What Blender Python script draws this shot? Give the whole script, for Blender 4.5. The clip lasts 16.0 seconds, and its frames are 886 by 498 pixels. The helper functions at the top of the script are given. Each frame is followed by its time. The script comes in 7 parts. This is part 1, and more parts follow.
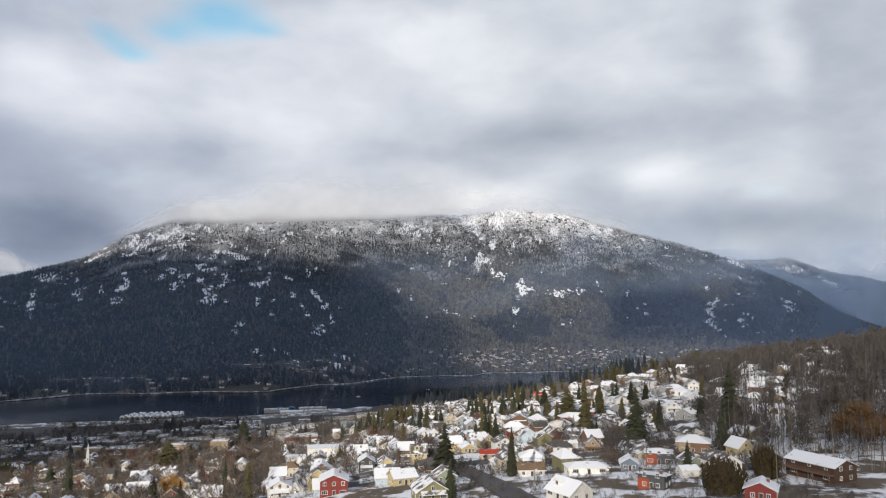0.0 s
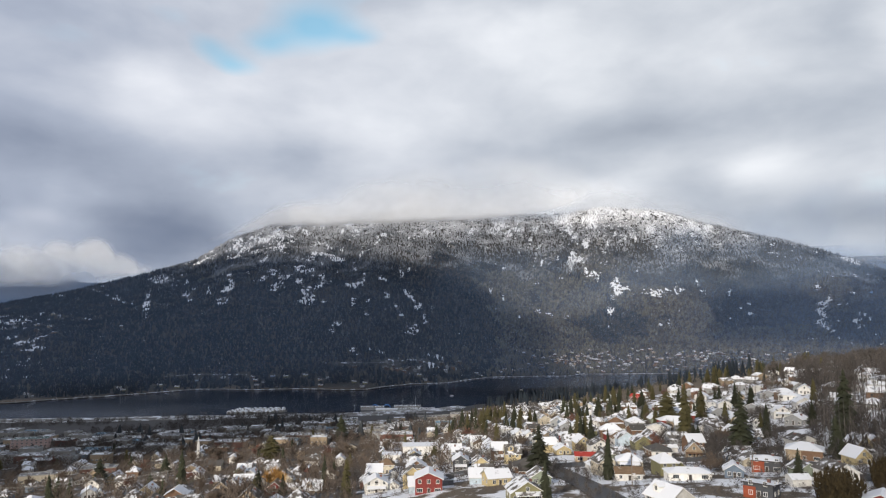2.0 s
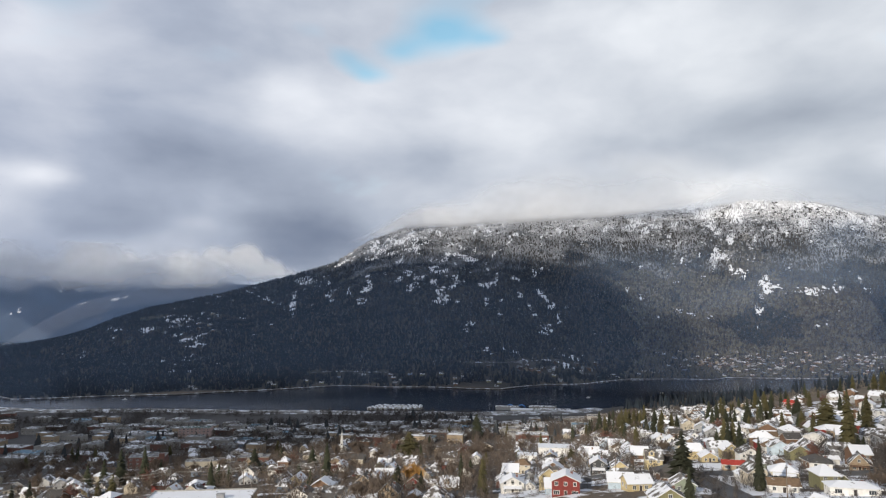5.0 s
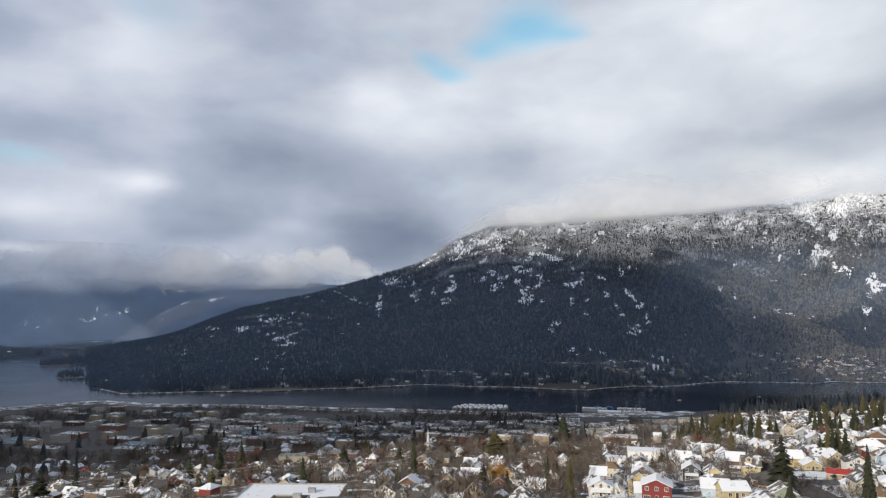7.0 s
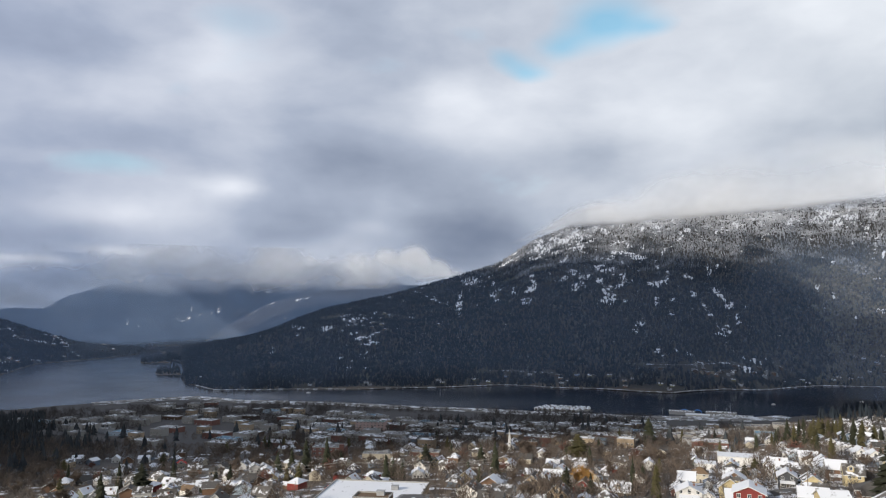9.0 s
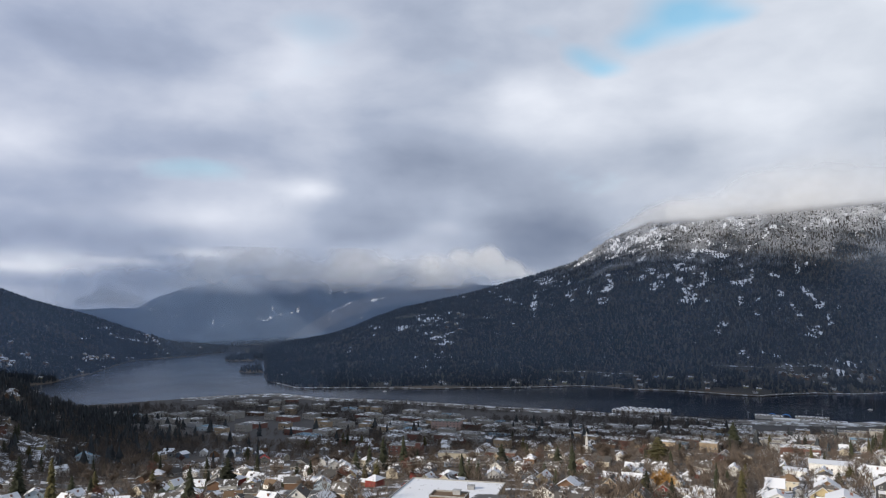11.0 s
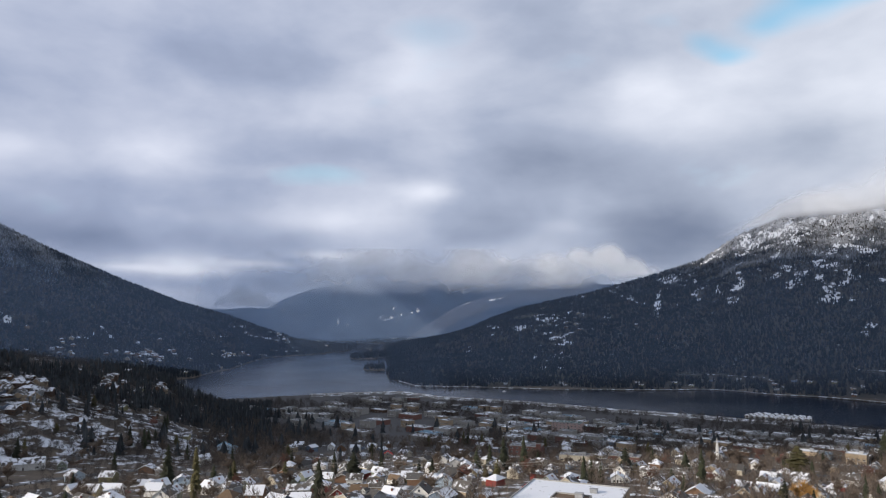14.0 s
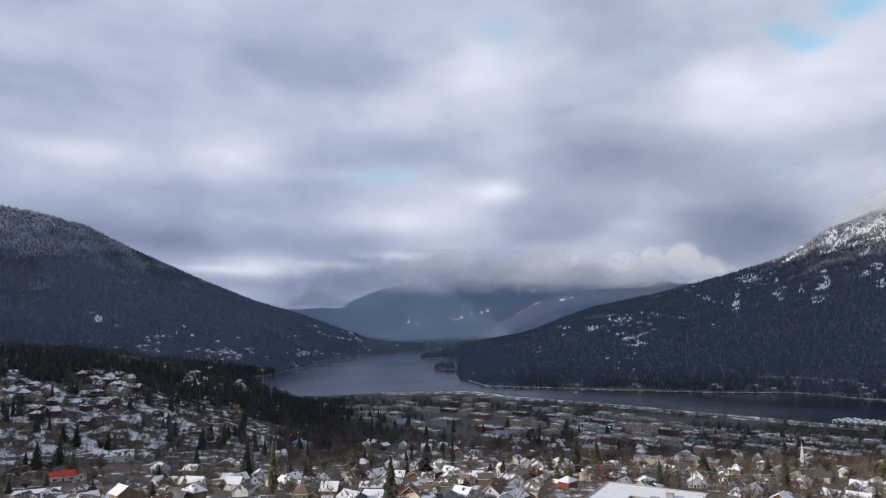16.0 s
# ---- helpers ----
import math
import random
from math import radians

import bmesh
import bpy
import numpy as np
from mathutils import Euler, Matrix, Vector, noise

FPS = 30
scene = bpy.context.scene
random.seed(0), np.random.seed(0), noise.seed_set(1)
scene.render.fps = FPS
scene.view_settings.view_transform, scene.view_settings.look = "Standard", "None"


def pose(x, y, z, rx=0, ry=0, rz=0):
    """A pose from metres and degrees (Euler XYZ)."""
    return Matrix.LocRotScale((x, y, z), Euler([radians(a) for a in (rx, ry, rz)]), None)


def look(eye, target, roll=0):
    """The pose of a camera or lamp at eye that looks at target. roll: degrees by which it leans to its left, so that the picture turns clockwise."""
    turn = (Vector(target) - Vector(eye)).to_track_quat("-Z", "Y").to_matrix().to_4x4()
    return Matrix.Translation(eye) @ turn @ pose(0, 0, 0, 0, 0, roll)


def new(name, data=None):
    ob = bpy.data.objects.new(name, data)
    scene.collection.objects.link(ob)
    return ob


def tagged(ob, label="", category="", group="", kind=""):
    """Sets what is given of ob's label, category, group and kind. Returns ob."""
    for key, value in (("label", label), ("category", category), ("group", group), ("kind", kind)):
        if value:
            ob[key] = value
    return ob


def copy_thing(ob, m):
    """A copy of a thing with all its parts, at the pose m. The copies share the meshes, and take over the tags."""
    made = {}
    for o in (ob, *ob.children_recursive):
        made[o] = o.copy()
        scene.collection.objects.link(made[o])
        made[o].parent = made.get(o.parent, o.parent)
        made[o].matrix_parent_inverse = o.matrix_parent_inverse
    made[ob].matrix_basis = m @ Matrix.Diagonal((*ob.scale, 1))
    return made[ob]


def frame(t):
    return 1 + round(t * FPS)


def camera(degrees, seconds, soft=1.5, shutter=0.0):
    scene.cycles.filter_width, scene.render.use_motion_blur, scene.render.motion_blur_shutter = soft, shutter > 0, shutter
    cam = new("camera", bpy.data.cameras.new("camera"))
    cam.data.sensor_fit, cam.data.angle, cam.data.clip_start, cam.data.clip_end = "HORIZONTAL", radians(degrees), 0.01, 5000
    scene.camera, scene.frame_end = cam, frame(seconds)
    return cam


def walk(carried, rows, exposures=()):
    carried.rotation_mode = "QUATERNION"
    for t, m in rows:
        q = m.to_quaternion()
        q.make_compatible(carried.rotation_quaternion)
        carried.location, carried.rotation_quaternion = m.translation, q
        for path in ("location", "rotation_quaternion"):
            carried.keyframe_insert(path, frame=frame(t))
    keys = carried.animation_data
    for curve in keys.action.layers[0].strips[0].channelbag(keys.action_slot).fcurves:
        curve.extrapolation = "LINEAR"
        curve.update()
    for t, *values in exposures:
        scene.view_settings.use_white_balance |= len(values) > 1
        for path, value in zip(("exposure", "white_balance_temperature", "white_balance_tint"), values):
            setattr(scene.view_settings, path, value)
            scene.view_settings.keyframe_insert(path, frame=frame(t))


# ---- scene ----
# ---------- camera: it hovers high over the hillside and turns to its left ----------
HIGH = 170.0            # height of the eye over the lake
cam = camera(64.7, 16.0, soft=1.15)
YAWS = [(0.0, 0.0), (0.5, 1.892), (1.0, 3.775), (1.5, 5.640), (2.0, 7.515), (2.5, 9.340), (3.0, 11.130), (3.5, 12.949),
        (4.0, 14.763), (6.5, 23.553), (7.0, 25.220), (7.5, 26.910), (8.0, 28.589), (8.5, 30.240), (9.0, 31.750),
        (11.5, 39.400), (12.0, 41.021), (12.5, 42.628), (13.0, 44.245), (13.5, 45.859), (14.0, 47.430), (14.5, 48.949),
        (15.0, 50.360), (15.5, 51.739), (16.0, 53.108)]
walk(cam, [(t, pose(0, 0, HIGH, 90 + 4.995, 0.07, yaw)) for t, yaw in YAWS],
     exposures=[(0.0, 0.10, 6190.0, 11.0), (8.0, 0.10, 6130.0, 10.0), (16.0, 0.10, 5960.0, 13.0)])
# ---------- sun and clouded sky ----------
SUN_BEARING, SUN_HEIGHT = -160.0, 21.0        # degrees clockwise from +y; over the horizon
sa, se = radians(SUN_BEARING), radians(SUN_HEIGHT)
SUN_FROM = Vector((math.sin(sa) * math.cos(se), math.cos(sa) * math.cos(se), math.sin(se)))
sun = new("sun", bpy.data.lights.new("sun", "SUN"))
sun.data.energy, sun.data.angle, sun.data.color = 4.3, radians(0.53), (1.0, 0.87, 0.69)
sun.matrix_world = look(SUN_FROM * 100, (0, 0, 0))

world = bpy.data.worlds.new("world")
scene.world = world
world.use_nodes = True
wn, wl = world.node_tree.nodes, world.node_tree.links
wn.clear()


def wmath(op, a, b=None, c=None):
    n = wn.new("ShaderNodeMath")
    n.operation = op
    for i, v in enumerate((a, b, c)):
        if v is None:
            continue
        if isinstance(v, (int, float)):
            n.inputs[i].default_value = v
        else:
            wl.new(v, n.inputs[i])
    return n.outputs[0]


def wvec(op, a, b):
    n = wn.new("ShaderNodeVectorMath")
    n.operation = op
    for i, v in enumerate((a, b)):
        if isinstance(v, tuple):
            n.inputs[i].default_value = v
        else:
            wl.new(v, n.inputs[i])
    return n.outputs["Value"] if op == "DOT_PRODUCT" else n.outputs[0]


def wnoise(vector, scale, detail, rough=0.55, distort=0.0):
    n = wn.new("ShaderNodeTexNoise")
    n.inputs["Scale"].default_value, n.inputs["Detail"].default_value = scale, detail
    n.inputs["Roughness"].default_value, n.inputs["Distortion"].default_value = rough, distort
    wl.new(vector, n.inputs["Vector"])
    return n.outputs["Fac"], n.outputs["Color"]


def wmix(fac, a, b):
    n = wn.new("ShaderNodeMix")
    n.data_type = "RGBA"
    for i, v in ((0, fac), (6, a), (7, b)):
        if isinstance(v, (int, float, tuple)):
            n.inputs[i].default_value = v
        else:
            wl.new(v, n.inputs[i])
    return n.outputs[2]


sky = wn.new("ShaderNodeTexSky")
sky.sky_type, sky.sun_disc = "NISHITA", False
sky.sun_elevation, sky.sun_rotation = se, sa
sky.air_density, sky.dust_density = 1.0, 0.6
sky_gain = wvec("SCALE", sky.outputs[0], (0, 0, 0))
sky_gain.node.inputs[3].default_value = 0.15
sky_gain = wvec("MULTIPLY", sky_gain, (0.85, 1.30, 1.15))
coords = wn.new("ShaderNodeTexCoord").outputs["Generated"]
split = wn.new("ShaderNodeSeparateXYZ")
wl.new(coords, split.inputs[0])
sx, sy, sz = split.outputs
bearing = wmath("MULTIPLY", wmath("ARCTAN2", sx, sy), 180 / math.pi)
height = wmath("MULTIPLY", wmath("ARCSINE", sz), 180 / math.pi)
flat = wn.new("ShaderNodeCombineXYZ")
wl.new(bearing, flat.inputs[0])
wl.new(height, flat.inputs[1])
plan = flat.outputs[0]
# the cloud layer as it lies overhead: far cloud is squeezed towards the horizon
lift = wmath("MAXIMUM", wmath("ADD", sz, 0.16), 0.05)
over = wn.new("ShaderNodeCombineXYZ")
wl.new(wmath("DIVIDE", sx, lift), over.inputs[0])
wl.new(wmath("DIVIDE", sy, lift), over.inputs[1])
layer = over.outputs[0]
_, warp_colour = wnoise(wvec("MULTIPLY", plan, (0.05, 0.11, 1.0)), 1.0, 5, 0.5)
warp = wvec("MULTIPLY", wvec("SUBTRACT", warp_colour, (0.5, 0.5, 0.5)), (7.0, 2.8, 0.0))
warped = wvec("ADD", plan, warp)


def blobs(spots):
    """Soft cloud masses: bearing, height, half width, half height (degrees), weight."""
    total = 0.0
    for a, e, wa, we, weight in spots:
        d = wvec("MULTIPLY", wvec("SUBTRACT", warped, (a, e, 0)), (1 / wa, 1 / we, 0))
        g = wmath("POWER", 2.718, wmath("MULTIPLY", wvec("DOT_PRODUCT", d, d), -1.0))
        total = wmath("MULTIPLY_ADD", g, weight, total)
    return total


EAST = blobs([(-29.8, 14.8, 6.0, 3.0, 0.18), (-31, 8.7, 6.5, 2.8, -0.18), (-26.5, 5.4, 5.5, 2.6, -0.20), (-21.6, 11.1, 7.4, 2.1, -0.12), (-1.1, 20.4, 14.8, 4.2, 0.20),
              (26.4, 19.6, 2.0, 4.2, 0.26), (31.5, 16.2, 3.0, 5.1, -0.05), (10.1, 14.2, 8.8, 1.6, -0.17), (16.7, 10.6, 2.8, 1.6, 0.34), (9.1, 10.4, 3.7, 1.6, 0.14),
              (24.0, 6.7, 6.0, 1.6, -0.24), (29.8, 5.0, 4.2, 1.3, -0.16), (31.5, 2.9, 3.2, 0.9, 0.19), (5, 9.0, 4.0, 1.4, 0.22), (-11, 10.0, 7.5, 3.0, 0.14), (-27.5, 8.2, 3.6, 2.4, -0.02), (-37.7, 6.7, 2.6, 0.8, 0.18)])
MIDDLE = blobs([(-57.9, 12.1, 5.5, 1.6, -0.10), (-36.2, 11.4, 10.0, 2.1, -0.17), (-28.5, 7.4, 4.5, 2.8, -0.08), (-56.8, 3.2, 6.0, 1.2, -0.20), (-50.5, 18.2, 8.2, 2.8, 0.10),
                (-18.5, 15.3, 11.6, 3.2, 0.14), (-24.5, 18.0, 3.0, 1.8, 0.16), (-57, 15.5, 5, 1.8, 0.13), (-50, 21, 2.2, 2.6, 0.10), (-31.5, 17.8, 4.0, 1.8, 0.16), (-39, 21, 6, 2.5, -0.08), (-30.5, 4.6, 4.0, 1.6, -0.16), (-46, 6.0, 3.0, 0.7, -0.12), (-33, 7.2, 3.0, 1.0, -0.10), (-48, 4.4, 3.0, 1.3, -0.14)])
WEST = blobs([(-71.5, 12.6, 5.2, 2.0, 0.26), (-49.6, 9.4, 2.3, 0.8, 0.34), (-57.5, 7.5, 5.5, 0.9, 0.25), (-67.4, 3.4, 6.0, 0.6, 0.18), (-78.5, 6.2, 6.9, 2.3, -0.26),
              (-73.5, 9.5, 6.9, 1.1, -0.12), (-63.6, 19.7, 9.6, 2.4, -0.13), (-39.4, 12.7, 6.9, 1.6, -0.12), (-43.1, 6.8, 9.3, 1.3, -0.16), (-82, 15.5, 7.6, 2.0, -0.08),
              (-84.2, 20.5, 7.4, 2.2, 0.07), (-61.5, 10.2, 4, 0.8, -0.12), (-66, 5.4, 8, 1.2, -0.16), (-70, 3.0, 4.0, 0.30, 0.26), (-62.5, 4.0, 3.5, 0.32, 0.28), (-57.5, 5.0, 2.5, 0.35, 0.20), (-69.5, 2.0, 5.0, 0.5, -0.14), (-74, 4.9, 4.5, 0.8, -0.14), (-82.4, 11.7, 4.0, 0.8, 0.14)])
HOLES = blobs([(-17.6, 22.6, 3.4, 1.5, 1.15), (-24.6, 19.3, 1.9, 0.9, 1.0), (-26.2, 20.4, 1.8, 0.8, 0.8), (-21.3, 21.2, 2.2, 0.9, 0.8), (-14.4, 21.6, 1.8, 0.7, 0.6), (-29, 22, 3.0, 1.0, 0.40), (-37, 19.5, 4.0, 1.5, 0.30), (-49, 22.8, 4, 1.4, 0.50),
               (-57.5, 11.0, 3.4, 0.9, 0.50), (-16, 26, 6, 2.0, 0.8), (-52, 16.5, 2, 1.2, 0.35)])
n_big, _ = wnoise(layer, 0.85, 6, 0.47, 0.2)
n_fine, _ = wnoise(wvec("MULTIPLY", warped, (0.09, 0.17, 1.0)), 1.0, 6, 0.48)
shape = wmath("MULTIPLY_ADD", wmath("SUBTRACT", n_big, 0.5), 0.26, wmath("MULTIPLY", wmath("SUBTRACT", n_fine, 0.5), 0.66))
tone = wmath("ADD", wmath("ADD", wmath("ADD", MIDDLE, wmath("ADD", EAST, WEST)), shape), 0.61)
# the cloud grows brighter and less blue towards the sunny east
eastern = wn.new("ShaderNodeMapRange")
wl.new(bearing, eastern.inputs[0])
eastern.inputs[1].default_value, eastern.inputs[2].default_value = -70.0, 5.0


def tone_ramp(low, middle, high):
    ramp = wn.new("ShaderNodeValToRGB")
    wl.new(tone, ramp.inputs[0])
    ramp.color_ramp.elements[0].position, ramp.color_ramp.elements[0].color = 0.10, low
    ramp.color_ramp.elements[1].position, ramp.color_ramp.elements[1].color = 0.98, high
    ramp.color_ramp.elements.new(0.52).color = middle
    return ramp.outputs[0]


cloud = wmix(eastern.outputs[0], tone_ramp((0.14, 0.175, 0.26, 1), (0.36, 0.40, 0.50, 1), (0.80, 0.80, 0.83, 1)),
             tone_ramp((0.17, 0.20, 0.26, 1), (0.47, 0.50, 0.54, 1), (0.90, 0.90, 0.89, 1)))
holes = wmath("MULTIPLY_ADD", HOLES, 0.95, wmath("MULTIPLY_ADD", n_fine, 1.5, -0.98))
holes_node = wn.new("ShaderNodeClamp")
wl.new(holes, holes_node.inputs[0])
sky_colour = wmix(wmath("MULTIPLY", holes_node.outputs[0], 0.78), cloud, sky_gain)
ground_mix = wn.new("ShaderNodeMapRange")
wl.new(sz, ground_mix.inputs[0])
ground_mix.inputs[1].default_value, ground_mix.inputs[2].default_value = -0.06, -0.01
sky_all = wmix(ground_mix.outputs[0], (0.1, 0.11, 0.13, 1), sky_colour)
back = wn.new("ShaderNodeBackground")
wl.new(sky_all, back.inputs[0])
back.inputs[1].default_value = 1.0
wl.new(back.outputs[0], wn.new("ShaderNodeOutputWorld").inputs[0])
# ---------- materials ----------
def surface(name, colour, dark=None, scale=1.0, rough=0.8, bump=0.0, snow=0.0, snow_scale=0.3, metal=0.0, island=0.0,
            each=0.0, fine=0.35, space="Object", relief=None, snow_rise=None, snow_attr=None, stretch=None, snow_gain=1.0):
    """A worn surface: two scales of noise between two colours, grain relief, and lying snow of its own shape.
    each: brightness that differs from object to object; island: from piece to piece."""
    m = bpy.data.materials.new(name)
    m.use_nodes = True
    nt = m.node_tree
    n, l = nt.nodes, nt.links
    bsdf = n["Principled BSDF"]
    bsdf.inputs["Roughness"].default_value, bsdf.inputs["Metallic"].default_value = rough, metal
    bsdf.inputs["Specular IOR Level"].default_value = 0.35
    if space == "Position":
        where = n.new("ShaderNodeNewGeometry").outputs["Position"]
    else:
        where = n.new("ShaderNodeTexCoord").outputs["Object"]
    if stretch:
        mp = n.new("ShaderNodeMapping")
        mp.inputs["Scale"].default_value = stretch
        l.new(where, mp.inputs[0])
        where = mp.outputs[0]

    def noise_node(s, detail):
        t = n.new("ShaderNodeTexNoise")
        t.inputs["Scale"].default_value, t.inputs["Detail"].default_value = s, detail
        t.inputs["Roughness"].default_value = 0.6
        l.new(where, t.inputs["Vector"])
        return t.outputs["Fac"]

    def mixed(fac, a, b, blend="MIX"):
        x = n.new("ShaderNodeMix")
        x.data_type, x.blend_type = "RGBA", blend
        for i, v in ((0, fac), (6, a), (7, b)):
            if isinstance(v, (int, float, tuple)):
                x.inputs[i].default_value = v
            else:
                l.new(v, x.inputs[i])
        return x.outputs[2]

    def ranged(v, a, b, c=0.0, d=1.0):
        x = n.new("ShaderNodeMapRange")
        l.new(v, x.inputs[0])
        for i, k in enumerate((a, b, c, d)):
            x.inputs[i + 1].default_value = k
        return x.outputs[0]

    def calc(op, a, b):
        x = n.new("ShaderNodeMath")
        x.operation = op
        for i, v in enumerate((a, b)):
            if isinstance(v, (int, float)):
                x.inputs[i].default_value = v
            else:
                l.new(v, x.inputs[i])
        return x.outputs[0]

    dark = dark or tuple(0.65 * c for c in colour)
    coarse, grain = noise_node(scale, 4), noise_node(scale * 9, 3)
    colour_out = mixed(ranged(coarse, 0.35, 0.68), (*dark, 1), (*colour, 1))
    colour_out = mixed(fine, colour_out, mixed(ranged(grain, 0.3, 0.7), (*dark, 1), (*colour, 1)))
    if island:
        rnd = n.new("ShaderNodeNewGeometry").outputs["Random Per Island"]
        colour_out = mixed(1.0, colour_out, mixed(rnd, (1 - island,) * 3 + (1,), (1 + island, 1 + island * 0.92, 1 + island * 0.8, 1)), "MULTIPLY")
    if each:
        rnd = n.new("ShaderNodeObjectInfo").outputs["Random"]
        colour_out = mixed(1.0, colour_out, mixed(rnd, (1 - each,) * 3 + (1,), (1 + each, 1 + each, 1 + each, 1)), "MULTIPLY")
    if snow or snow_attr or snow_rise:
        s = noise_node(snow_scale, 5)
        edge = 0.72 - 0.42 * snow
        if snow_rise:
            z = n.new("ShaderNodeSeparateXYZ")
            l.new(n.new("ShaderNodeNewGeometry").outputs["Position"], z.inputs[0])
            s = calc("ADD", s, ranged(z.outputs[2], snow_rise[0], snow_rise[1], 0.0, snow_rise[2]))
            if island:
                s = calc("ADD", s, calc("MULTIPLY", calc("SUBTRACT", rnd, 0.5), 0.14))
        if snow_attr:
            at = n.new("ShaderNodeAttribute")
            at.attribute_name = snow_attr
            s = calc("ADD", s, at.outputs["Fac"])
        lies = ranged(s, edge, edge + (0.07 if snow_gain == 1.0 else 0.6), 0.0, snow_gain)
        colour_out = mixed(lies, colour_out, (0.68, 0.70, 0.74, 1))
    l.new(colour_out, bsdf.inputs["Base Color"])
    if bump:
        b = n.new("ShaderNodeBump")
        b.inputs["Strength"].default_value, b.inputs["Distance"].default_value = 0.8, bump
        l.new(grain, b.inputs["Height"])
        l.new(b.outputs[0], bsdf.inputs["Normal"])
    return m


def ground_material():
    """Winter ground: brown grass, dark forest floor, grey paved lots and snow, by weights stored with the mesh."""
    m = surface("winter_ground", (0.15, 0.118, 0.085), (0.07, 0.058, 0.047), 0.05, 0.95, 0.15, snow_scale=0.07, snow_attr="snow", space="Position")
    n, l = m.node_tree.nodes, m.node_tree.links
    bsdf = n["Principled BSDF"]
    snow_mix = bsdf.inputs["Base Color"].links[0].from_node
    under = snow_mix.inputs[6].links[0].from_socket
    for name, colour in (("woods", (0.030, 0.032, 0.034, 1)), ("paved", (0.066, 0.066, 0.070, 1))):
        at = n.new("ShaderNodeAttribute")
        at.attribute_name = name
        x = n.new("ShaderNodeMix")
        x.data_type = "RGBA"
        l.new(at.outputs["Fac"], x.inputs[0])
        l.new(under, x.inputs[6])
        x.inputs[7].default_value = colour
        under = x.outputs[2]
    l.new(under, snow_mix.inputs[6])
    return m


M_GROUND = ground_material()
# the navy tint of the shaded mountain is put into this needle colour
M_CONIFER_FAR = surface("shade_blue_conifer", (0.023, 0.033, 0.043), (0.010, 0.015, 0.025), 0.02, 0.95, 0, island=0.2, space="Position",
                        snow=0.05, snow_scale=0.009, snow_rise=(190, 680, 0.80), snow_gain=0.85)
# paler, bluish conifer: haze over the west ridge is put into its colour
M_CONIFER_MID = surface("haze_toned_conifer", (0.058, 0.066, 0.072), (0.028, 0.034, 0.042), 0.05, 0.95, 0, island=0.3, space="Position", snow=0.0, snow_scale=0.2, snow_rise=(0, 1, 0.05), snow_gain=0.4)
M_BARE_FAR = surface("bare_twigs_far", (0.118, 0.110, 0.090), (0.058, 0.056, 0.050), 0.02, 0.95, 0, island=0.2, space="Position", snow=0.05, snow_scale=0.009, snow_rise=(200, 680, 0.80), snow_gain=0.85)


def water_material():
    m = bpy.data.materials.new("lake_water")
    m.use_nodes = True
    n, l = m.node_tree.nodes, m.node_tree.links
    b = n["Principled BSDF"]
    b.inputs["Base Color"].default_value = (0.010, 0.018, 0.036, 1)
    b.inputs["Roughness"].default_value, b.inputs["IOR"].default_value = 0.12, 1.33
    p = n.new("ShaderNodeNewGeometry").outputs["Position"]
    big, small = n.new("ShaderNodeTexNoise"), n.new("ShaderNodeTexNoise")
    for t, s, d in ((big, 0.006, 4), (small, 0.25, 4)):
        t.inputs["Scale"].default_value, t.inputs["Detail"].default_value = s, d
        l.new(p, t.inputs["Vector"])
    r = n.new("ShaderNodeMapRange")
    l.new(big.outputs["Fac"], r.inputs[0])
    for i, k in enumerate((0.35, 0.65, 0.14, 0.20)):
        r.inputs[i + 1].default_value = k
    l.new(r.outputs[0], b.inputs["Roughness"])
    bp = n.new("ShaderNodeBump")
    bp.inputs["Strength"].default_value, bp.inputs["Distance"].default_value = 0.35, 0.10
    l.new(small.outputs["Fac"], bp.inputs["Height"])
    l.new(bp.outputs[0], b.inputs["Normal"])
    return m


M_WATER = water_material()
def paint(name, colour, **more):
    return surface(name, colour, tuple(0.72 * c for c in colour), 0.9, 0.7, 0.01, each=0.18, fine=0.25, **more)


WALLS = {"white": paint("white_siding", (0.74, 0.73, 0.70)), "cream": paint("cream_siding", (0.52, 0.47, 0.37)),
         "yellow": paint("yellow_siding", (0.47, 0.39, 0.22)), "grey": paint("grey_siding", (0.34, 0.35, 0.36)),
         "blue": paint("blue_grey_siding", (0.17, 0.22, 0.29)), "green": paint("sage_siding", (0.22, 0.25, 0.19)),
         "brown": paint("brown_timber", (0.20, 0.12, 0.075)), "red": paint("barn_red_siding", (0.23, 0.042, 0.036)),
         "tan": paint("tan_siding", (0.37, 0.29, 0.20)), "dark": paint("charcoal_siding", (0.075, 0.08, 0.09)),
         "olive": paint("olive_siding", (0.20, 0.19, 0.10)), "orange": paint("orange_red_panels", (0.36, 0.085, 0.04)),
         "pink": paint("pale_pink_render", (0.46, 0.34, 0.31)), "brick": paint("red_brick", (0.19, 0.095, 0.078)),
         "timber": paint("dark_stained_timber", (0.085, 0.052, 0.036)), "stone": paint("grey_stone", (0.33, 0.32, 0.30)), "paleblue": paint("pale_blue_siding", (0.45, 0.54, 0.62))}


def roofing(name, colour, snow):
    return surface(name, colour, tuple(0.6 * c for c in colour), 1.2, 0.85, 0.02, each=0.25, snow=snow, snow_scale=0.33)


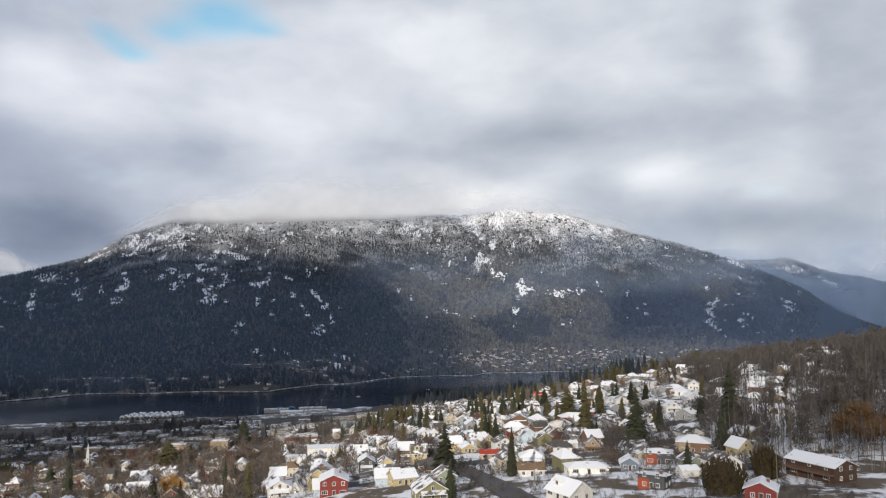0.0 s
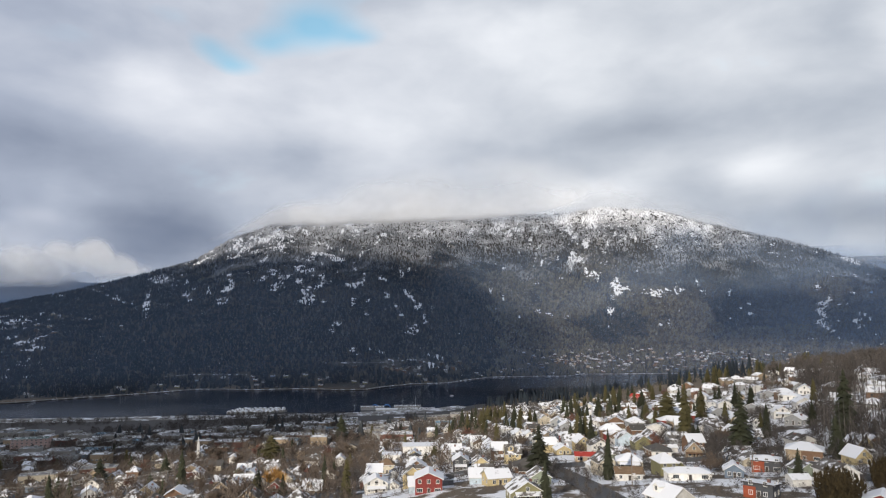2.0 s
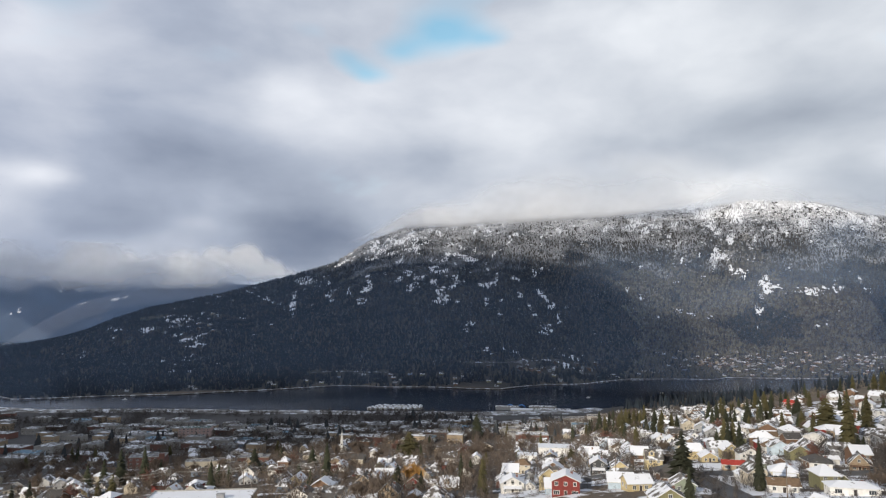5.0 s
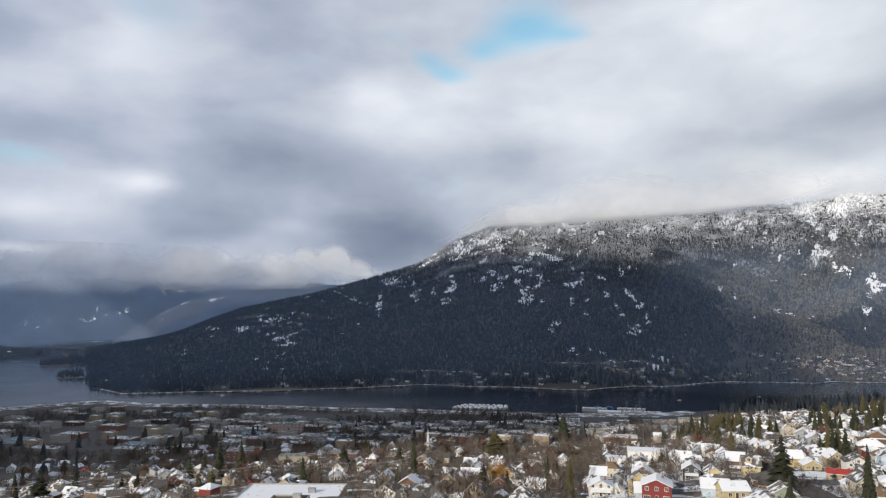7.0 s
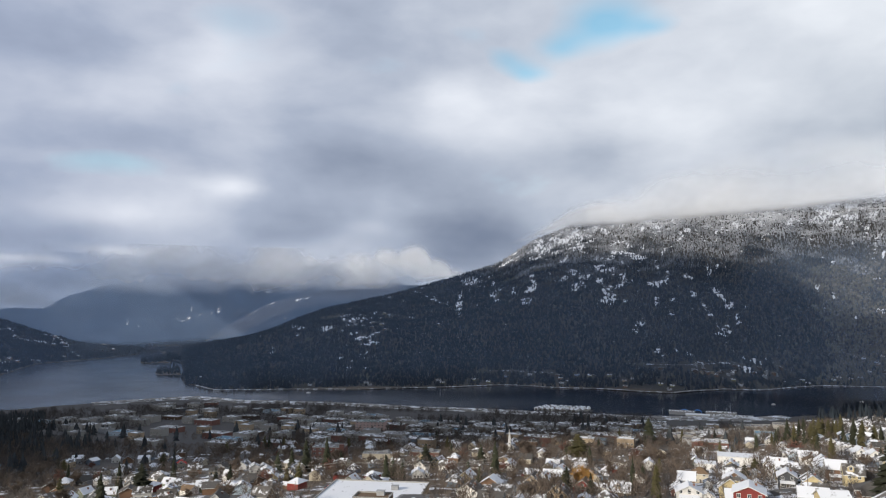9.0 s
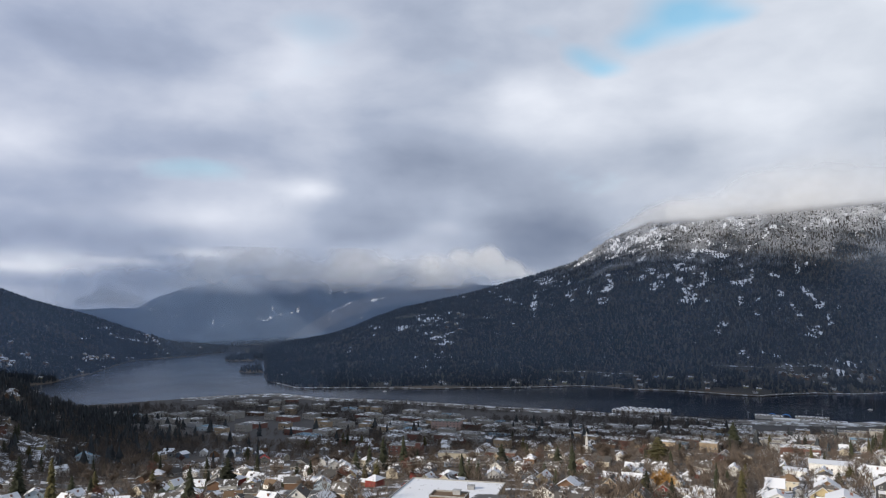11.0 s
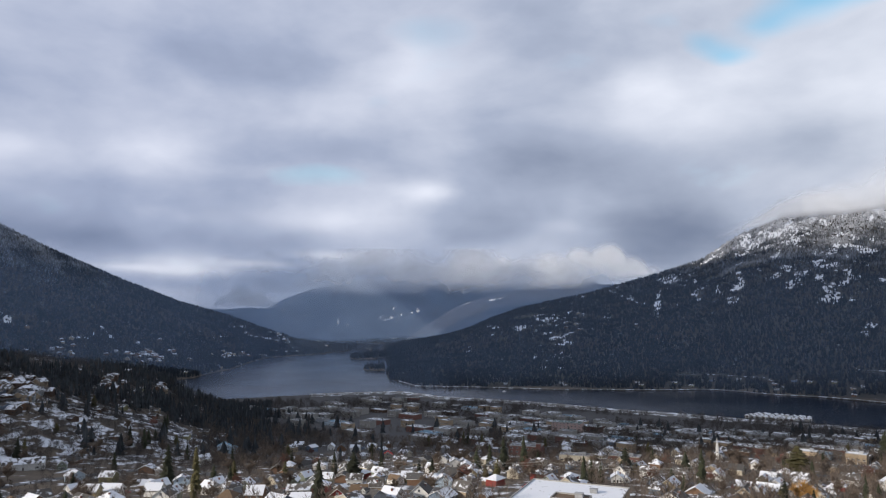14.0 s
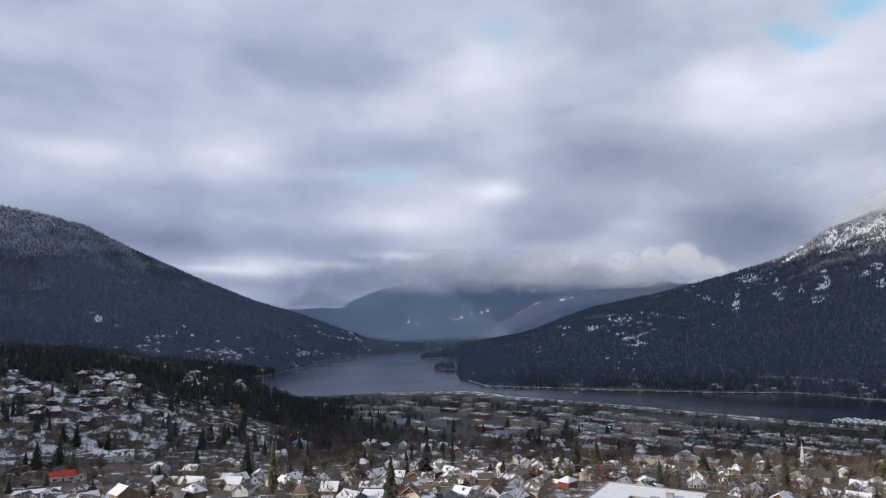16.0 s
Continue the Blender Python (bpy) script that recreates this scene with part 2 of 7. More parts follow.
ROOFS = {"snowy": roofing("snowed_shingles", (0.10, 0.10, 0.10), 1.0), "mostly": roofing("mostly_snowed_shingles", (0.12, 0.11, 0.10), 0.62),
         "half": roofing("half_snowed_shingles", (0.11, 0.10, 0.09), 0.46), "bare": roofing("dark_shingles", (0.09, 0.085, 0.08), 0.16),
         "brown": roofing("brown_shingles", (0.17, 0.115, 0.07), 0.25), "red": roofing("red_metal_roof", (0.42, 0.05, 0.035), 0.2),
         "green": roofing("green_metal_roof", (0.07, 0.12, 0.10), 0.45), "flat": roofing("gravel_flat_roof", (0.16, 0.16, 0.165), 0.42),
         "blueroof": roofing("blue_metal_roof", (0.16, 0.28, 0.38), 0.4), "bright": roofing("bright_blue_tarp", (0.03, 0.22, 0.62), 0.1)}
M_TRIM = paint("white_trim", (0.72, 0.72, 0.70))
M_DARKTRIM = paint("dark_trim", (0.06, 0.05, 0.045))
M_CONCRETE = surface("concrete", (0.38, 0.37, 0.35), (0.25, 0.25, 0.24), 0.7, 0.9, 0.02)
M_ASPHALT = surface("wet_asphalt", (0.060, 0.060, 0.064), (0.035, 0.035, 0.038), 0.08, 0.55, 0.02, space="Position", snow=0.05, snow_scale=0.12)
M_SLUSH = surface("slushy_road", (0.10, 0.10, 0.10), (0.06, 0.06, 0.06), 0.08, 0.7, 0.02, space="Position", snow=0.42, snow_scale=0.10)
M_SNOW = surface("packed_snow", (0.76, 0.78, 0.82), (0.66, 0.69, 0.74), 0.25, 0.75, 0.05)
M_BARK = surface("grey_bark", (0.17, 0.14, 0.12), (0.08, 0.065, 0.055), 1.5, 0.95, 0.03)
M_PALEBARK = surface("pale_aspen_bark", (0.34, 0.30, 0.26), (0.17, 0.15, 0.13), 1.5, 0.9, 0.03)
M_TWIG = surface("brown_twigs", (0.20, 0.155, 0.118), (0.105, 0.082, 0.066), 0.3, 0.95, 0, each=0.35)
M_REDTWIG = surface("red_brown_twigs", (0.24, 0.12, 0.085), (0.12, 0.06, 0.05), 0.3, 0.95, 0, each=0.3)
M_GREYTWIG = surface("grey_twigs", (0.125, 0.110, 0.098), (0.065, 0.057, 0.052), 0.3, 0.95, 0, each=0.3)
M_GOLD = surface("golden_willow_twigs", (0.50, 0.30, 0.10), (0.34, 0.19, 0.06), 0.4, 0.95, 0)
M_RUST = surface("rusty_willow_twigs", (0.19, 0.105, 0.04), (0.10, 0.055, 0.025), 0.4, 0.95, 0)
M_NEEDLE = surface("fir_needles", (0.048, 0.052, 0.026), (0.020, 0.024, 0.015), 0.5, 0.9, 0, each=0.35)
M_NEEDLE_PALE = surface("yellowish_cedar_needles", (0.105, 0.090, 0.034), (0.045, 0.043, 0.02), 0.5, 0.9, 0, each=0.25)
M_HEDGE = surface("brown_green_hedge", (0.072, 0.052, 0.022), (0.033, 0.026, 0.013), 2.5, 0.95, 0.15)
M_POLE = surface("weathered_pole", (0.22, 0.18, 0.14), (0.12, 0.10, 0.08), 1.0, 0.9)
M_BALLAST = surface("snow_dusted_ballast", (0.26, 0.25, 0.24), (0.16, 0.155, 0.15), 0.1, 0.95, 0.05, snow=0.52, snow_scale=0.08, space="Position")


def glass_material():
    m = bpy.data.materials.new("window_glass")
    m.use_nodes = True
    b = m.node_tree.nodes["Principled BSDF"]
    b.inputs["Base Color"].default_value, b.inputs["Roughness"].default_value = (0.035, 0.042, 0.05, 1), 0.08
    b.inputs["IOR"].default_value = 1.5
    return m


M_GLASS = glass_material()
# ---------- the lie of the land ----------
# Bearings in degrees clockwise from +y, seen from the hovering point over the hillside; distances and heights in metres.
rng = np.random.default_rng(7)


def table(pairs):
    a = np.array(pairs, float)
    return lambda b: np.interp(b, a[:, 0], a[:, 1])


def lattice(ix, iy, seed):
    h = (ix.astype(np.int64) * 374761393 + iy.astype(np.int64) * 668265263 + seed * 982451653) & 0x7FFFFFFF
    h = ((h ^ (h >> 13)) * 1274126177) & 0x7FFFFFFF
    return ((h ^ (h >> 16)) & 0xFFFF) / 65535.0


def vnoise(x, y, seed=0):
    ix, iy = np.floor(x), np.floor(y)
    fx, fy = x - ix, y - iy
    fx, fy = fx * fx * (3 - 2 * fx), fy * fy * (3 - 2 * fy)
    a, b = lattice(ix, iy, seed), lattice(ix + 1, iy, seed)
    c, d = lattice(ix, iy + 1, seed), lattice(ix + 1, iy + 1, seed)
    return (a * (1 - fx) + b * fx) * (1 - fy) + (c * (1 - fx) + d * fx) * fy


def fbm(x, y, size, octaves=5, seed=0):
    """Noise of about -0.5 to 0.5, with forms of that size in metres."""
    total, amp, full = 0.0, 1.0, 0.0
    for o in range(octaves):
        k = 2.0 ** o / size
        total = total + amp * (vnoise(x * k, y * k, seed + o) - 0.5)
        full, amp = full + amp, amp * 0.5
    return total / full


def step(v, a, b):
    s = np.clip((v - a) / (b - a), 0, 1)
    return s * s * (3 - 2 * s)


NEAR_SHORE = table([(-95, 1500), (-66, 1440), (-63, 1415), (-57, 1450), (-51, 1470), (-47.8, 1383), (-34, 1240), (-24.5, 1186),
                    (-16.5, 1162), (-8.3, 1200), (-3.8, 1296), (2, 1480), (18, 1560), (45, 1600)])
FAR_SHORE = table([(-95, 1800), (-70, 1800), (-66.8, 1899), (-64.1, 2158), (-61.5, 2602), (-57, 2817), (-55.1, 3010), (-54.4, 3800),
                   (-53.7, 3300), (-52.9, 2600), (-52.2, 2080), (-51.7, 1742), (-49.6, 1590), (-44.3, 1554), (-33.5, 1537), (-28.6, 1586),
                   (-26.8, 1612), (-15.4, 1521), (-13.6, 1511), (-10.1, 1624), (-6.9, 1660), (-3.8, 1774), (2.8, 1840),
                   (3.5, 1890), (13.3, 2017), (18.4, 2127), (33, 2200), (45, 2200)])
RIDGE_AT = table([(-95, 2700), (-70, 2800), (-61, 3300), (-55, 3700), (-54.2, 4200), (-53.2, 3500), (-52.2, 2700), (-51.7, 2200), (-51, 2300), (-47, 2500),
                  (-40, 2700), (-30, 2900), (-20, 3050), (5, 3150), (20, 3300), (45, 3300)])
RIDGE_UP = table([(-95, 6.6), (-85.7, 7.38), (-83.7, 7.14), (-80.4, 6.34), (-76.5, 4.42), (-72.4, 2.57), (-68.2, 0.85), (-63.8, -0.49),
                  (-60.6, -1.17), (-57, -1.87), (-54.2, -2.75), (-53.6, -3.4), (-52.2, -3.5), (-51.7, -3.35), (-50, -2.7), (-48.6, -2.35), (-47.2, -2.0), (-45.3, -1.35),
                  (-43.5, -0.55), (-41.2, 0.27), (-35.4, 1.55), (-31.4, 2.65), (-29, 3.4), (-27.2, 3.95), (-26.1, 4.65), (-24.3, 5.8),
                  (-20.7, 7.2), (-13, 8.0), (-3.9, 7.9), (2.1, 7.9), (5.4, 8.33), (10, 7.88), (12.7, 6.91), (18.7, 5.22), (23.5, 3.56),
                  (27.2, 1.61), (29.3, 0.0), (32, -1.2), (45, -1.5)])
FAR_UP = table([(-95, 1.0), (-65, 0.0), (-63.3, 0.15), (-61.4, 0.1), (-60.2, 0.8), (-58, 1.5), (-54.5, 2.1), (-50.4, 2.35), (-45.5, 2.3),
                (-38.8, 2.0), (-32.3, 1.9), (0, 2.0), (20, 3.4), (23.5, 3.5), (26.1, 3.61), (29, 2.59), (32.3, 1.72), (45, 1.5)])
# a blue spur between the mountain's west end and the far hills
SPUR_UP = table([(-95, -9), (-52.3, -9), (-51.6, -3.2), (-50.8, -2.4), (-49.5, -1.5), (-48.1, -0.6), (-46.3, 0.45), (-44.9, 1.0), (-43.5, 1.4), (-41.7, 1.7), (-38.9, 1.9),
                 (-33, 1.9), (-28, -9), (45, -9)])
# how far the ground lies below the hovering point, along bearings over the town
TOWN_AT = np.array([0, 150, 240, 320, 460, 600, 800, 1000.0])
TOWN_LEFT = [(-180, 40, 38, 34, 30, 20, 8, -20, -60), (-105, 45, 54, 60, 70, 84, 84, 30, 10), (-85, 50, 60, 66, 80, 101, 104, 52, 44),
             (-78, 50, 60, 66, 80, 102, 106, 62, 54), (-70, 50, 60, 66, 82, 104, 113, 95, 82), (-64, 50, 60, 67, 83, 106, 122, 132, 138),
             (-57, 50, 60, 68, 84, 107, 125, 146, 158), (-45, 50, 60, 68, 84, 107, 125, 146, 160), (-30, 50, 60, 68, 83, 104, 122, 144, 161)]
TOWN_RIGHT = [(-15, 50, 59, 66, 79, 98, 117, 138, 158), (-8, 48, 54, 60, 74, 93, 112, 132, 155), (-3, 46, 52, 58, 68, 84, 98, 117, 140),
              (5, 45, 50, 57, 66, 77, 86, 100, 118), (12, 44, 50, 55, 63, 68, 74, 82, 92), (18, 44, 49, 54, 58, 58, 60, 64, 70),
              (25, 43, 47, 52, 52, 48, 46, 48, 54), (33, 42, 46, 51, 49, 40, 33, 30, 32), (60, 40, 42, 45, 42, 30, 20, 5, -10),
              (180, 40, 38, 34, 30, 20, 8, -20, -60)]
TOWN = np.array(TOWN_LEFT + TOWN_RIGHT, float)


def town_drop(b, r):
    """Height lost between the hovering point and the ground near the town."""
    col = [np.interp(b, TOWN[:, 0], TOWN[:, k + 1]) for k in range(8)]
    out = np.array(col[7])
    for k in range(7):
        s = np.clip((r - TOWN_AT[k]) / (TOWN_AT[k + 1] - TOWN_AT[k]), 0, 1)
        inside = (r >= TOWN_AT[k]) & (r < TOWN_AT[k + 1])
        out = np.where(inside, col[k] * (1 - s) + col[k + 1] * s, out)
    return out


def land(x, y):
    """Height of the ground over the lake."""
    x, y = np.asarray(x, float), np.asarray(y, float)
    r = np.hypot(x, y) + 1e-6
    b = np.degrees(np.arctan2(x, y))
    ns, fs, ra = NEAR_SHORE(b), FAR_SHORE(b), RIDGE_AT(b)
    wobble = fbm(x, y, 120, 4, 3)
    ns = ns + 24 * wobble
    fs = fs + 50 * wobble
    drop = town_drop(b, np.minimum(r, 1000))
    z_town = HIGH - drop
    tail = np.clip((r - 1000) / np.maximum(ns - 1000, 1), 0, 1)
    z_town = np.where(r > 1000, (z_town - 2.0) * (1 - tail) ** 1.4 + 2.0, z_town) + 1.2 * wobble
    s = np.clip((r - fs) / np.maximum(ra - fs, 50), 0, 4)
    z_ridge = HIGH + ra * np.tan(np.radians(RIDGE_UP(b))) - 10
    rough = fbm(x, y, 420, 6, 11) * 130 + fbm(x, y, 90, 4, 21) * 26
    shelf = step(b, -9, -1) * (1 - step(b, 20, 25))
    z_hill = 1.5 + 46 * shelf * np.clip((r - fs) / 330, 0, 1) * np.clip(2 - s, 0, 1)
    s = np.clip((r - fs - 330 * shelf) / np.maximum(ra - fs - 330 * shelf, 50), 0, 4)
    z_hill = z_hill + (z_ridge - 46 * shelf) * np.where(s < 1, 0.80 * s + 0.20 * s * s, 1 - 0.35 * (s - 1)) + rough * np.clip(s * 1.6, 0, 1) * np.clip((1 - s) * 3, 0, 1)
    z_far = (HIGH + 4650 * np.tan(np.radians(FAR_UP(b)))) * step(r, 3500, 4650) + fbm(x, y, 300, 5, 31) * 40 * step(r, 3500, 4300) - 6 * (1 - step(r, 3800, 3900))
    folds = np.abs(fbm(x, y, 620, 4, 35)) * 420 * step(r, 3500, 3900) * (1 - step(r, 4300, 4620))
    z_far = z_far - folds * (np.abs(b + 50) < 20)
    spur = HIGH + 3650 * np.tan(np.radians(SPUR_UP(b))) - 9 - 0.42 * np.abs(r - 3650) + fbm(x, y, 260, 4, 37) * 70 * np.clip((3650 - r) / 200, 0, 1)
    z_hill = np.maximum(np.maximum(z_hill, z_far), spur)
    # two low wooded points that reach into the lake
    point = 14 * np.exp(-((r - 2060) / 55) ** 2) * step(b, -54.6, -53.2) + 17 * np.exp(-((r - 2560) / 90) ** 2) * step(b, -55.6, -54.2)
    point = np.where((b > -56) & (b < -50), point - 7, -7)
    wet = (r > ns) & (r < fs)
    bank_near, bank_far = np.clip((ns + 8 - r) / 8, 0, 1), np.clip((r - fs + 8) / 8, 0, 1)
    bed = np.where(r < 0.5 * (ns + fs), -7 + 9 * bank_near, -7 + 8.5 * bank_far)
    z = np.where(r <= ns, z_town, np.where(wet, np.maximum(bed, point), z_hill))
    ahead = (b > -100) & (b < 47)
    rear = HIGH - drop + np.clip(r - 1000, 0, 1500) * 0.22 + rough * 0.3 * step(r, 600, 1500)
    wide = np.where(b < 0, step(b, -100, -88), 1 - step(b, 38, 47))
    return np.where(ahead, z * wide + rear * (1 - wide), rear)


def polar(bearing_deg, r):
    a = np.radians(bearing_deg)
    return r * np.sin(a), r * np.cos(a)


def at_height(bearing_deg, up, near=150.0, far=4600.0):
    """Where the sight line from the hovering point at that bearing and angle meets the ground: x, y, z."""
    r = np.linspace(near, far, 3000)
    x, y = polar(bearing_deg, r)
    z = land(x, y)
    k = int(np.argmax(z >= HIGH + r * math.tan(radians(up))))
    return float(x[k]), float(y[k]), float(z[k])


# open snowfields, slides and bluffs: bearing, angle up, half length, half breadth (degrees), lean of its length, how solid
OPEN_WEST = [(-29.3, 2.25, 1.25, 0.42, 0, 0.2), (-30.4, 0.45, 1.0, 0.26, 82, 0.9), (-27.4, 1.3, 0.75, 0.45, 60, 0.1), (-18.4, 0.9, 0.95, 0.48, 25, 1.0), (-20.4, 0.5, 0.34, 0.2, 10, 0.7),
             (-14.0, 2.62, 0.62, 0.2, 80, 1.0), (-10.2, 1.05, 0.85, 0.22, -48, 1.0), (-11.2, 0.05, 0.9, 0.16, -55, 0.8), (-9.95, -1.45, 0.75, 0.42, -60, 0.7), (-16.4, 4.2, 0.95, 0.26, -8, 1.0),
             (-17.8, 4.6, 0.6, 0.24, 0, 0.6), (-16.9, 5.2, 0.5, 0.24, -20, 0.5), (-20.9, 5.5, 1.5, 0.75, 20, 0.15), (-22.7, 5.7, 0.9, 0.25, 25, 0.4), (-24.2, 4.2, 0.6, 0.22, 10, 0.5),
             (-26.1, 4.5, 0.7, 0.14, 30, 0.5), (-14.7, 6.45, 0.4, 0.24, 0, 0.6), (-18.6, 3.1, 1.4, 0.6, -10, -0.15), (-24.7, 0.7, 1.2, 0.45, 10, -0.1), (-24.4, 1.5, 1.0, 0.3, 0, -0.1),
             (-38.7, -0.72, 1.3, 0.36, -5, 0.6), (-41.2, -1.4, 1.6, 0.2, 6, 0.3), (-43.5, -1.4, 0.6, 0.16, 0, 0.4), (-38.0, -2.3, 1.7, 0.8, 0, -0.35), (-24.0, -4.6, 1.2, 0.12, -6, -0.25),
             (-32.6, 0.9, 1.6, 0.1, -22, 0.2), (-10.0, -4.0, 1.3, 0.1, -8, -0.25), (-14.5, -3.5, 0.9, 0.1, -5, -0.25), (-16.3, -1.6, 0.3, 0.6, 0, -0.1), (-21, 4.4, 7.0, 1.9, 8, -2.1), (-38.5, -1.6, 4.2, 1.5, 0, -2.2)]
OPEN_EAST = [(10.0, 1.4, 1.75, 0.34, 0, 1.0), (6.4, 1.55, 1.1, 1.0, 0, -0.1), (5.9, 0.0, 0.65, 0.3, 80, 0.4), (2.6, 7.0, 0.9, 0.3, -70, 0.3), (2.9, 3.7, 0.9, 0.36, 80, 0.4),
             (12.4, 6.3, 0.6, 0.2, -40, 0.6), (12.7, 1.7, 0.8, 0.12, -60, 0.2), (21.2, 0.6, 0.6, 0.3, 20, 0.2), (21.0, -0.8, 1.0, 0.55, -50, 0.0), (22.9, -0.8, 0.6, 0.5, -40, 0.1),
             (20.9, 4.5, 0.8, 0.1, -15, 0.6), (22.9, 3.4, 0.8, 0.12, -30, 0.6), (15.6, 0.0, 0.6, 0.15, -40, 0.2), (8.5, 3.1, 1.3, 0.4, 0, -0.2), (4.6, 2.9, 1.3, 0.5, 0, -0.2),
             (26.3, 0.3, 0.9, 0.4, -30, 0.3), (24.5, 2.0, 0.9, 0.14, -32, 0.4), (-3.6, 1.5, 0.5, 0.25, 60, 0.0), (4.0, 5.2, 0.9, 0.4, 70, -0.2), (5.5, 2.6, 4.6, 2.6, 0, -2.0), (20.5, 0.2, 5.5, 1.9, 0, -2.2), (-1.5, 6.6, 1.5, 0.3, 0, -0.25)]
OPEN_LAKE = [(-62.2, -2.05, 1.7, 0.12, -12, 0.6), (-60.1, -2.3, 1.2, 0.22, -35, 0.6), (-58.4, -1.85, 1.6, 0.14, -12, 0.5), (-64.2, -3.55, 1.0, 0.13, 0, 0.8), (-65.5, -2.05, 1.1, 0.1, 0, 0.5),
             (-70.4, -3.2, 1.6, 0.4, -10, -0.05), (-63.6, -1.25, 0.8, 0.1, 0, 0.4), (-76, -1.5, 0.3, 0.8, 0, -0.1), (-79, -0.6, 0.5, 0.4, 0, -0.1), (-74.6, -1.9, 1.0, 0.15, 0, -0.1)]
OPEN_FAR = [(-60.2, 0.15, 0.7, 0.4, 50, -0.35), (-58.4, -0.15, 0.9, 0.5, 20, -0.6), (-52, -0.6, 1.4, 0.3, 15, -0.55), (-49.5, 0, 0.8, 0.25, 30, -0.5), (-45.6, 0.6, 0.8, 0.2, 25, -0.4), (-43, 0.9, 1, 0.2, 20, -0.55),
            (-55, -1.2, 0.8, 0.3, 0, -0.65), (-51.7, -2.25, 0.9, 0.08, 3, 1.2), (26.5, 3.0, 1.0, 0.3, -10, 0.3), (29.0, 1.9, 1.0, 0.2, -20, 0.1)]


def openness(b, up, x, y):
    """How far a place on the mountain lies open, 0 to 1: ragged fields of snow and rock without trees."""
    ragged = fbm(x, y, 27, 3, 41)
    total = np.zeros_like(b)
    near = np.zeros_like(b)
    for a, e, along, across, lean, solid in OPEN_WEST + OPEN_EAST + OPEN_LAKE + OPEN_FAR:
        c, n = math.cos(radians(lean)), math.sin(radians(lean))
        da, de = (b - a) * c + (up - e) * n, (up - e) * c - (b - a) * n
        d = (da / along) ** 2 + (de / across) ** 2
        total = np.maximum(total, (1.0 - d) * 1.3 + 0.8 * (solid - 0.22) * (d < 1.3) + (4.8 - 2.2 * max(solid, 0)) * ragged)
        near = near + np.exp(-((da / (2.0 * along + 0.9)) ** 2 + (de / (1.6 * across + 0.6)) ** 2))
    r = np.hypot(x, y)
    streak = fbm(np.radians(b) * 2400 * 2.6, r, 70, 4, 51)
    scatter = streak + 0.45 * fbm(x, y, 450, 3, 52) - 0.33 + 0.15 * np.clip(near, 0, 1) - 0.1 * (b < -56) + 0.05 * step(up, 2.5, 6.5)
    return np.clip(np.maximum(total, scatter * 9), 0, 1)


def from_arrays(name, verts, faces, material, smooth=False):
    """One mesh object from arrays of vertices and of faces with equal numbers of corners."""
    me = bpy.data.meshes.new(name)
    verts, faces = np.asarray(verts, np.float32), np.asarray(faces, np.int32)
    me.vertices.add(len(verts))
    me.vertices.foreach_set("co", verts.ravel())
    k = faces.shape[1]
    me.loops.add(faces.size)
    me.loops.foreach_set("vertex_index", faces.ravel())
    me.polygons.add(len(faces))
    me.polygons.foreach_set("loop_start", np.arange(0, faces.size, k, dtype=np.int32))
    me.polygons.foreach_set("loop_total", np.full(len(faces), k, np.int32))
    me.polygons.foreach_set("use_smooth", np.full(len(faces), smooth))
    me.update(calc_edges=True)
    me.materials.append(material)
    return new(name, me)


# the ground: one sheet from under the hovering point to the far hills
bear = np.concatenate([np.arange(-180, -92, 4.0), np.arange(-92, -56, 0.2), np.arange(-56, 28, 0.13), np.arange(28, 40, 0.25), np.arange(40, 180, 4.0)])
radii = np.concatenate([[0.0], np.linspace(4, 140, 12), np.linspace(150, 1150, 150), np.linspace(1156, 2300, 150), np.linspace(2320, 4850, 120)])
B, R = np.meshgrid(bear, radii, indexing="ij")
GX, GY = polar(B, R)
GZ = land(GX, GY)
nb, nr = B.shape
idx = np.arange(nb * nr).reshape(nb, nr)
nxt = np.roll(idx, -1, axis=0)
quads = np.stack([idx[:, :-1], nxt[:, :-1], nxt[:, 1:], idx[:, 1:]], -1).reshape(-1, 4)
ground = from_arrays("ground", np.stack([GX, GY, GZ], -1).reshape(-1, 3), quads, M_GROUND, True)
UP = np.degrees(np.arctan2(GZ - HIGH, R))
snow = np.where(R < 1500, 0.13 + 0.12 * fbm(GX, GY, 300, 3, 61), 0.0)
snow = snow + np.where((R < 760) & (B > -14), np.interp(R, [170, 230, 300, 500, 760], [0.13, 0.15, 0.16, 0.17, 0.17]) + 0.14 * fbm(GX, GY, 14, 3, 66), 0.0) + np.where((R > 560) & (R < 740) & (B < -66), 0.09, 0.0) - np.where((R > 640) & (R < 1500) & (B > -64), 0.10, 0.0)
snow = snow + np.where(R > 1500, openness(B, UP, GX, GY) * 0.34 - 0.03 + 0.45 * fbm(GX, GY, 30, 3, 63) + 0.24 * step(GZ, 280, 560) + 0.2 * step(GZ, 540, 620), 0.0)
snow = np.where(R > 3250, openness(B, UP, GX, GY) * 0.40 - 0.06 + 0.3 * fbm(GX, GY, 90, 4, 64) + 0.16 * step(UP, 0.2, 2.4), snow)
at = ground.data.attributes.new("snow", "FLOAT", "POINT")
at.data.foreach_set("value", snow.ravel().astype(np.float32))
woods = np.where(R > 1500, 0.85, 0.0) * np.clip((R - FAR_SHORE(B)) / 20, 0, 1) + np.where((R < 1400) & (B < -63), 0.7 * step(R, 740, 800), 0)
woods = np.maximum(woods, np.where((R < 1300) & (B > 16), 0.45 * step(R, 270, 330), 0))
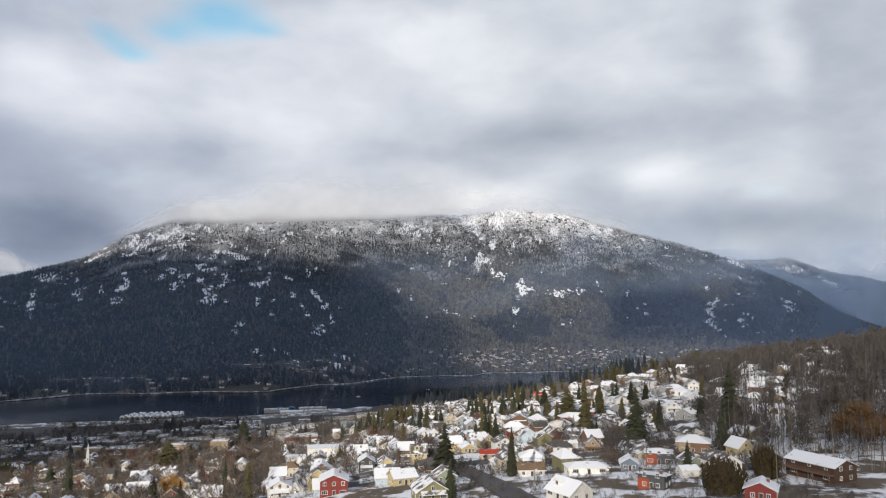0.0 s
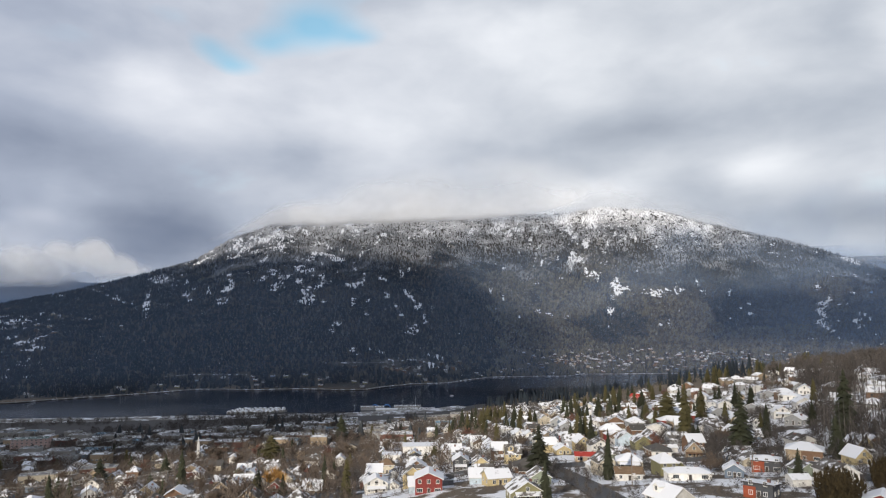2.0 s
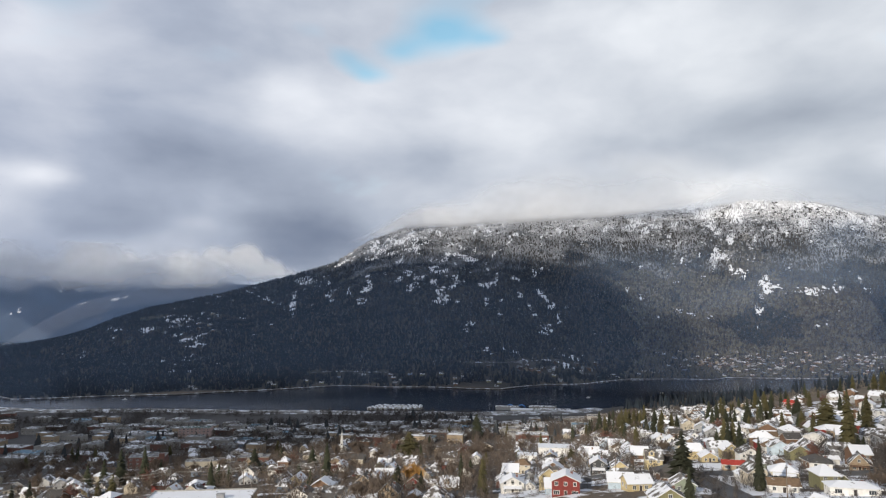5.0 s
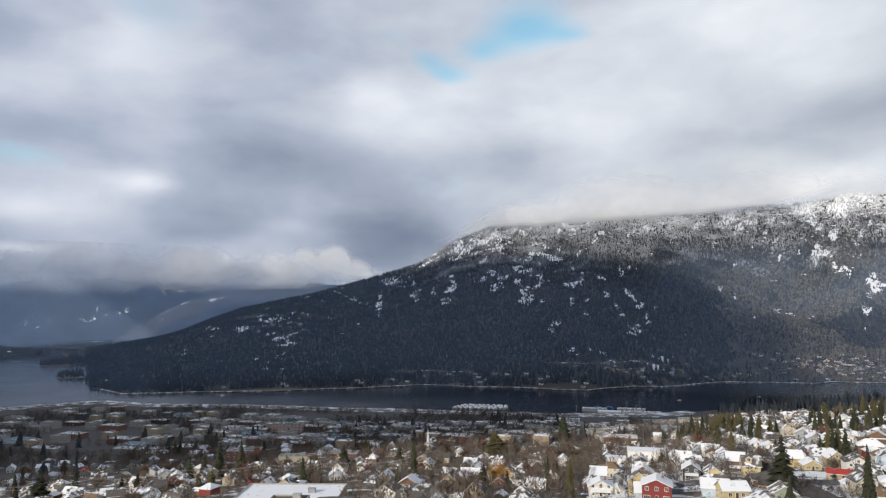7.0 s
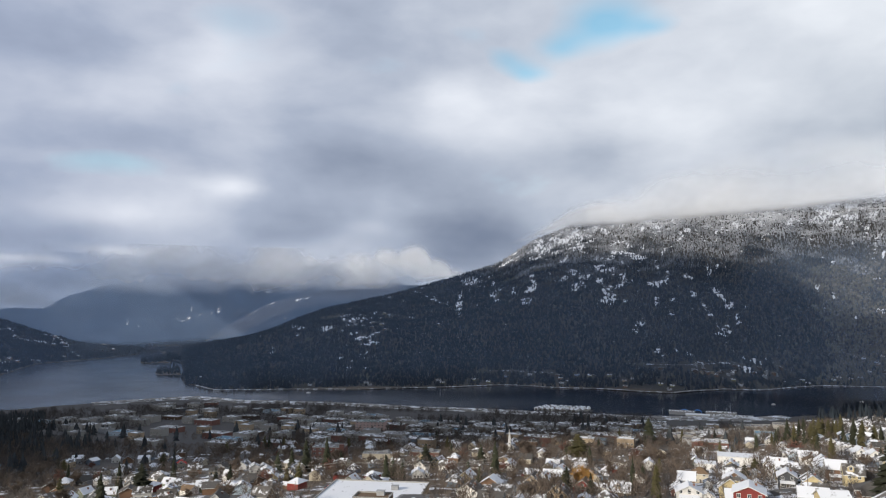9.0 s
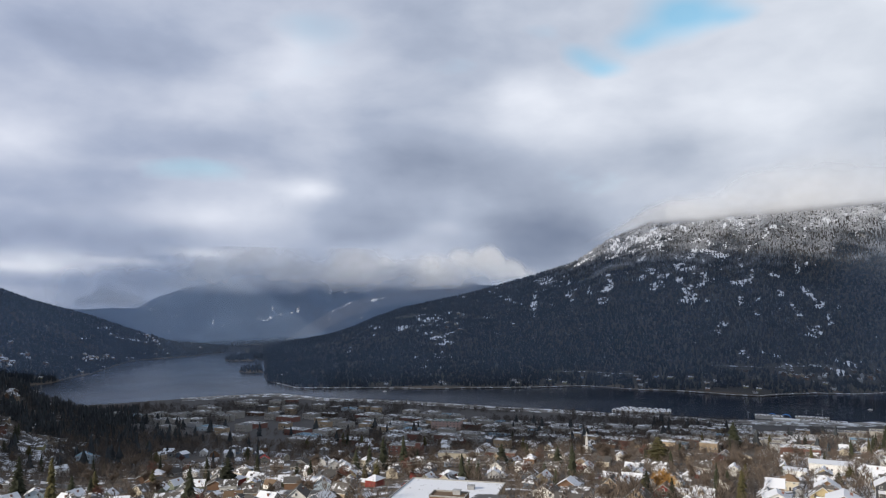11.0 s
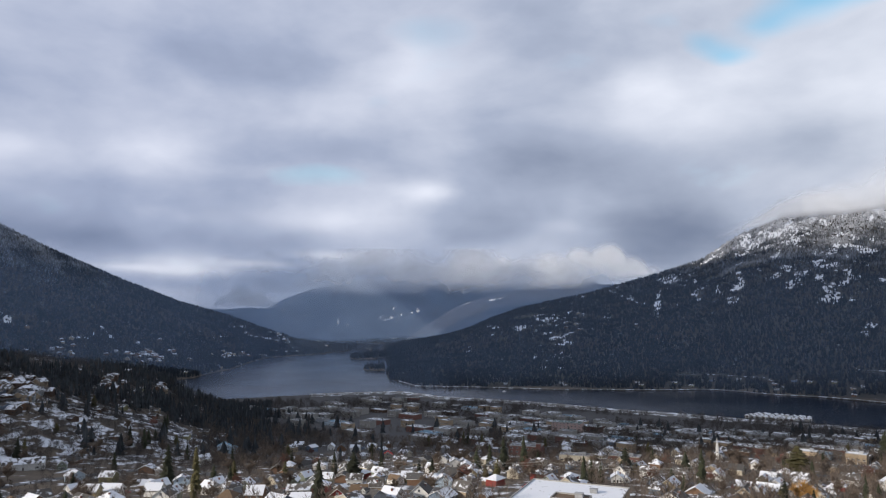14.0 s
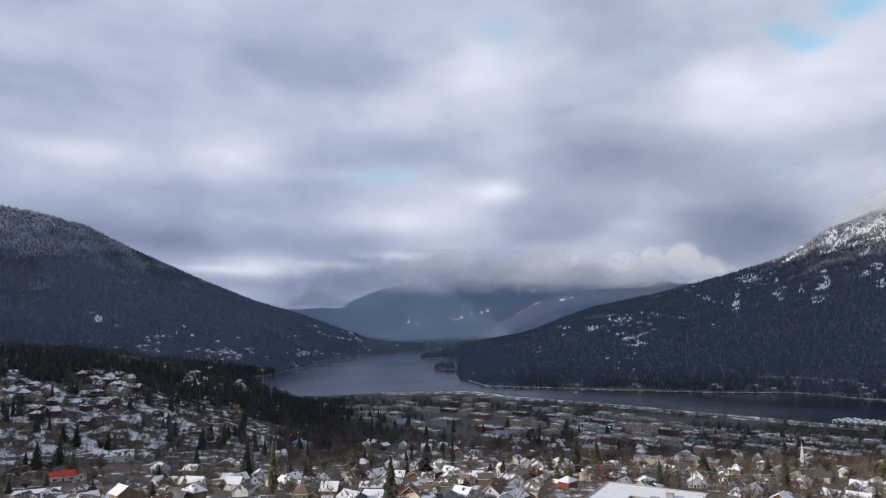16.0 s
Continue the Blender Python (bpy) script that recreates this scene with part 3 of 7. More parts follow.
paved = np.where((R < 1500) & (B > -66) & (B < 0), 0.85 * step(R, 560, 760), 0.0)
for name, values in (("woods", woods), ("paved", paved)):
    ground.data.attributes.new(name, "FLOAT", "POINT").data.foreach_set("value", values.ravel().astype(np.float32))
tagged(ground, "winter hillside and mountain slopes with patchy snow and brown grass", "ground", kind="structure")

lake_b, lake_r = np.radians(np.linspace(-100, 47, 160)), np.linspace(1050, 4300, 60)
LB, LR = np.meshgrid(lake_b, lake_r, indexing="ij")
li = np.arange(LB.size).reshape(LB.shape)
lake = from_arrays("water", np.stack([LR * np.sin(LB), LR * np.cos(LB), 0 * LR], -1).reshape(-1, 3),
                   np.stack([li[:-1, :-1], li[:-1, 1:], li[1:, 1:], li[1:, :-1]], -1).reshape(-1, 4), M_WATER)
tagged(lake, "dark calm lake arm between town and mountain", "lake", kind="structure")


# ---------- far woods ----------
def cone_wood(name, x, y, tall, wide, material, tiers=1, sides=5, lean=0.04):
    """A wood of many small pointed trees, each of one or more ragged cones."""
    n = len(x)
    z = land(x, y)
    turn = rng.uniform(0, 6.28, n)
    verts, faces = [], []
    base = 0
    for k in range(tiers):
        lo, hi = k / tiers * 0.86, min(1.0, (k + 1.25) / tiers) if k < tiers - 1 else 1.0
        w = wide * (1 - 0.82 * k / tiers)
        ang = turn[:, None] + np.arange(sides)[None] * 6.2832 / sides
        rad = w[:, None] * (rng.uniform(0.7, 1.2, (n, sides)) if sides < 8 else np.where(np.arange(sides)[None] % 2 == 0, 1.25, 0.55) * rng.uniform(0.6, 1.2, (n, sides)))
        ring = np.stack([x[:, None] + rad * np.cos(ang), y[:, None] + rad * np.sin(ang),
                         (z + lo * tall - 0.6)[:, None] + tall[:, None] * 0.05 * rng.uniform(-1, 1, (n, sides))], -1)
        tip = np.stack([x + lean * tall * rng.uniform(-1, 1, n), y + lean * tall * rng.uniform(-1, 1, n), z + hi * tall], -1)[:, None]
        v = np.concatenate([ring, tip], 1)
        ids = base + np.arange(n)[:, None] * (sides + 1) + np.arange(sides + 1)[None]
        f = np.stack([ids[:, :sides], np.roll(ids[:, :sides], -1, 1), np.repeat(ids[:, sides:], sides, 1)], -1)
        verts.append(v.reshape(-1, 3))
        faces.append(f.reshape(-1, 3))
        base += n * (sides + 1)
    return from_arrays(name, np.concatenate(verts), np.concatenate(faces), material)


def scatter_wood(count, b0, b1, r0, r1, seed):
    g = np.random.default_rng(seed)
    b = g.uniform(b0, b1, count)
    r = np.sqrt(g.uniform(r0 ** 2, r1 ** 2, count))
    return b, r, *polar(b, r)


def forest(name, label, count, b0, b1, r0, r1, seed, tall, material, bare=False, tiers=1, sides=5, dense=None, slim=0.24):
    b, r, x, y = scatter_wood(count, b0, b1, r0, r1, seed)
    z = land(x, y)
    up = np.degrees(np.arctan2(z - HIGH, r))
    keep = (z > 1.4) & (r > FAR_SHORE(b) + 4 + 50 * fbm(x, y, 120, 4, 3)) & (openness(b, up, x, y) < rng.uniform(0.2, 1.7, count))
    if dense is not None:
        keep &= dense(b, r, x, y, z)
    keep &= ~np.isin(np.floor(x / 12) * 100000 + np.floor(y / 12), CLEARED)
    x, y = x[keep], y[keep]
    h = tall * rng.uniform(0.55, 1.25, len(x))
    ob = cone_wood(name, x, y, h, h * slim * rng.uniform(0.8, 1.3, len(x)), material, tiers, sides)
    return tagged(ob, label, "forest", kind="stuff")
# ---------- clouds near the ground, and an unseen layer added to shade the valley -------
def cloud_material(name, colour=(0.66, 0.69, 0.75)):
    """Cloud, and sheets that stand in for haze: scatters light on both sides; its thickness is stored with the mesh."""
    m = bpy.data.materials.new(name)
    m.use_nodes = True
    n, l = m.node_tree.nodes, m.node_tree.links
    n.clear()
    near, far, clear = n.new("ShaderNodeBsdfDiffuse"), n.new("ShaderNodeBsdfTranslucent"), n.new("ShaderNodeBsdfTransparent")
    near.inputs[0].default_value = far.inputs[0].default_value = (*colour, 1)
    both, all_ = n.new("ShaderNodeMixShader"), n.new("ShaderNodeMixShader")
    both.inputs[0].default_value = 0.5
    l.new(near.outputs[0], both.inputs[1])
    l.new(far.outputs[0], both.inputs[2])
    thick = n.new("ShaderNodeAttribute")
    thick.attribute_name = "thick"
    l.new(thick.outputs["Fac"], all_.inputs[0])
    l.new(clear.outputs[0], all_.inputs[1])
    l.new(both.outputs[0], all_.inputs[2])
    l.new(all_.outputs[0], n.new("ShaderNodeOutputMaterial").inputs[0])
    return m


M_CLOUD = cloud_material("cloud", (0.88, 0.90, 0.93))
# for the unseen shading layer: its blue tints the shade below
M_LAYER = cloud_material("blue_shade_cloud", (0.52, 0.60, 0.76))
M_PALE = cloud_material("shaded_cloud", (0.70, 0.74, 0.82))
# blue colour that stands in for the haze of distance
M_HAZE = cloud_material("blue_haze_sheet", (0.38, 0.53, 0.80))


def domes(low, puffs):
    """The top of a heaped cloud: rounded heads over a low line. Bearing, foot, half width, height of each head."""
    def top(b):
        out = np.full(np.shape(b), low, float)
        for b0, e0, w, h in puffs:
            out = np.maximum(out, np.where(np.abs(b - b0) < w, e0 + h * np.sqrt(np.clip(1 - ((b - b0) / w) ** 2, 0, 1)), low))
        return out
    return top


def cloud_sheets(name, label, b0, b1, at, low, high, foot, top, soft_foot, soft_top, sheets, solid, seed, gap=60, ends=2.0, material=None, grain=(140, 1.1)):
    """A bank of cloud, or haze put on a sheet, as a few ragged layers one behind the other, thick in the middle and
    thin at the rim.
    """
    bb, uu = np.linspace(b0, b1, int((b1 - b0) * 7)), np.linspace(low, high, 56)
    verts, faces, dens = [], [], []
    for k in range(sheets):
        Bk, Uk = np.meshgrid(bb, uu, indexing="ij")
        rk = at(Bk) - gap * k + 20 * fbm(Bk * 30, Uk * 60, 160, 2, seed + 9 * k)
        x, y = polar(Bk, rk)
        z = HIGH + rk * np.tan(np.radians(Uk))
        curl = fbm(Bk * 40 + 300 * k, Uk * 50, grain[0], 4, seed + k) * grain[1]
        soft = soft_top(Bk) if callable(soft_top) else soft_top
        fine = fbm(Bk * 40, Uk * 60 + 900 * k, 60, 4, seed + 31 + k)
        d = step(Uk + curl * soft_foot, foot(Bk) - soft_foot * 0.5, foot(Bk) + soft_foot) * (1 - step(Uk + curl * soft * 1.1, top(Bk) - soft, top(Bk) + 0.15 * soft))
        d = d * step(Bk, b0, b0 + ends) * (1 - step(Bk, b1 - ends, b1)) * np.clip(1.0 + 0.35 * fine, 0, 1.2) * (solid(Bk) if callable(solid) else solid)
        k0 = len(verts) and sum(len(v) for v in verts)
        verts.append(np.stack([x, y, z], -1).reshape(-1, 3))
        dens.append(np.clip(d, 0, 1).ravel())
        i = k0 + np.arange(Bk.size).reshape(Bk.shape)
        faces.append(np.stack([i[:-1, :-1], i[1:, :-1], i[1:, 1:], i[:-1, 1:]], -1).reshape(-1, 4))
    faces = np.concatenate(faces)
    ob = from_arrays(name, np.concatenate(verts), faces[np.concatenate(dens)[faces].max(1) > 0.008], material or M_CLOUD, True)
    a = ob.data.attributes.new("thick", "FLOAT", "POINT")
    a.data.foreach_set("value", np.concatenate(dens).astype(np.float32))
    return tagged(ob, label, "cloud", kind="stuff")


cloud_sheets("cloud_cap", "soft grey-white cloud cap lying on the mountain top", -27, 5, lambda b: RIDGE_AT(b) - 60, 4.8, 14.0,
             table([(-27, 5.3), (-24.8, 5.75), (-23, 6.3), (-21.5, 6.75), (-17.3, 6.75), (-8.5, 7.15), (0.7, 7.75), (3, 8.3), (5, 8.8)]),
             table([(-27, 5.2), (-24.8, 6.1), (-23.1, 7.1), (-21.5, 8.1), (-19.5, 8.8), (-17.4, 9.3), (-14, 10.2), (-8, 11.6), (5, 11.6)]), 0.55,
             table([(-27, 0.5), (-23, 0.7), (-20, 1.0), (-18, 1.6), (-16, 2.6), (-12, 3.8), (-8, 4.8), (5, 4.4)]), 2,
             table([(-27, 0.6), (-24, 0.8), (-12, 0.85), (-4, 0.75), (0, 0.6), (3, 0.4), (5, 0.0)]), 201, 70, 1.2, None, (200, 0.9))
cloud_sheets("cloud_veil", "thin bright cloud drifting off the sunlit summit", 0, 17, lambda b: RIDGE_AT(b) + 120, 4.5, 12.0,
             table([(0, 7.4), (5.4, 7.9), (10, 7.5), (12.7, 6.5), (17, 5.2)]), table([(0, 9.5), (6, 10.2), (11, 9.4), (17, 6.6)]), 0.5, 2.2, 1, 0.6, 211, 50, 3.0, None, (200, 0.9))
cloud_sheets("cumulus_bank", "grey cumulus bank low over the far valley", -51.5, -28.5, lambda b: 4480 + 0 * b, 0.2, 7.4,
             table([(-51.5, 1.0), (-49.5, 1.0), (-47, 0.75), (-44, 0.85), (-41.5, 1.3), (-38.9, 1.95), (-34, 2.3), (-28.5, 2.8)]),
             domes(0.5, [(-49.3, 1.0, 1.6, 1.0), (-47.3, 1.6, 1.9, 2.0), (-45.0, 2.4, 2.1, 2.5), (-43.0, 2.6, 1.8, 1.9), (-41.0, 2.6, 1.8, 1.5), (-38.6, 2.8, 2.0, 1.8),
                         (-36.2, 3.0, 1.8, 2.1), (-34.2, 3.2, 1.7, 2.4), (-32.4, 2.6, 1.5, 1.7), (-30.8, 2.3, 1.4, 1.0)]),
             0.4, 0.95, 2, table([(-51.5, 0.5), (-47, 0.75), (-36, 0.75), (-31, 0.55), (-28.5, 0.2)]), 301, 40, 1.4, M_CLOUD, (80, 1.1))
cloud_sheets("cloud_puff", "small pale cloud puff beside the far hills", -66.2, -60.4, lambda b: 4380 + 0 * b, -0.8, 3.2,
             table([(-66, 0.45), (-60, 0.25)]), domes(0.3, [(-64.7, 0.5, 0.9, 0.7), (-63.5, 0.8, 1.0, 1.3), (-62.2, 0.7, 0.9, 0.9), (-61.3, 0.5, 0.7, 0.6)]), 0.35, 0.6, 2, 0.7, 401, 30, 0.8, M_CLOUD, (50, 1.2))
cloud_sheets("hill_cloud", "ragged cloud hiding the tops of the far hills", -64, -34, lambda b: 4330 + 0 * b, 0.2, 5.0,
             table([(-64, 1.6), (-58, 1.35), (-54.5, 1.35), (-50, 1.2), (-46, 1.4), (-34, 1.7)]), table([(-64, 3.4), (-58, 4.6), (-52, 5.2), (-34, 5.2)]), 0.9, 2.4, 1, 0.85, 441, 30, 3.0, M_PALE, (120, 1.6))
# upright tinted sheets put aerial haze before the far slopes
cloud_sheets("valley_mist", "thin blue sheet standing in for haze before the far hills", -70, -30, lambda b: 3150 + 0 * b, -2.9, 4.2,
             table([(-70, -2.6), (-30, -2.6)]), table([(-70, 4.0), (-30, 4.0)]), 0.5, 3.2, 1, 0.50, 501, 30, 5.0, M_HAZE)
cloud_sheets("valley_mist", "thin blue sheet standing in for haze before a far slope", 17, 36, lambda b: 3480 + 0 * b, -3.0, 4.6, table([(17, -4.0), (36, -4.0)]),
             table([(17, 4.6), (36, 4.6)]), 1.0, 2.5, 1, 0.45, 551, 30, 3.0, M_HAZE)
# one more sheet lightens and blues the mountain behind it, in place of haze
cloud_sheets("lake_haze", "thin blue sheet standing in for haze before the mountain", -92, 34, lambda b: np.interp(b, [-92, -60, -56, -52, -48, 34], [1790, 2000, 1800, 1500, 1500, 1500]), -6.2, 9.5,
             table([(-92, -6.6), (34, -6.6)]), table([(-92, 8.0), (34, 8.0)]), 2.5, 7.0, 1, table([(-92, 0.25), (-60, 0.22), (-53, 0.16), (-10, 0.15), (3, 0.19), (10, 0.24), (18, 0.32), (34, 0.38)]), 601, 30, 4.0, M_HAZE)


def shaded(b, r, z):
    """How thick the added, unseen cloud layer must be to keep the sun off the land, 0 to 1."""
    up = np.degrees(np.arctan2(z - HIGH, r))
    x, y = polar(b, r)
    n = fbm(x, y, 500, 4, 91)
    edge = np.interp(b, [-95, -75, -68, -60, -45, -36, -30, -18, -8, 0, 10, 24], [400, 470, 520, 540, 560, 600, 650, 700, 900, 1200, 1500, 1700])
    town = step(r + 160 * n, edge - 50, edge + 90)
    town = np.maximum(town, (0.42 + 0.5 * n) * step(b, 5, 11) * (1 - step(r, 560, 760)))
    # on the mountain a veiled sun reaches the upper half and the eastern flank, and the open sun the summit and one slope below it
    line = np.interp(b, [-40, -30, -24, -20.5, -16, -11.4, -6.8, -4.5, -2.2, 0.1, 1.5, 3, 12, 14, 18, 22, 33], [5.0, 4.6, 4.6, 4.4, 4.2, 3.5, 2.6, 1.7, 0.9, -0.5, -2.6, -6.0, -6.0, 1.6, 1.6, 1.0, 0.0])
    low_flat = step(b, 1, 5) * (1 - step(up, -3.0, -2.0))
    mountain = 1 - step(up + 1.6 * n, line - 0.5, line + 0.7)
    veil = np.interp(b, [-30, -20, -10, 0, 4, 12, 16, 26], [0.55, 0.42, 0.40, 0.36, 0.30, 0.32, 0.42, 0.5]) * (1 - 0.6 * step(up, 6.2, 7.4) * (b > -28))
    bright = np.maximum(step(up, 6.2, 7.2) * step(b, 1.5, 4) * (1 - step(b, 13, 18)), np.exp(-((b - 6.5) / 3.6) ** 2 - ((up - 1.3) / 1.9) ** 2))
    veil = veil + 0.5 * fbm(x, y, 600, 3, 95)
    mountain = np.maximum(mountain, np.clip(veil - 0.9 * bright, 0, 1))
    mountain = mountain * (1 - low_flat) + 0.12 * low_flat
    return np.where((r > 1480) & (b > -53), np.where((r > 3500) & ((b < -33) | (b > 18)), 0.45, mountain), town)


# unseen layer added out of view, its thickness traced back from the wanted shade
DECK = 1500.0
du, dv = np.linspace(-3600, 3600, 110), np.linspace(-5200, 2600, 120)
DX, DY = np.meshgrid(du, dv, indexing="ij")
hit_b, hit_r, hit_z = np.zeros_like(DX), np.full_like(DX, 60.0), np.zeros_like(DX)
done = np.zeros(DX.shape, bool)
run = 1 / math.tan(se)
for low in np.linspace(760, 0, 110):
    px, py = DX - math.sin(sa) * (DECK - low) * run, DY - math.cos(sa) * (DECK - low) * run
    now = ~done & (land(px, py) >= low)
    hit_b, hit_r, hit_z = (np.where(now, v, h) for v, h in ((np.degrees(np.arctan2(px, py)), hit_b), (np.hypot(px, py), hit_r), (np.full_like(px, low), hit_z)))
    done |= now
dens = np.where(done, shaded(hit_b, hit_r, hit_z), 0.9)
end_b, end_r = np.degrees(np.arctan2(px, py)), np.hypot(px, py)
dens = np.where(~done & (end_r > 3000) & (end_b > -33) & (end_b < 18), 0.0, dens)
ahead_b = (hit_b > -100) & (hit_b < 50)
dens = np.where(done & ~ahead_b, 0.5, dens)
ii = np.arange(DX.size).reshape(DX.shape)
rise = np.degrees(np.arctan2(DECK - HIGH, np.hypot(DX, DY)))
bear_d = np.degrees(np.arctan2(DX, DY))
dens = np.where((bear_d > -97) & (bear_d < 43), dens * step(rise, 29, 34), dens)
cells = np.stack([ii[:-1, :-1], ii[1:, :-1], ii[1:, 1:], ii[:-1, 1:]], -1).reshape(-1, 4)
deck = from_arrays("unseen_shade_cloud", np.stack([DX, DY, DECK + 60 * fbm(DX, DY, 600, 4, 99)], -1).reshape(-1, 3),
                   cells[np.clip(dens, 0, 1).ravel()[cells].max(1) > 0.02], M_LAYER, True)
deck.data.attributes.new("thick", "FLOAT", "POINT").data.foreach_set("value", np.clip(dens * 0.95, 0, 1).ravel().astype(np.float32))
tagged(deck, "unseen cloud layer added high up to shade the valley", "cloud", kind="stuff")
# ---------- building kit ----------
class Shape:
    """Gathers boxes, prisms and tubes into one mesh with material slots."""

    def __init__(self):
        self.v, self.f, self.m = [], [], []

    def add(self, verts, faces, slot=0):
        k = len(self.v)
        self.v += [tuple(p) for p in verts]
        self.f += [tuple(i + k for i in q) for q in faces]
        self.m += [slot] * len(faces)
        return self

    def box(self, x0, x1, y0, y1, z0, z1, slot=0):
        return self.add([(x0, y0, z0), (x1, y0, z0), (x1, y1, z0), (x0, y1, z0), (x0, y0, z1), (x1, y0, z1), (x1, y1, z1), (x0, y1, z1)],
                        [(0, 3, 2, 1), (4, 5, 6, 7), (0, 1, 5, 4), (1, 2, 6, 5), (2, 3, 7, 6), (3, 0, 4, 7)], slot)

    def slab(self, a, b, c, d, thick, slot=0, under=None):
        """A thick plate over the corners a, b, c, d (seen from above, counter-clockwise)."""
        low = [(p[0], p[1], p[2] - thick) for p in (a, b, c, d)]
        self.add([a, b, c, d] + low, [(0, 1, 2, 3)], slot)
        k = len(self.v) - 8
        self.f += [(k + 7, k + 6, k + 5, k + 4), (k, k + 4, k + 5, k + 1), (k + 1, k + 5, k + 6, k + 2), (k + 2, k + 6, k + 7, k + 3), (k + 3, k + 7, k + 4, k)]
        self.m += [slot if under is None else under] * 5
        return self

    def tube(self, p, q, r0, r1, sides=6, slot=0, caps=False):
        p, q = Vector(p), Vector(q)
        d = (q - p).normalized()
        s = d.orthogonal().normalized()
        t = d.cross(s)
        ring = [(math.cos(6.2832 * i / sides), math.sin(6.2832 * i / sides)) for i in range(sides)]
        vs = [p + s * (c * r0) + t * (n * r0) for c, n in ring] + [q + s * (c * r1) + t * (n * r1) for c, n in ring]
        fs = [(i, (i + 1) % sides, sides + (i + 1) % sides, sides + i) for i in range(sides)]
        if caps:
            fs += [tuple(range(sides - 1, -1, -1)), tuple(range(sides, 2 * sides))]
        return self.add(vs, fs, slot)

    def wire(self, points, r, sides=4):
        """One continuous round wire along points."""
        k = len(self.v)
        for i, p in enumerate(points):
            d = (points[min(i + 1, len(points) - 1)] - points[max(i - 1, 0)]).normalized()
            s = d.cross(Vector((0, 0, 1))).normalized()
            t = s.cross(d)
            self.v += [tuple(p + s * (r * math.cos(6.2832 * j / sides)) + t * (r * math.sin(6.2832 * j / sides))) for j in range(sides)]
        for i in range(len(points) - 1):
            for j in range(sides):
                a, b = k + i * sides + j, k + i * sides + (j + 1) % sides
                self.f.append((a, b, b + sides, a + sides))
                self.m.append(0)
        return self

    def mesh(self, name, *materials):
        me = bpy.data.meshes.new(name)
        me.from_pydata(self.v, [], self.f)
        for m in materials:
            me.materials.append(m)
        me.polygons.foreach_set("material_index", self.m)
        me.update()
        return me


def part(name, mesh, parent, label="", at=None):
    ob = new(name, mesh)
    ob.parent = parent
    if at is not None:
        ob.matrix_basis = at
    if label:
        ob["label"] = label
    return ob


def thing(name, label, category, group=""):
    return tagged(new(name), label, category, group)


def ground_at(x, y):
    return float(land(x, y))


GRID = radians(11.0)                      # the streets' turn against the axes


def uv(u, v):
    return u * math.cos(GRID) - v * math.sin(GRID), u * math.sin(GRID) + v * math.cos(GRID)


TAKEN = []


def free(x, y, r):
    return all((x - a) ** 2 + (y - b) ** 2 > (r + c) ** 2 for a, b, c in TAKEN)


def take(x, y, r):
    TAKEN.append((x, y, r))


def window_mesh(w, h, bars=1):
    """A framed window, front towards -y, its back at y = 0."""
    t, n = 0.11, bars + 1
    xs = [-w / 2]
    for k in range(n):
        x0, x1 = -w / 2 + w * k / n, -w / 2 + w * (k + 1) / n
        xs += [x0 + (t if k == 0 else 0.035), x1 - (t if k == n - 1 else 0.035)]
    xs.append(w / 2)
    zs = [-h / 2, -h / 2 + t, h / 2 - t, h / 2]
    front, back, panes, whole, frame_only = {}, {}, [], Shape(), Shape()

    def corner(store, i, k, y):
        if (i, k) not in store:
            store[i, k] = len(whole.v)
            whole.v.append((xs[i], y, zs[k]))
        return store[i, k]

    for i in range(len(xs) - 1):
        for k in range(3):
            ring = [(i, k), (i + 1, k), (i + 1, k + 1), (i, k + 1)]
            f = [corner(front, *q, -0.09) for q in ring]
            if k == 1 and i % 2 == 1:
                g = [corner(back, *q, -0.03) for q in ring]
                whole.f += [(f[a], f[(a + 1) % 4], g[(a + 1) % 4], g[a]) for a in range(4)]
                whole.m += [0] * 4
                panes.append(tuple(g))
            else:
                whole.f.append(tuple(f))
                whole.m.append(0)
    edge = [(0, 0), (len(xs) - 1, 0), (len(xs) - 1, 3), (0, 3)]
    base = len(whole.v)
    whole.v += [(xs[i], 0.0, zs[k]) for i, k in edge]
    whole.f += [(front[edge[a]], base + a, base + (a + 1) % 4, front[edge[(a + 1) % 4]]) for a in range(4)]
    whole.m += [0] * 4
    frame_only.v, frame_only.f, frame_only.m = list(whole.v), list(whole.f), list(whole.m)
    frame_mesh = frame_only.mesh("window_frame", M_TRIM)
    whole.f += panes
    whole.m += [1] * len(panes)
    p = [(-w / 2 + t, -0.026, -h / 2 + t), (w / 2 - t, -0.026, -h / 2 + t), (w / 2 - t, -0.026, h / 2 - t), (-w / 2 + t, -0.026, h / 2 - t)]
    return whole.mesh("window", M_TRIM, M_GLASS), frame_mesh, Shape().add(p, [(0, 1, 2, 3)]).mesh("pane", M_GLASS)


(WINDOW, FRAME, PANE), (WIDE_WINDOW, WIDE_FRAME, WIDE_PANE) = window_mesh(1.15, 1.35), window_mesh(2.1, 1.35, 2)
DOOR = Shape().box(-0.55, 0.55, -0.06, 0, 0, 2.1, 1).box(-0.45, 0.45, -0.09, -0.06, 0.08, 2.0, 0).box(0.28, 0.36, -0.14, -0.09, 0.98, 1.06, 1).mesh("door", M_DARKTRIM, M_TRIM)
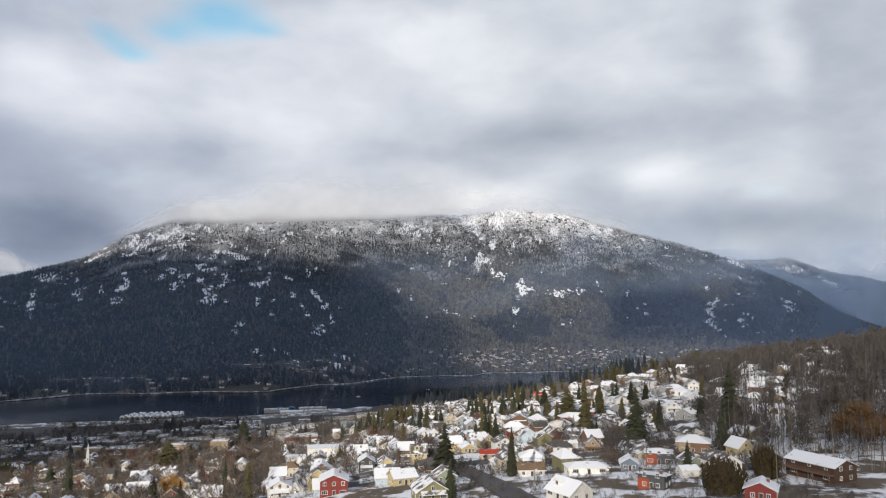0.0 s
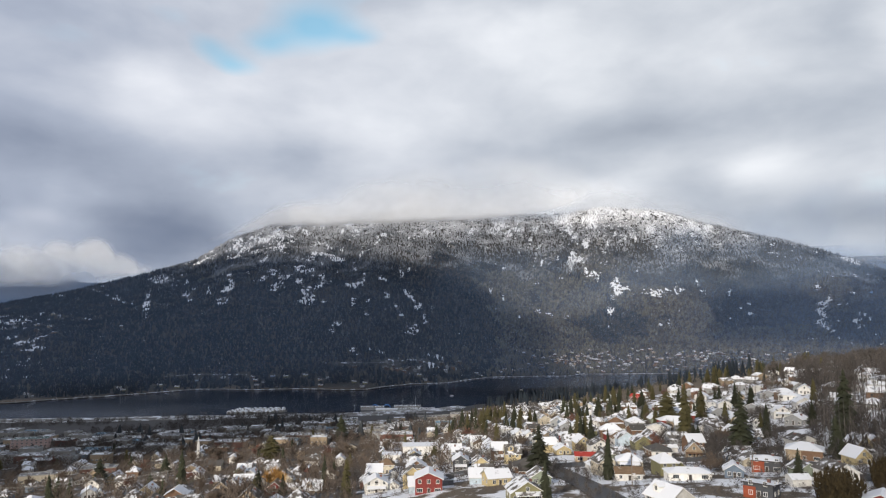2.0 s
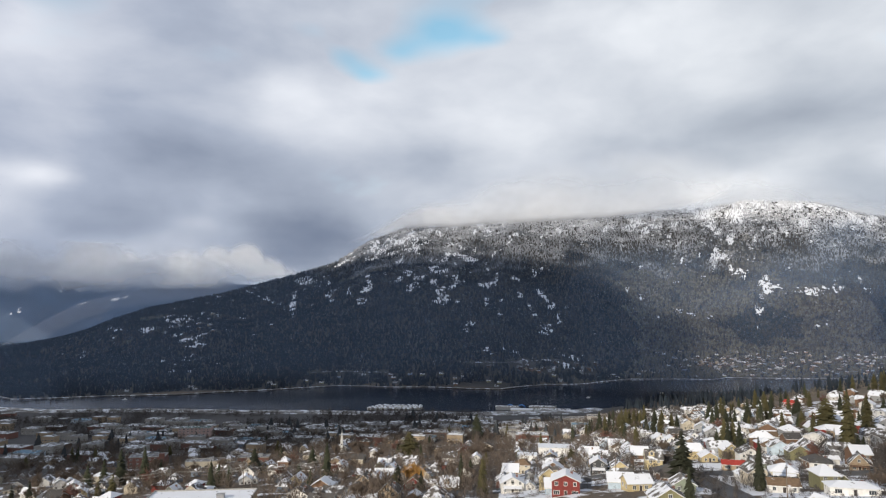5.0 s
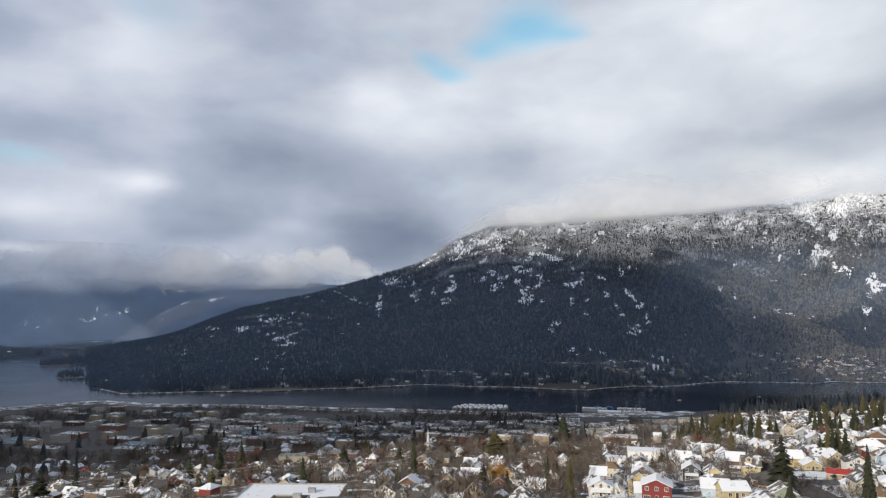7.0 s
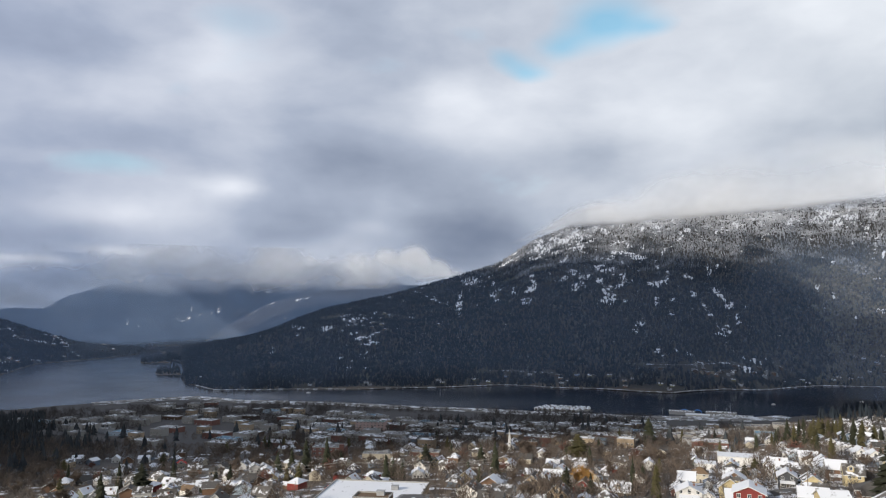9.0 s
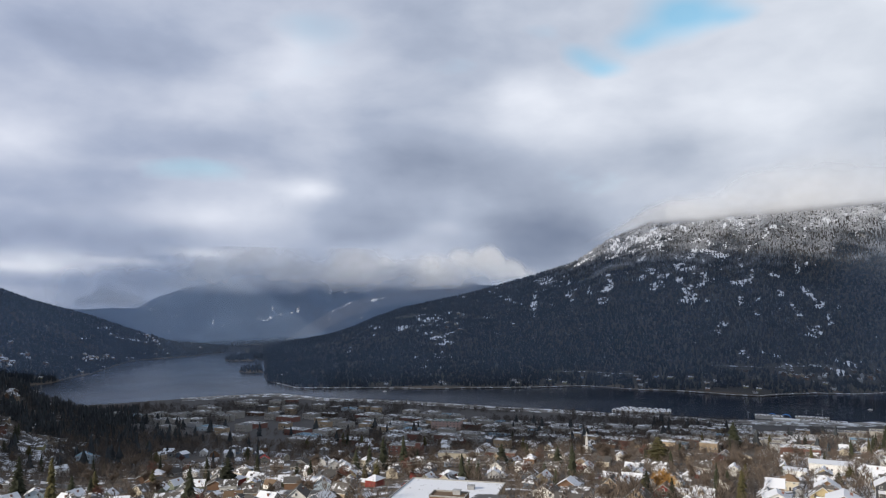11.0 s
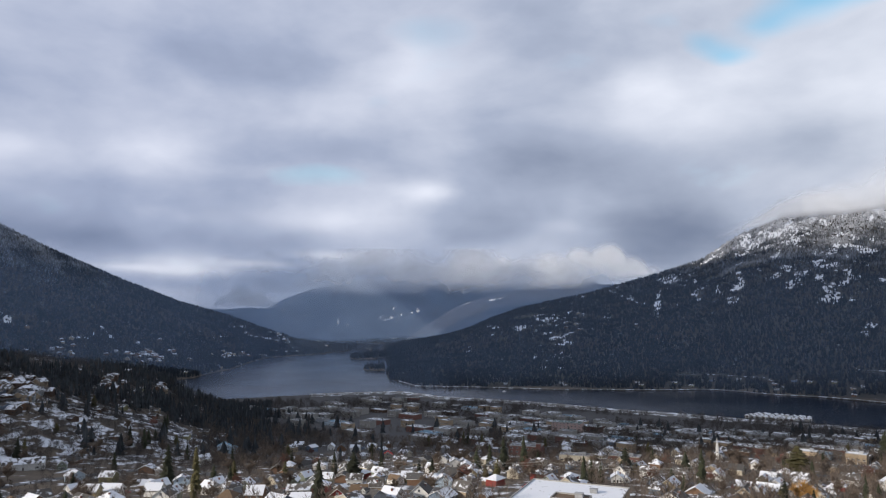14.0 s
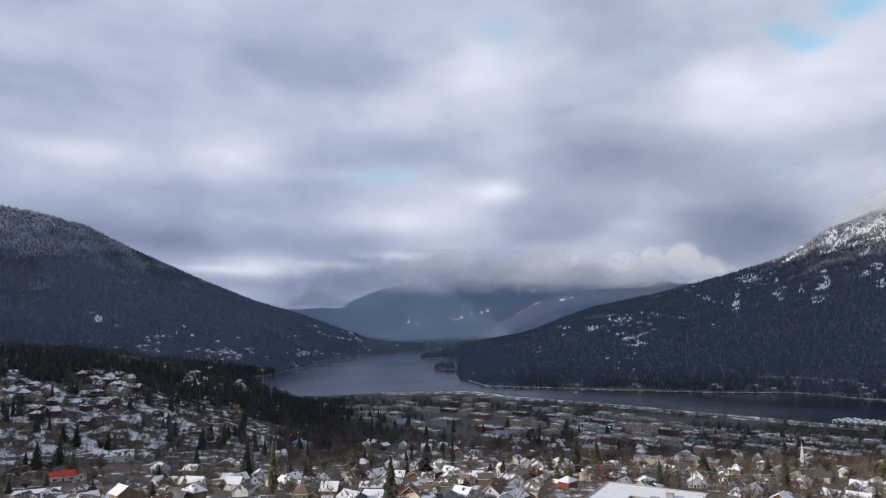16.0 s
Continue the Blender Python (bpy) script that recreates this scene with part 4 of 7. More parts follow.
CHIMNEY = Shape().box(-0.4, 0.4, -0.4, 0.4, -1.6, 1.0).box(-0.48, 0.48, -0.48, 0.48, 1.0, 1.15, 1).mesh("chimney", WALLS["brick"], M_CONCRETE)


def roof_shape(kind, w, d, h, rise, eave=0.55, thick=0.22):
    """Roof plates over a w by d house whose walls are h high. Slot 0: covering, 1: edge and underside."""
    s = Shape()
    a, b = w / 2 + eave, d / 2 + eave
    if kind == "flat":
        return s.box(-w / 2 - 0.25, w / 2 + 0.25, -d / 2 - 0.25, d / 2 + 0.25, h, h + 0.3, 1).add(
            [(-w / 2 - 0.2, -d / 2 - 0.2, h + 0.31), (w / 2 + 0.2, -d / 2 - 0.2, h + 0.31), (w / 2 + 0.2, d / 2 + 0.2, h + 0.31), (-w / 2 - 0.2, d / 2 + 0.2, h + 0.31)], [(0, 1, 2, 3)], 0)
    if kind == "shed":
        return s.slab(
            (-a, -b, h + rise), (a, -b, h + rise), (a, b, h + 0.25), (-a, b, h + 0.25), thick, 0, 1)
    top, low = h + rise + thick, h + thick - rise * eave / (w / 2 if kind == "front" else d / 2)
    if kind == "front":
        s.slab((-a, -b, low), (0, -b, top), (0, b, top), (-a, b, low), thick, 0, 1)
        s.slab((0, -b, top), (a, -b, low), (a, b, low), (0, b, top), thick, 0, 1)
    elif kind == "side":
        s.slab((-a, -b, low), (a, -b, low), (a, 0, top), (-a, 0, top), thick, 0, 1)
        s.slab((-a, 0, top), (a, 0, top), (a, b, low), (-a, b, low), thick, 0, 1)
    else:                                  # hip
        k = max(w / 2 - d / 2, 0.6)
        e = h + 0.12
        p = [(-a, -b, e), (a, -b, e), (a, b, e), (-a, b, e), (-k, 0, top), (k, 0, top), (-a, -b, e - thick), (a, -b, e - thick), (a, b, e - thick), (-a, b, e - thick)]
        s.add(p, [(0, 1, 5, 4), (1, 2, 5), (2, 3, 4, 5), (3, 0, 4)], 0)
        s.add(p, [(6, 9, 8, 7), (0, 6, 7, 1), (1, 7, 8, 2), (2, 8, 9, 3), (3, 9, 6, 0)], 1)
    return s


def body_shape(kind, w, d, h, rise, deep=2.5):
    s = Shape()
    x, y = w / 2, d / 2
    s.box(-x, x, -y, y, -deep, h)
    if kind == "front":
        s.add([(-x, -y, h), (x, -y, h), (0, -y, h + rise), (-x, y, h), (x, y, h), (0, y, h + rise)], [(0, 1, 2), (4, 3, 5)])
    elif kind == "side":
        s.add([(-x, -y, h), (-x, y, h), (-x, 0, h + rise), (x, -y, h), (x, y, h), (x, 0, h + rise)], [(1, 0, 2), (3, 4, 5)])
    elif kind == "shed":
        s.add([(-x, -y, h), (x, -y, h), (x, y, h), (-x, y, h), (-x, -y, h + rise - 0.1), (x, -y, h + rise - 0.1)], [(0, 1, 5, 4), (1, 2, 5), (3, 0, 4)])
    return s


def house(label, w, d, h, rise, kind, wall, roof, storeys=1, porch=False, detail=2, edge=None, chimney=True, wing=False, dormer=False, deck=False,
          lower=None, group="houses of the town"):
    """A timber house on its lot, front towards -y: walls, roof, windows, door, chimney, and a porch, wing, dormer or deck."""
    base = thing("house", label, "house", group)
    walls = part("wall", body_shape(kind, w, d, h, rise).mesh("wall", WALLS[wall]), base)
    part("roof", roof_shape(kind, w, d, h, rise).mesh("roof", ROOFS[roof], edge or M_TRIM), base)
    if lower:
        part("lower_wall", Shape().box(-w / 2 - 0.06, -w * 0.08, -d / 2 - 0.06, d * 0.1, -2.4, h - 0.3).mesh("lower_wall", WALLS[lower]), base)
    gable = kind == "front"
    spots = []
    for s in range(storeys):
        z = 1.55 + 2.8 * s
        n = 2 if w < 8.5 else 3
        for i in range(n):
            spots.append(((i + 0.5) / n * w - w / 2 if not (s == 0 and n == 3 and i == 1) else 99, z, 0))
        if detail > 1:
            for i in (0.28, 0.72):
                spots.append((i * d - d / 2, z, 1))
                spots.append((i * d - d / 2, z, -1))
    if gable and rise > 2.2:
        spots.append((0, h + rise * 0.3, 0))
    for p, z, side in spots:
        if p == 99:
            continue
        me = WIDE_WINDOW if (w > 9 and side == 0 and z < 2) else WINDOW
        if side == 0:
            m = pose(p, -d / 2 - 0.005, z)
        else:
            m = pose(side * (w / 2 + 0.005), p, z, 0, 0, 90 * side)
        if group:
            part("window", me, base, at=m)
        else:
            whole = part("window", WIDE_FRAME if me is WIDE_WINDOW else FRAME, base, at=m)
            part("pane", WIDE_PANE if me is WIDE_WINDOW else PANE, whole)
    if detail > 1:
        part("door", DOOR, base, at=pose(0 if w >= 8.5 else w * 0.02, -d / 2 - 0.005, 0.15))
    if chimney:
        part("chimney", CHIMNEY, base, at=pose(w * 0.22, d * 0.12, h + (rise * 0.55 if kind != "flat" else 0.5)))
    if porch:
        pw, pd, ph = w * 0.8, 2.2, 2.6
        y0 = -d / 2
        part("porch_roof", Shape().slab((-pw / 2, y0 - pd, ph), (pw / 2, y0 - pd, ph), (pw / 2, y0, ph + 0.7), (-pw / 2, y0, ph + 0.7), 0.15, 0, 1).mesh("porch_roof", ROOFS[roof], M_TRIM), base)
        part("porch_deck", Shape().box(-pw / 2, pw / 2, y0 - pd, y0, -1.5, 0.15).mesh("porch_deck", WALLS["grey"]), base)
        post = Shape().box(-0.08, 0.08, -0.08, 0.08, 0.15, ph - 0.1).mesh("post", M_TRIM)
        for x in (-pw / 2 + 0.2, pw / 2 - 0.2):
            part("post", post, base, at=pose(x, y0 - pd + 0.2, 0))
    if wing:
        ww, wd, wh = w * 0.5, d * 0.5, h * 0.72
        bx = w / 2 + ww / 2
        wing_wall = body_shape("front", ww, wd, wh, 1.4).mesh("wing_wall", WALLS[wall])
        part("wing_wall", wing_wall, base, at=pose(bx - 0.05, -d * 0.1, 0))
        part("wing_roof", roof_shape("front", ww, wd, wh, 1.4, 0.4).mesh("wing_roof", ROOFS[roof], M_TRIM), base, at=pose(bx - 0.05, -d * 0.1, 0))
        part("window", WINDOW, base, at=pose(bx, -d * 0.1 - wd / 2 - 0.005, 1.6))
    if dormer:
        part("dormer", body_shape("front", 2.2, 2.4, 1.2, 0.8, 0.4).mesh("dormer", WALLS[wall]), base, at=pose(-w * 0.15, -d * 0.24, h + rise * 0.42))
        part("dormer_roof", roof_shape("front", 2.2, 2.4, 1.2, 0.8, 0.25, 0.14).mesh("dormer_roof", ROOFS[roof], M_TRIM), base, at=pose(-w * 0.15, -d * 0.24, h + rise * 0.42))
        part("window", WINDOW, base, at=pose(-w * 0.15, -d * 0.24 - 1.21, h + rise * 0.42 + 0.75))
    if deck:
        y0 = -d / 2
        part("deck", Shape().box(-w / 2, w / 2, y0 - 2.4, y0, 2.45, 2.65).mesh("deck", WALLS["brown"]), base)
        rail = Shape().box(-w / 2, w / 2, y0 - 2.4, y0 - 2.34, 3.55, 3.63)
        for i in range(int(w / 0.5)):
            rail.box(-w / 2 + 0.5 * i, -w / 2 + 0.5 * i + 0.05, y0 - 2.39, y0 - 2.35, 2.65, 3.55)
        part("railing", rail.mesh("railing", WALLS["brown"]), base)
        post = Shape().box(-0.1, 0.1, -0.1, 0.1, -2.0, 2.45).mesh("post", WALLS["brown"])
        for i in range(4):
            part("post", post, base, at=pose(-w / 2 + 0.3 + i * (w - 0.6) / 3, y0 - 2.2, 0))
    return base


def put(ob, x, y, turn, sink=0.0):
    ob.matrix_basis = pose(x, y, ground_at(x, y) - sink, 0, 0, turn)
    return ob


# ---------- trees ----------
def conifer_mesh(seed, slim=0.2, whorls=20, droop=0.35, full=1.0, top_round=0.0):
    """A crown one unit high: whorls of ragged drooping boughs round a dark core."""
    whorls, full = int(whorls * 1.3), full * 1.5
    g = random.Random(seed)
    s = Shape()
    n = 7
    s.add([(slim * 0.38 * math.cos(6.2832 * i / n), slim * 0.38 * math.sin(6.2832 * i / n), 0.06) for i in range(n)] + [(0, 0, 0.93)],
          [(i, (i + 1) % n, n) for i in range(n)])
    for k in range(whorls):
        f = k / whorls
        z = 0.05 + 0.94 * f
        reach = slim * ((1 - f) ** (0.75 - top_round) * 0.96 + 0.03) * min(1.0, 0.55 + 3.2 * f)
        for i in range(int(5 + 7 * (1 - f) * full)):
            a = g.uniform(0, 6.2832)
            r = reach * g.uniform(0.6, 1.18)
            zz = z + g.uniform(-0.02, 0.02)
            wide = 0.30 * r + 0.012
            c, n2 = math.cos(a), math.sin(a)
            tip = (c * r, n2 * r, zz - droop * r + g.uniform(-0.01, 0.01))
            midp = 0.55 * r
            s.add([(0, 0, zz + 0.03), (c * midp - n2 * wide, n2 * midp + c * wide, zz - droop * midp * 0.7 - 0.012), tip,
                   (c * midp + n2 * wide, n2 * midp - c * wide, zz - droop * midp * 0.7 - 0.012), (c * midp, n2 * midp, zz + 0.012 - droop * midp * 0.4)],
                  [(0, 1, 4), (4, 1, 2), (4, 2, 3), (0, 4, 3)])
    return s


TRUNK = Shape().tube((0, 0, -0.05), (0, 0, 0.5), 0.022, 0.012, 7).tube((0, 0, 0.5), (0, 0, 0.97), 0.012, 0.002, 5).mesh("trunk", M_BARK)
CROWNS = [conifer_mesh(1, 0.22, 21).mesh("crown", M_NEEDLE), conifer_mesh(2, 0.17, 22, 0.5).mesh("crown", M_NEEDLE),
          conifer_mesh(3, 0.26, 18, 0.25, 1.2).mesh("crown", M_NEEDLE), conifer_mesh(4, 0.13, 24, 0.3).mesh("crown", M_NEEDLE),
          conifer_mesh(5, 0.28, 18, 0.2, 1.3, 0.3).mesh("crown", M_NEEDLE_PALE), conifer_mesh(6, 0.18, 22, 0.3, 1.2, 0.2).mesh("crown", M_NEEDLE_PALE)]
CROWN_WIDE = [0.44, 0.34, 0.52, 0.26, 0.56, 0.36]


def conifer(x, y, tall, wide=None, kind=None, turn=0.0, group="conifers about the town"):
    ratio = (wide or 0.38 * tall) / tall
    kind = min(range(4), key=lambda i: abs(CROWN_WIDE[i] - ratio)) if kind is None else kind
    words = {4: "yellow-green cedar with a broad soft crown", 5: "yellow-green slim cedar standing among houses"}.get(kind, "dark green conifer with drooping boughs standing among houses")
    base = thing("conifer", words, "tree", group)
    part("trunk", TRUNK, base)
    part("crown", CROWNS[kind], base)
    k = ratio / CROWN_WIDE[kind]
    base.matrix_basis = pose(x, y, ground_at(x, y) - 0.2, 0, 0, turn) @ Matrix.Diagonal((tall * k, tall * k, tall, 1))
    return base


def bare_tree_meshes(seed, spread=0.42, stem=0.22, twigs=900, upright=0.35, twig_len=0.13, material=None, bark=None, limbs=7, column=0.0):
    """Trunk with limbs and a crown of fine leafless twigs, one unit high."""
    g = random.Random(seed)
    wood, crown = Shape(), Shape()
    wood.tube((0, 0, -0.05), (0, 0, stem), 0.009 if column else 0.017, 0.008 if column else 0.013, 7)
    ends = []

    def grow(p, d, length, r, depth):
        q = p + d * length
        wood.tube(p, q, r, r * 0.6, 5 if depth < 2 else 3)
        ends.append((p, q, d))
        if depth < 3:
            for _ in range(3 if depth else 2):
                nd = (d + Vector((g.uniform(-1, 1), g.uniform(-1, 1), g.uniform(-0.3, 0.8) * (0.5 + upright))) * 0.62).normalized()
                grow(p.lerp(q, g.uniform(0.55, 1.0)), nd, length * g.uniform(0.58, 0.8), r * 0.55, depth + 1)

    for i in range(limbs):
        a = 6.2832 * i / limbs + g.uniform(-0.4, 0.4)
        d = Vector((math.cos(a) * spread * 1.5, math.sin(a) * spread * 1.5, 0.5 + upright + g.uniform(-0.2, 0.3))).normalized()
        grow(Vector((0, 0, stem * g.uniform(0.6, 1.0) if not column else g.uniform(stem * 0.6, column))), d, g.uniform(0.20, 0.28) * (0.55 if column else 1), 0.009 if not column else 0.003, 1)
    grow(Vector((0, 0, stem)), Vector((g.uniform(-0.1, 0.1), g.uniform(-0.1, 0.1), 1)).normalized(), 0.3, 0.005 if column else 0.011, 1)
    if column:
        wood.tube((0, 0, stem), (0.01, 0, column), 0.008, 0.003, 6)
    high = max(q.z for _, q, _ in ends)
    for _ in range(twigs):
        p, q, d = ends[g.randrange(len(ends))]
        at0 = p.lerp(q, g.uniform(0.2, 1.0))
        nd = (d * 0.6 + Vector((g.uniform(-1, 1), g.uniform(-1, 1), g.uniform(-0.5, 0.9)))).normalized()
        tip = at0 + nd * twig_len * g.uniform(0.6, 1.5)
        side = nd.cross(Vector((g.uniform(-1, 1), g.uniform(-1, 1), g.uniform(-1, 1)))).normalized() * 0.0075
        crown.add([at0 - side, at0 + side, tip], [(0, 1, 2)])
        fork = at0.lerp(tip, 0.45)
        nd2 = (nd + Vector((g.uniform(-1, 1), g.uniform(-1, 1), g.uniform(-0.6, 1)))).normalized()
        crown.add([fork - side * 0.8, fork + side * 0.8, fork + nd2 * twig_len * g.uniform(0.5, 1.0)], [(0, 1, 2)])
    k = 0.92 / high
    for s in (wood, crown):
        s.v = [(x * k, y * k, z * k) for x, y, z in s.v]
    return wood.mesh("trunk", bark or M_BARK), crown.mesh("crown", material or M_TWIG)


BARE = [bare_tree_meshes(11, 0.42), bare_tree_meshes(12, 0.55, 0.18, 700), bare_tree_meshes(13, 0.34, 0.25, 560, 0.6),
        bare_tree_meshes(14, 0.5, 0.15, 650, 0.3, material=M_REDTWIG)]
ASPEN = [bare_tree_meshes(15, 0.30, 0.34, 620, 0.8, 0.085, material=M_GREYTWIG, bark=M_PALEBARK, limbs=12, column=0.95), bare_tree_meshes(16, 0.24, 0.42, 560, 1.0, 0.08, material=M_GREYTWIG, bark=M_PALEBARK, limbs=11, column=1.0)]
WILLOW = [bare_tree_meshes(17, 0.46, 0.12, 1500, 0.4, 0.17, material=M_GOLD), bare_tree_meshes(18, 0.6, 0.1, 1600, 0.3, 0.15, material=M_RUST)]


def bare_tree(meshes, x, y, tall, label, turn=0.0, group="leafless trees about the town", wide=1.0):
    base = thing("leafless_tree", label, "tree", group)
    part("trunk", meshes[0], base)
    part("crown", meshes[1], base)
    base.matrix_basis = pose(x, y, ground_at(x, y) - 0.2, 0, 0, turn) @ Matrix.Diagonal((tall * wide, tall * wide, tall, 1))
    return base


# ---------- cars ----------
M_TYRE = surface("tyre_rubber", (0.03, 0.03, 0.03), None, 3.0, 0.9)
CAR_PAINT = [paint("car_white", (0.7, 0.7, 0.7)), paint("car_dark", (0.03, 0.03, 0.035)), paint("car_red", (0.3, 0.03, 0.03)), paint("car_silver", (0.35, 0.36, 0.38)), paint("car_blue", (0.05, 0.10, 0.2))]
WHEEL = Shape().tube((0, -0.11, 0), (0, 0.11, 0), 0.33, 0.33, 12, caps=True).mesh("wheel", M_TYRE)


def car(i):
    """A parked car, nose towards +x, with snow left on its roof."""
    base = thing("car", ("white", "black", "red", "silver", "blue")[i] + " parked car with snow on its roof", "car", "parked cars")
    side = [(-2.15, 0.35), (-2.2, 0.85), (-1.9, 0.95), (0.85, 0.95), (1.95, 0.82), (2.15, 0.6), (2.1, 0.35)]
    s = Shape()
    n = len(side)
    s.add([(x, -0.86, z) for x, z in side] + [(x, 0.86, z) for x, z in side], [tuple(range(n)), tuple(range(2 * n - 1, n - 1, -1))] + [(k, n + k, n + (k + 1) % n, (k + 1) % n) for k in range(n)])
    part("body", s.mesh("body", CAR_PAINT[i]), base)
    c = Shape()
    c.add([(-1.85, -0.78, 0.95), (0.85, -0.78, 0.95), (0.85, 0.78, 0.95), (-1.85, 0.78, 0.95), (-1.35, -0.62, 1.48), (0.2, -0.62, 1.48), (0.2, 0.62, 1.48), (-1.35, 0.62, 1.48)],
          [(0, 1, 5, 4), (1, 2, 6, 5), (2, 3, 7, 6), (3, 0, 4, 7)])
    part("cabin_glass", c.mesh("cabin_glass", M_GLASS), base)
    part("roof", Shape().box(-1.37, 0.22, -0.64, 0.64, 1.48, 1.56).mesh("roof", M_SNOW if i % 2 else CAR_PAINT[i]), base)
    for x in (-1.35, 1.35):
        for y in (-0.8, 0.8):
            part("wheel", WHEEL, base, at=pose(x, y, 0.33))
    return base


CARS = [car(i) for i in range(5)]
# ---------- the town ----------
# tall conifers that stand by themselves: x, y, height, width
CONIFERS_EAST = [(86.3, 318, 26.6, 12), (0.6, 267.2, 18.8, 11.1), (2.2, 213.8, 12.1, 4.6), (24.3, 254.2, 17.7, 4.6), (74.4, 374.1, 28.2, 9.2), (94.7, 429, 21.7, 8.4), (109.7, 280.7, 16.1, 7.8), (131.5, 326.3, 29.3, 11.7), (-188.5, 490.4, 20.2, 19.4), (-126.2, 312.4, 11.7, 7.3), (-110.3, 301.1, 9.5, 4.5), (-189.6, 363.1, 21.6, 7.2), (-246.1, 449, 14.8, 8.9), (-196.3, 700.2, 26.4, 17.2), (-52.9, 337.3, 10.1, 8.4), (80, 456.1, 20.5, 14.9), (-71.4, 681.9, 21.2, 8.9), (48.7, 578.3, 18.9, 9.4), (131.4, 362.9, 13, 5.9), (83.7, 587.7, 17.2, 10.5)]
CONIFERS_WEST = [(-433.6, 170.9, 24.5, 10.4), (-333.5, 145.1, 25.3, 5.9), (-397.5, 193.9, 12.2, 5), (-273.5, 175.7, 19.5, 7.6), (-367.8, 261.4, 18, 15), (-394.2, 265, 18.9, 5.5), (-352.2, 355.2, 16.4, 8.2), (-354.8, 371.3, 18.4, 7.5), (-348.6, 379.1, 23.4, 10.9), (-270.2, 413.9, 17.6, 12.3), (-248, 344.5, 13.4, 6.7), (-236.8, 338, 12.3, 5.2), (-595.5, 203.4, 16.6, 6.9), (-599.2, 219.7, 13, 6), (-613, 95.3, 14.3, 7.1), (-601.3, 102.8, 19.5, 8), (-532.9, 68.1, 18.3, 9.9), (-542.9, 82.6, 18.2, 8.7), (-365.9, 70, 10, 7.2), (-568.1, 118.4, 17.2, 8.6), (-637.8, 247.5, 16.1, 8.6), (-404.4, 311.6, 15.2, 5.1), (-333, 383.1, 24.6, 8.2), (-95.1, 312.4, 16, 4.3)]
rnd = random.Random(5)
for i, (x, y, tall, wide) in enumerate(CONIFERS_EAST + CONIFERS_WEST):
    conifer(x, y, tall, wide * 1.18, {4: 5, 5: 5, 8: 4, 15: 4, 21: 5}.get(i), rnd.uniform(0, 360))
    take(x, y, wide * 0.3)

# streets: one clear wet street, the others slushy
def ribbon(name, line, width, material, label, over=0.22):
    """A strip along a line of plan points, laid over the land, with edges that reach into it."""
    pts = [Vector((*p, 0)) for p in line]
    s = Shape()
    for i, p in enumerate(pts):
        d = (pts[min(i + 1, len(pts) - 1)] - pts[max(i - 1, 0)]).normalized()
        nrm = Vector((-d.y, d.x, 0)) * width / 2
        z = max(ground_at(p.x, p.y), ground_at(*(p + nrm).xy), ground_at(*(p - nrm).xy)) + over
        a, b = p + nrm, p - nrm
        s.v += [(a.x, a.y, z - 1.2), (a.x, a.y, z), (b.x, b.y, z), (b.x, b.y, z - 1.2)]
    for i in range(len(pts) - 1):
        k = 4 * i
        for j in range(3):
            s.f.append((k + j, k + 4 + j, k + 5 + j, k + 1 + j))
            s.m.append(0)
    return tagged(new(name, s.mesh(name, material)), label, "road", kind="structure")


STREETS = [61.5 + 86 * k for k in range(-8, 2)]
CROSS = [175 + 118 * k for k in range(7)]


def in_town(x, y):
    r, b = math.hypot(x, y), math.degrees(math.atan2(x, y))
    return 165 < r < (1050 if b > -6 else 760) and -91 < b < 24 and not (b > 16 and r > 330) and not (b < -66 and r > 600)


for u in STREETS:
    line = [uv(u, v) for v in range(-120, 1000, 9)]
    line = [p for p in line if in_town(*p)]
    if len(line) > 4:
        clear = abs(u - 61.5) < 1
        ribbon("road", line, 9.5 if clear else 8, M_ASPHALT if clear else M_SLUSH, "wet dark asphalt street between snowy verges" if clear else "slushy residential street")
for v in CROSS:
    line = [p for p in (uv(u, v) for u in range(-640, 150, 9)) if in_town(*p)]
    if len(line) > 4:
        ribbon("road", line, 7.5, M_SLUSH, "slushy residential cross street", 0.19)

# houses that stand out, each at its own place: what it is, plan, turn
HEROES = []
for x, y, clear in ((-412, 478, 18), (-566, 738, 22), (-352, 470, 16), (-330, 505, 15), (-200, 262, 41), (-290, 585, 10)):
    HEROES.append((math.degrees(math.atan2(x, y)), math.hypot(x, y), clear))
    take(x, y, clear * 0.8)


def hero(ob, x, y, turn, clear):
    put(ob, x, y, turn)
    HEROES.append((math.degrees(math.atan2(x, y)), math.hypot(x, y), clear))
    take(x, y, clear * 0.78)


hero(house("barn-red two-storey house with white trim and snowy gable roof", 9.1, 9.7, 5.2, 2.0, "front", "red", "snowy", 2, group="", deck=False), -37, 243, 8, 8)
hero(house("white flat-roofed hall with a snow-covered roof", 23.0, 14.1, 6.9, 0, "flat", "white", "snowy", 2, chimney=False, group=""), -76, 462, 11, 14)
hero(house("low white flat-roofed annexe beside the hall", 12.0, 10.6, 3.9, 0, "flat", "white", "snowy", 1, chimney=False, group=""), -92, 446, 11, 8)
hero(house("dark timber lodge with long snowy roof and front deck", 17.0, 9.7, 4.8, 1.9, "side", "timber", "snowy", 2, deck=True, edge=M_TRIM, group=""), 117, 222, -66, 13)
hero(house("charcoal modern house with red-orange panels and snowy shed roof", 8.0, 7.0, 3.5, 1.0, "shed", "dark", "snowy", 2, lower="orange", edge=M_DARKTRIM, group=""), 64, 217, -34, 8)
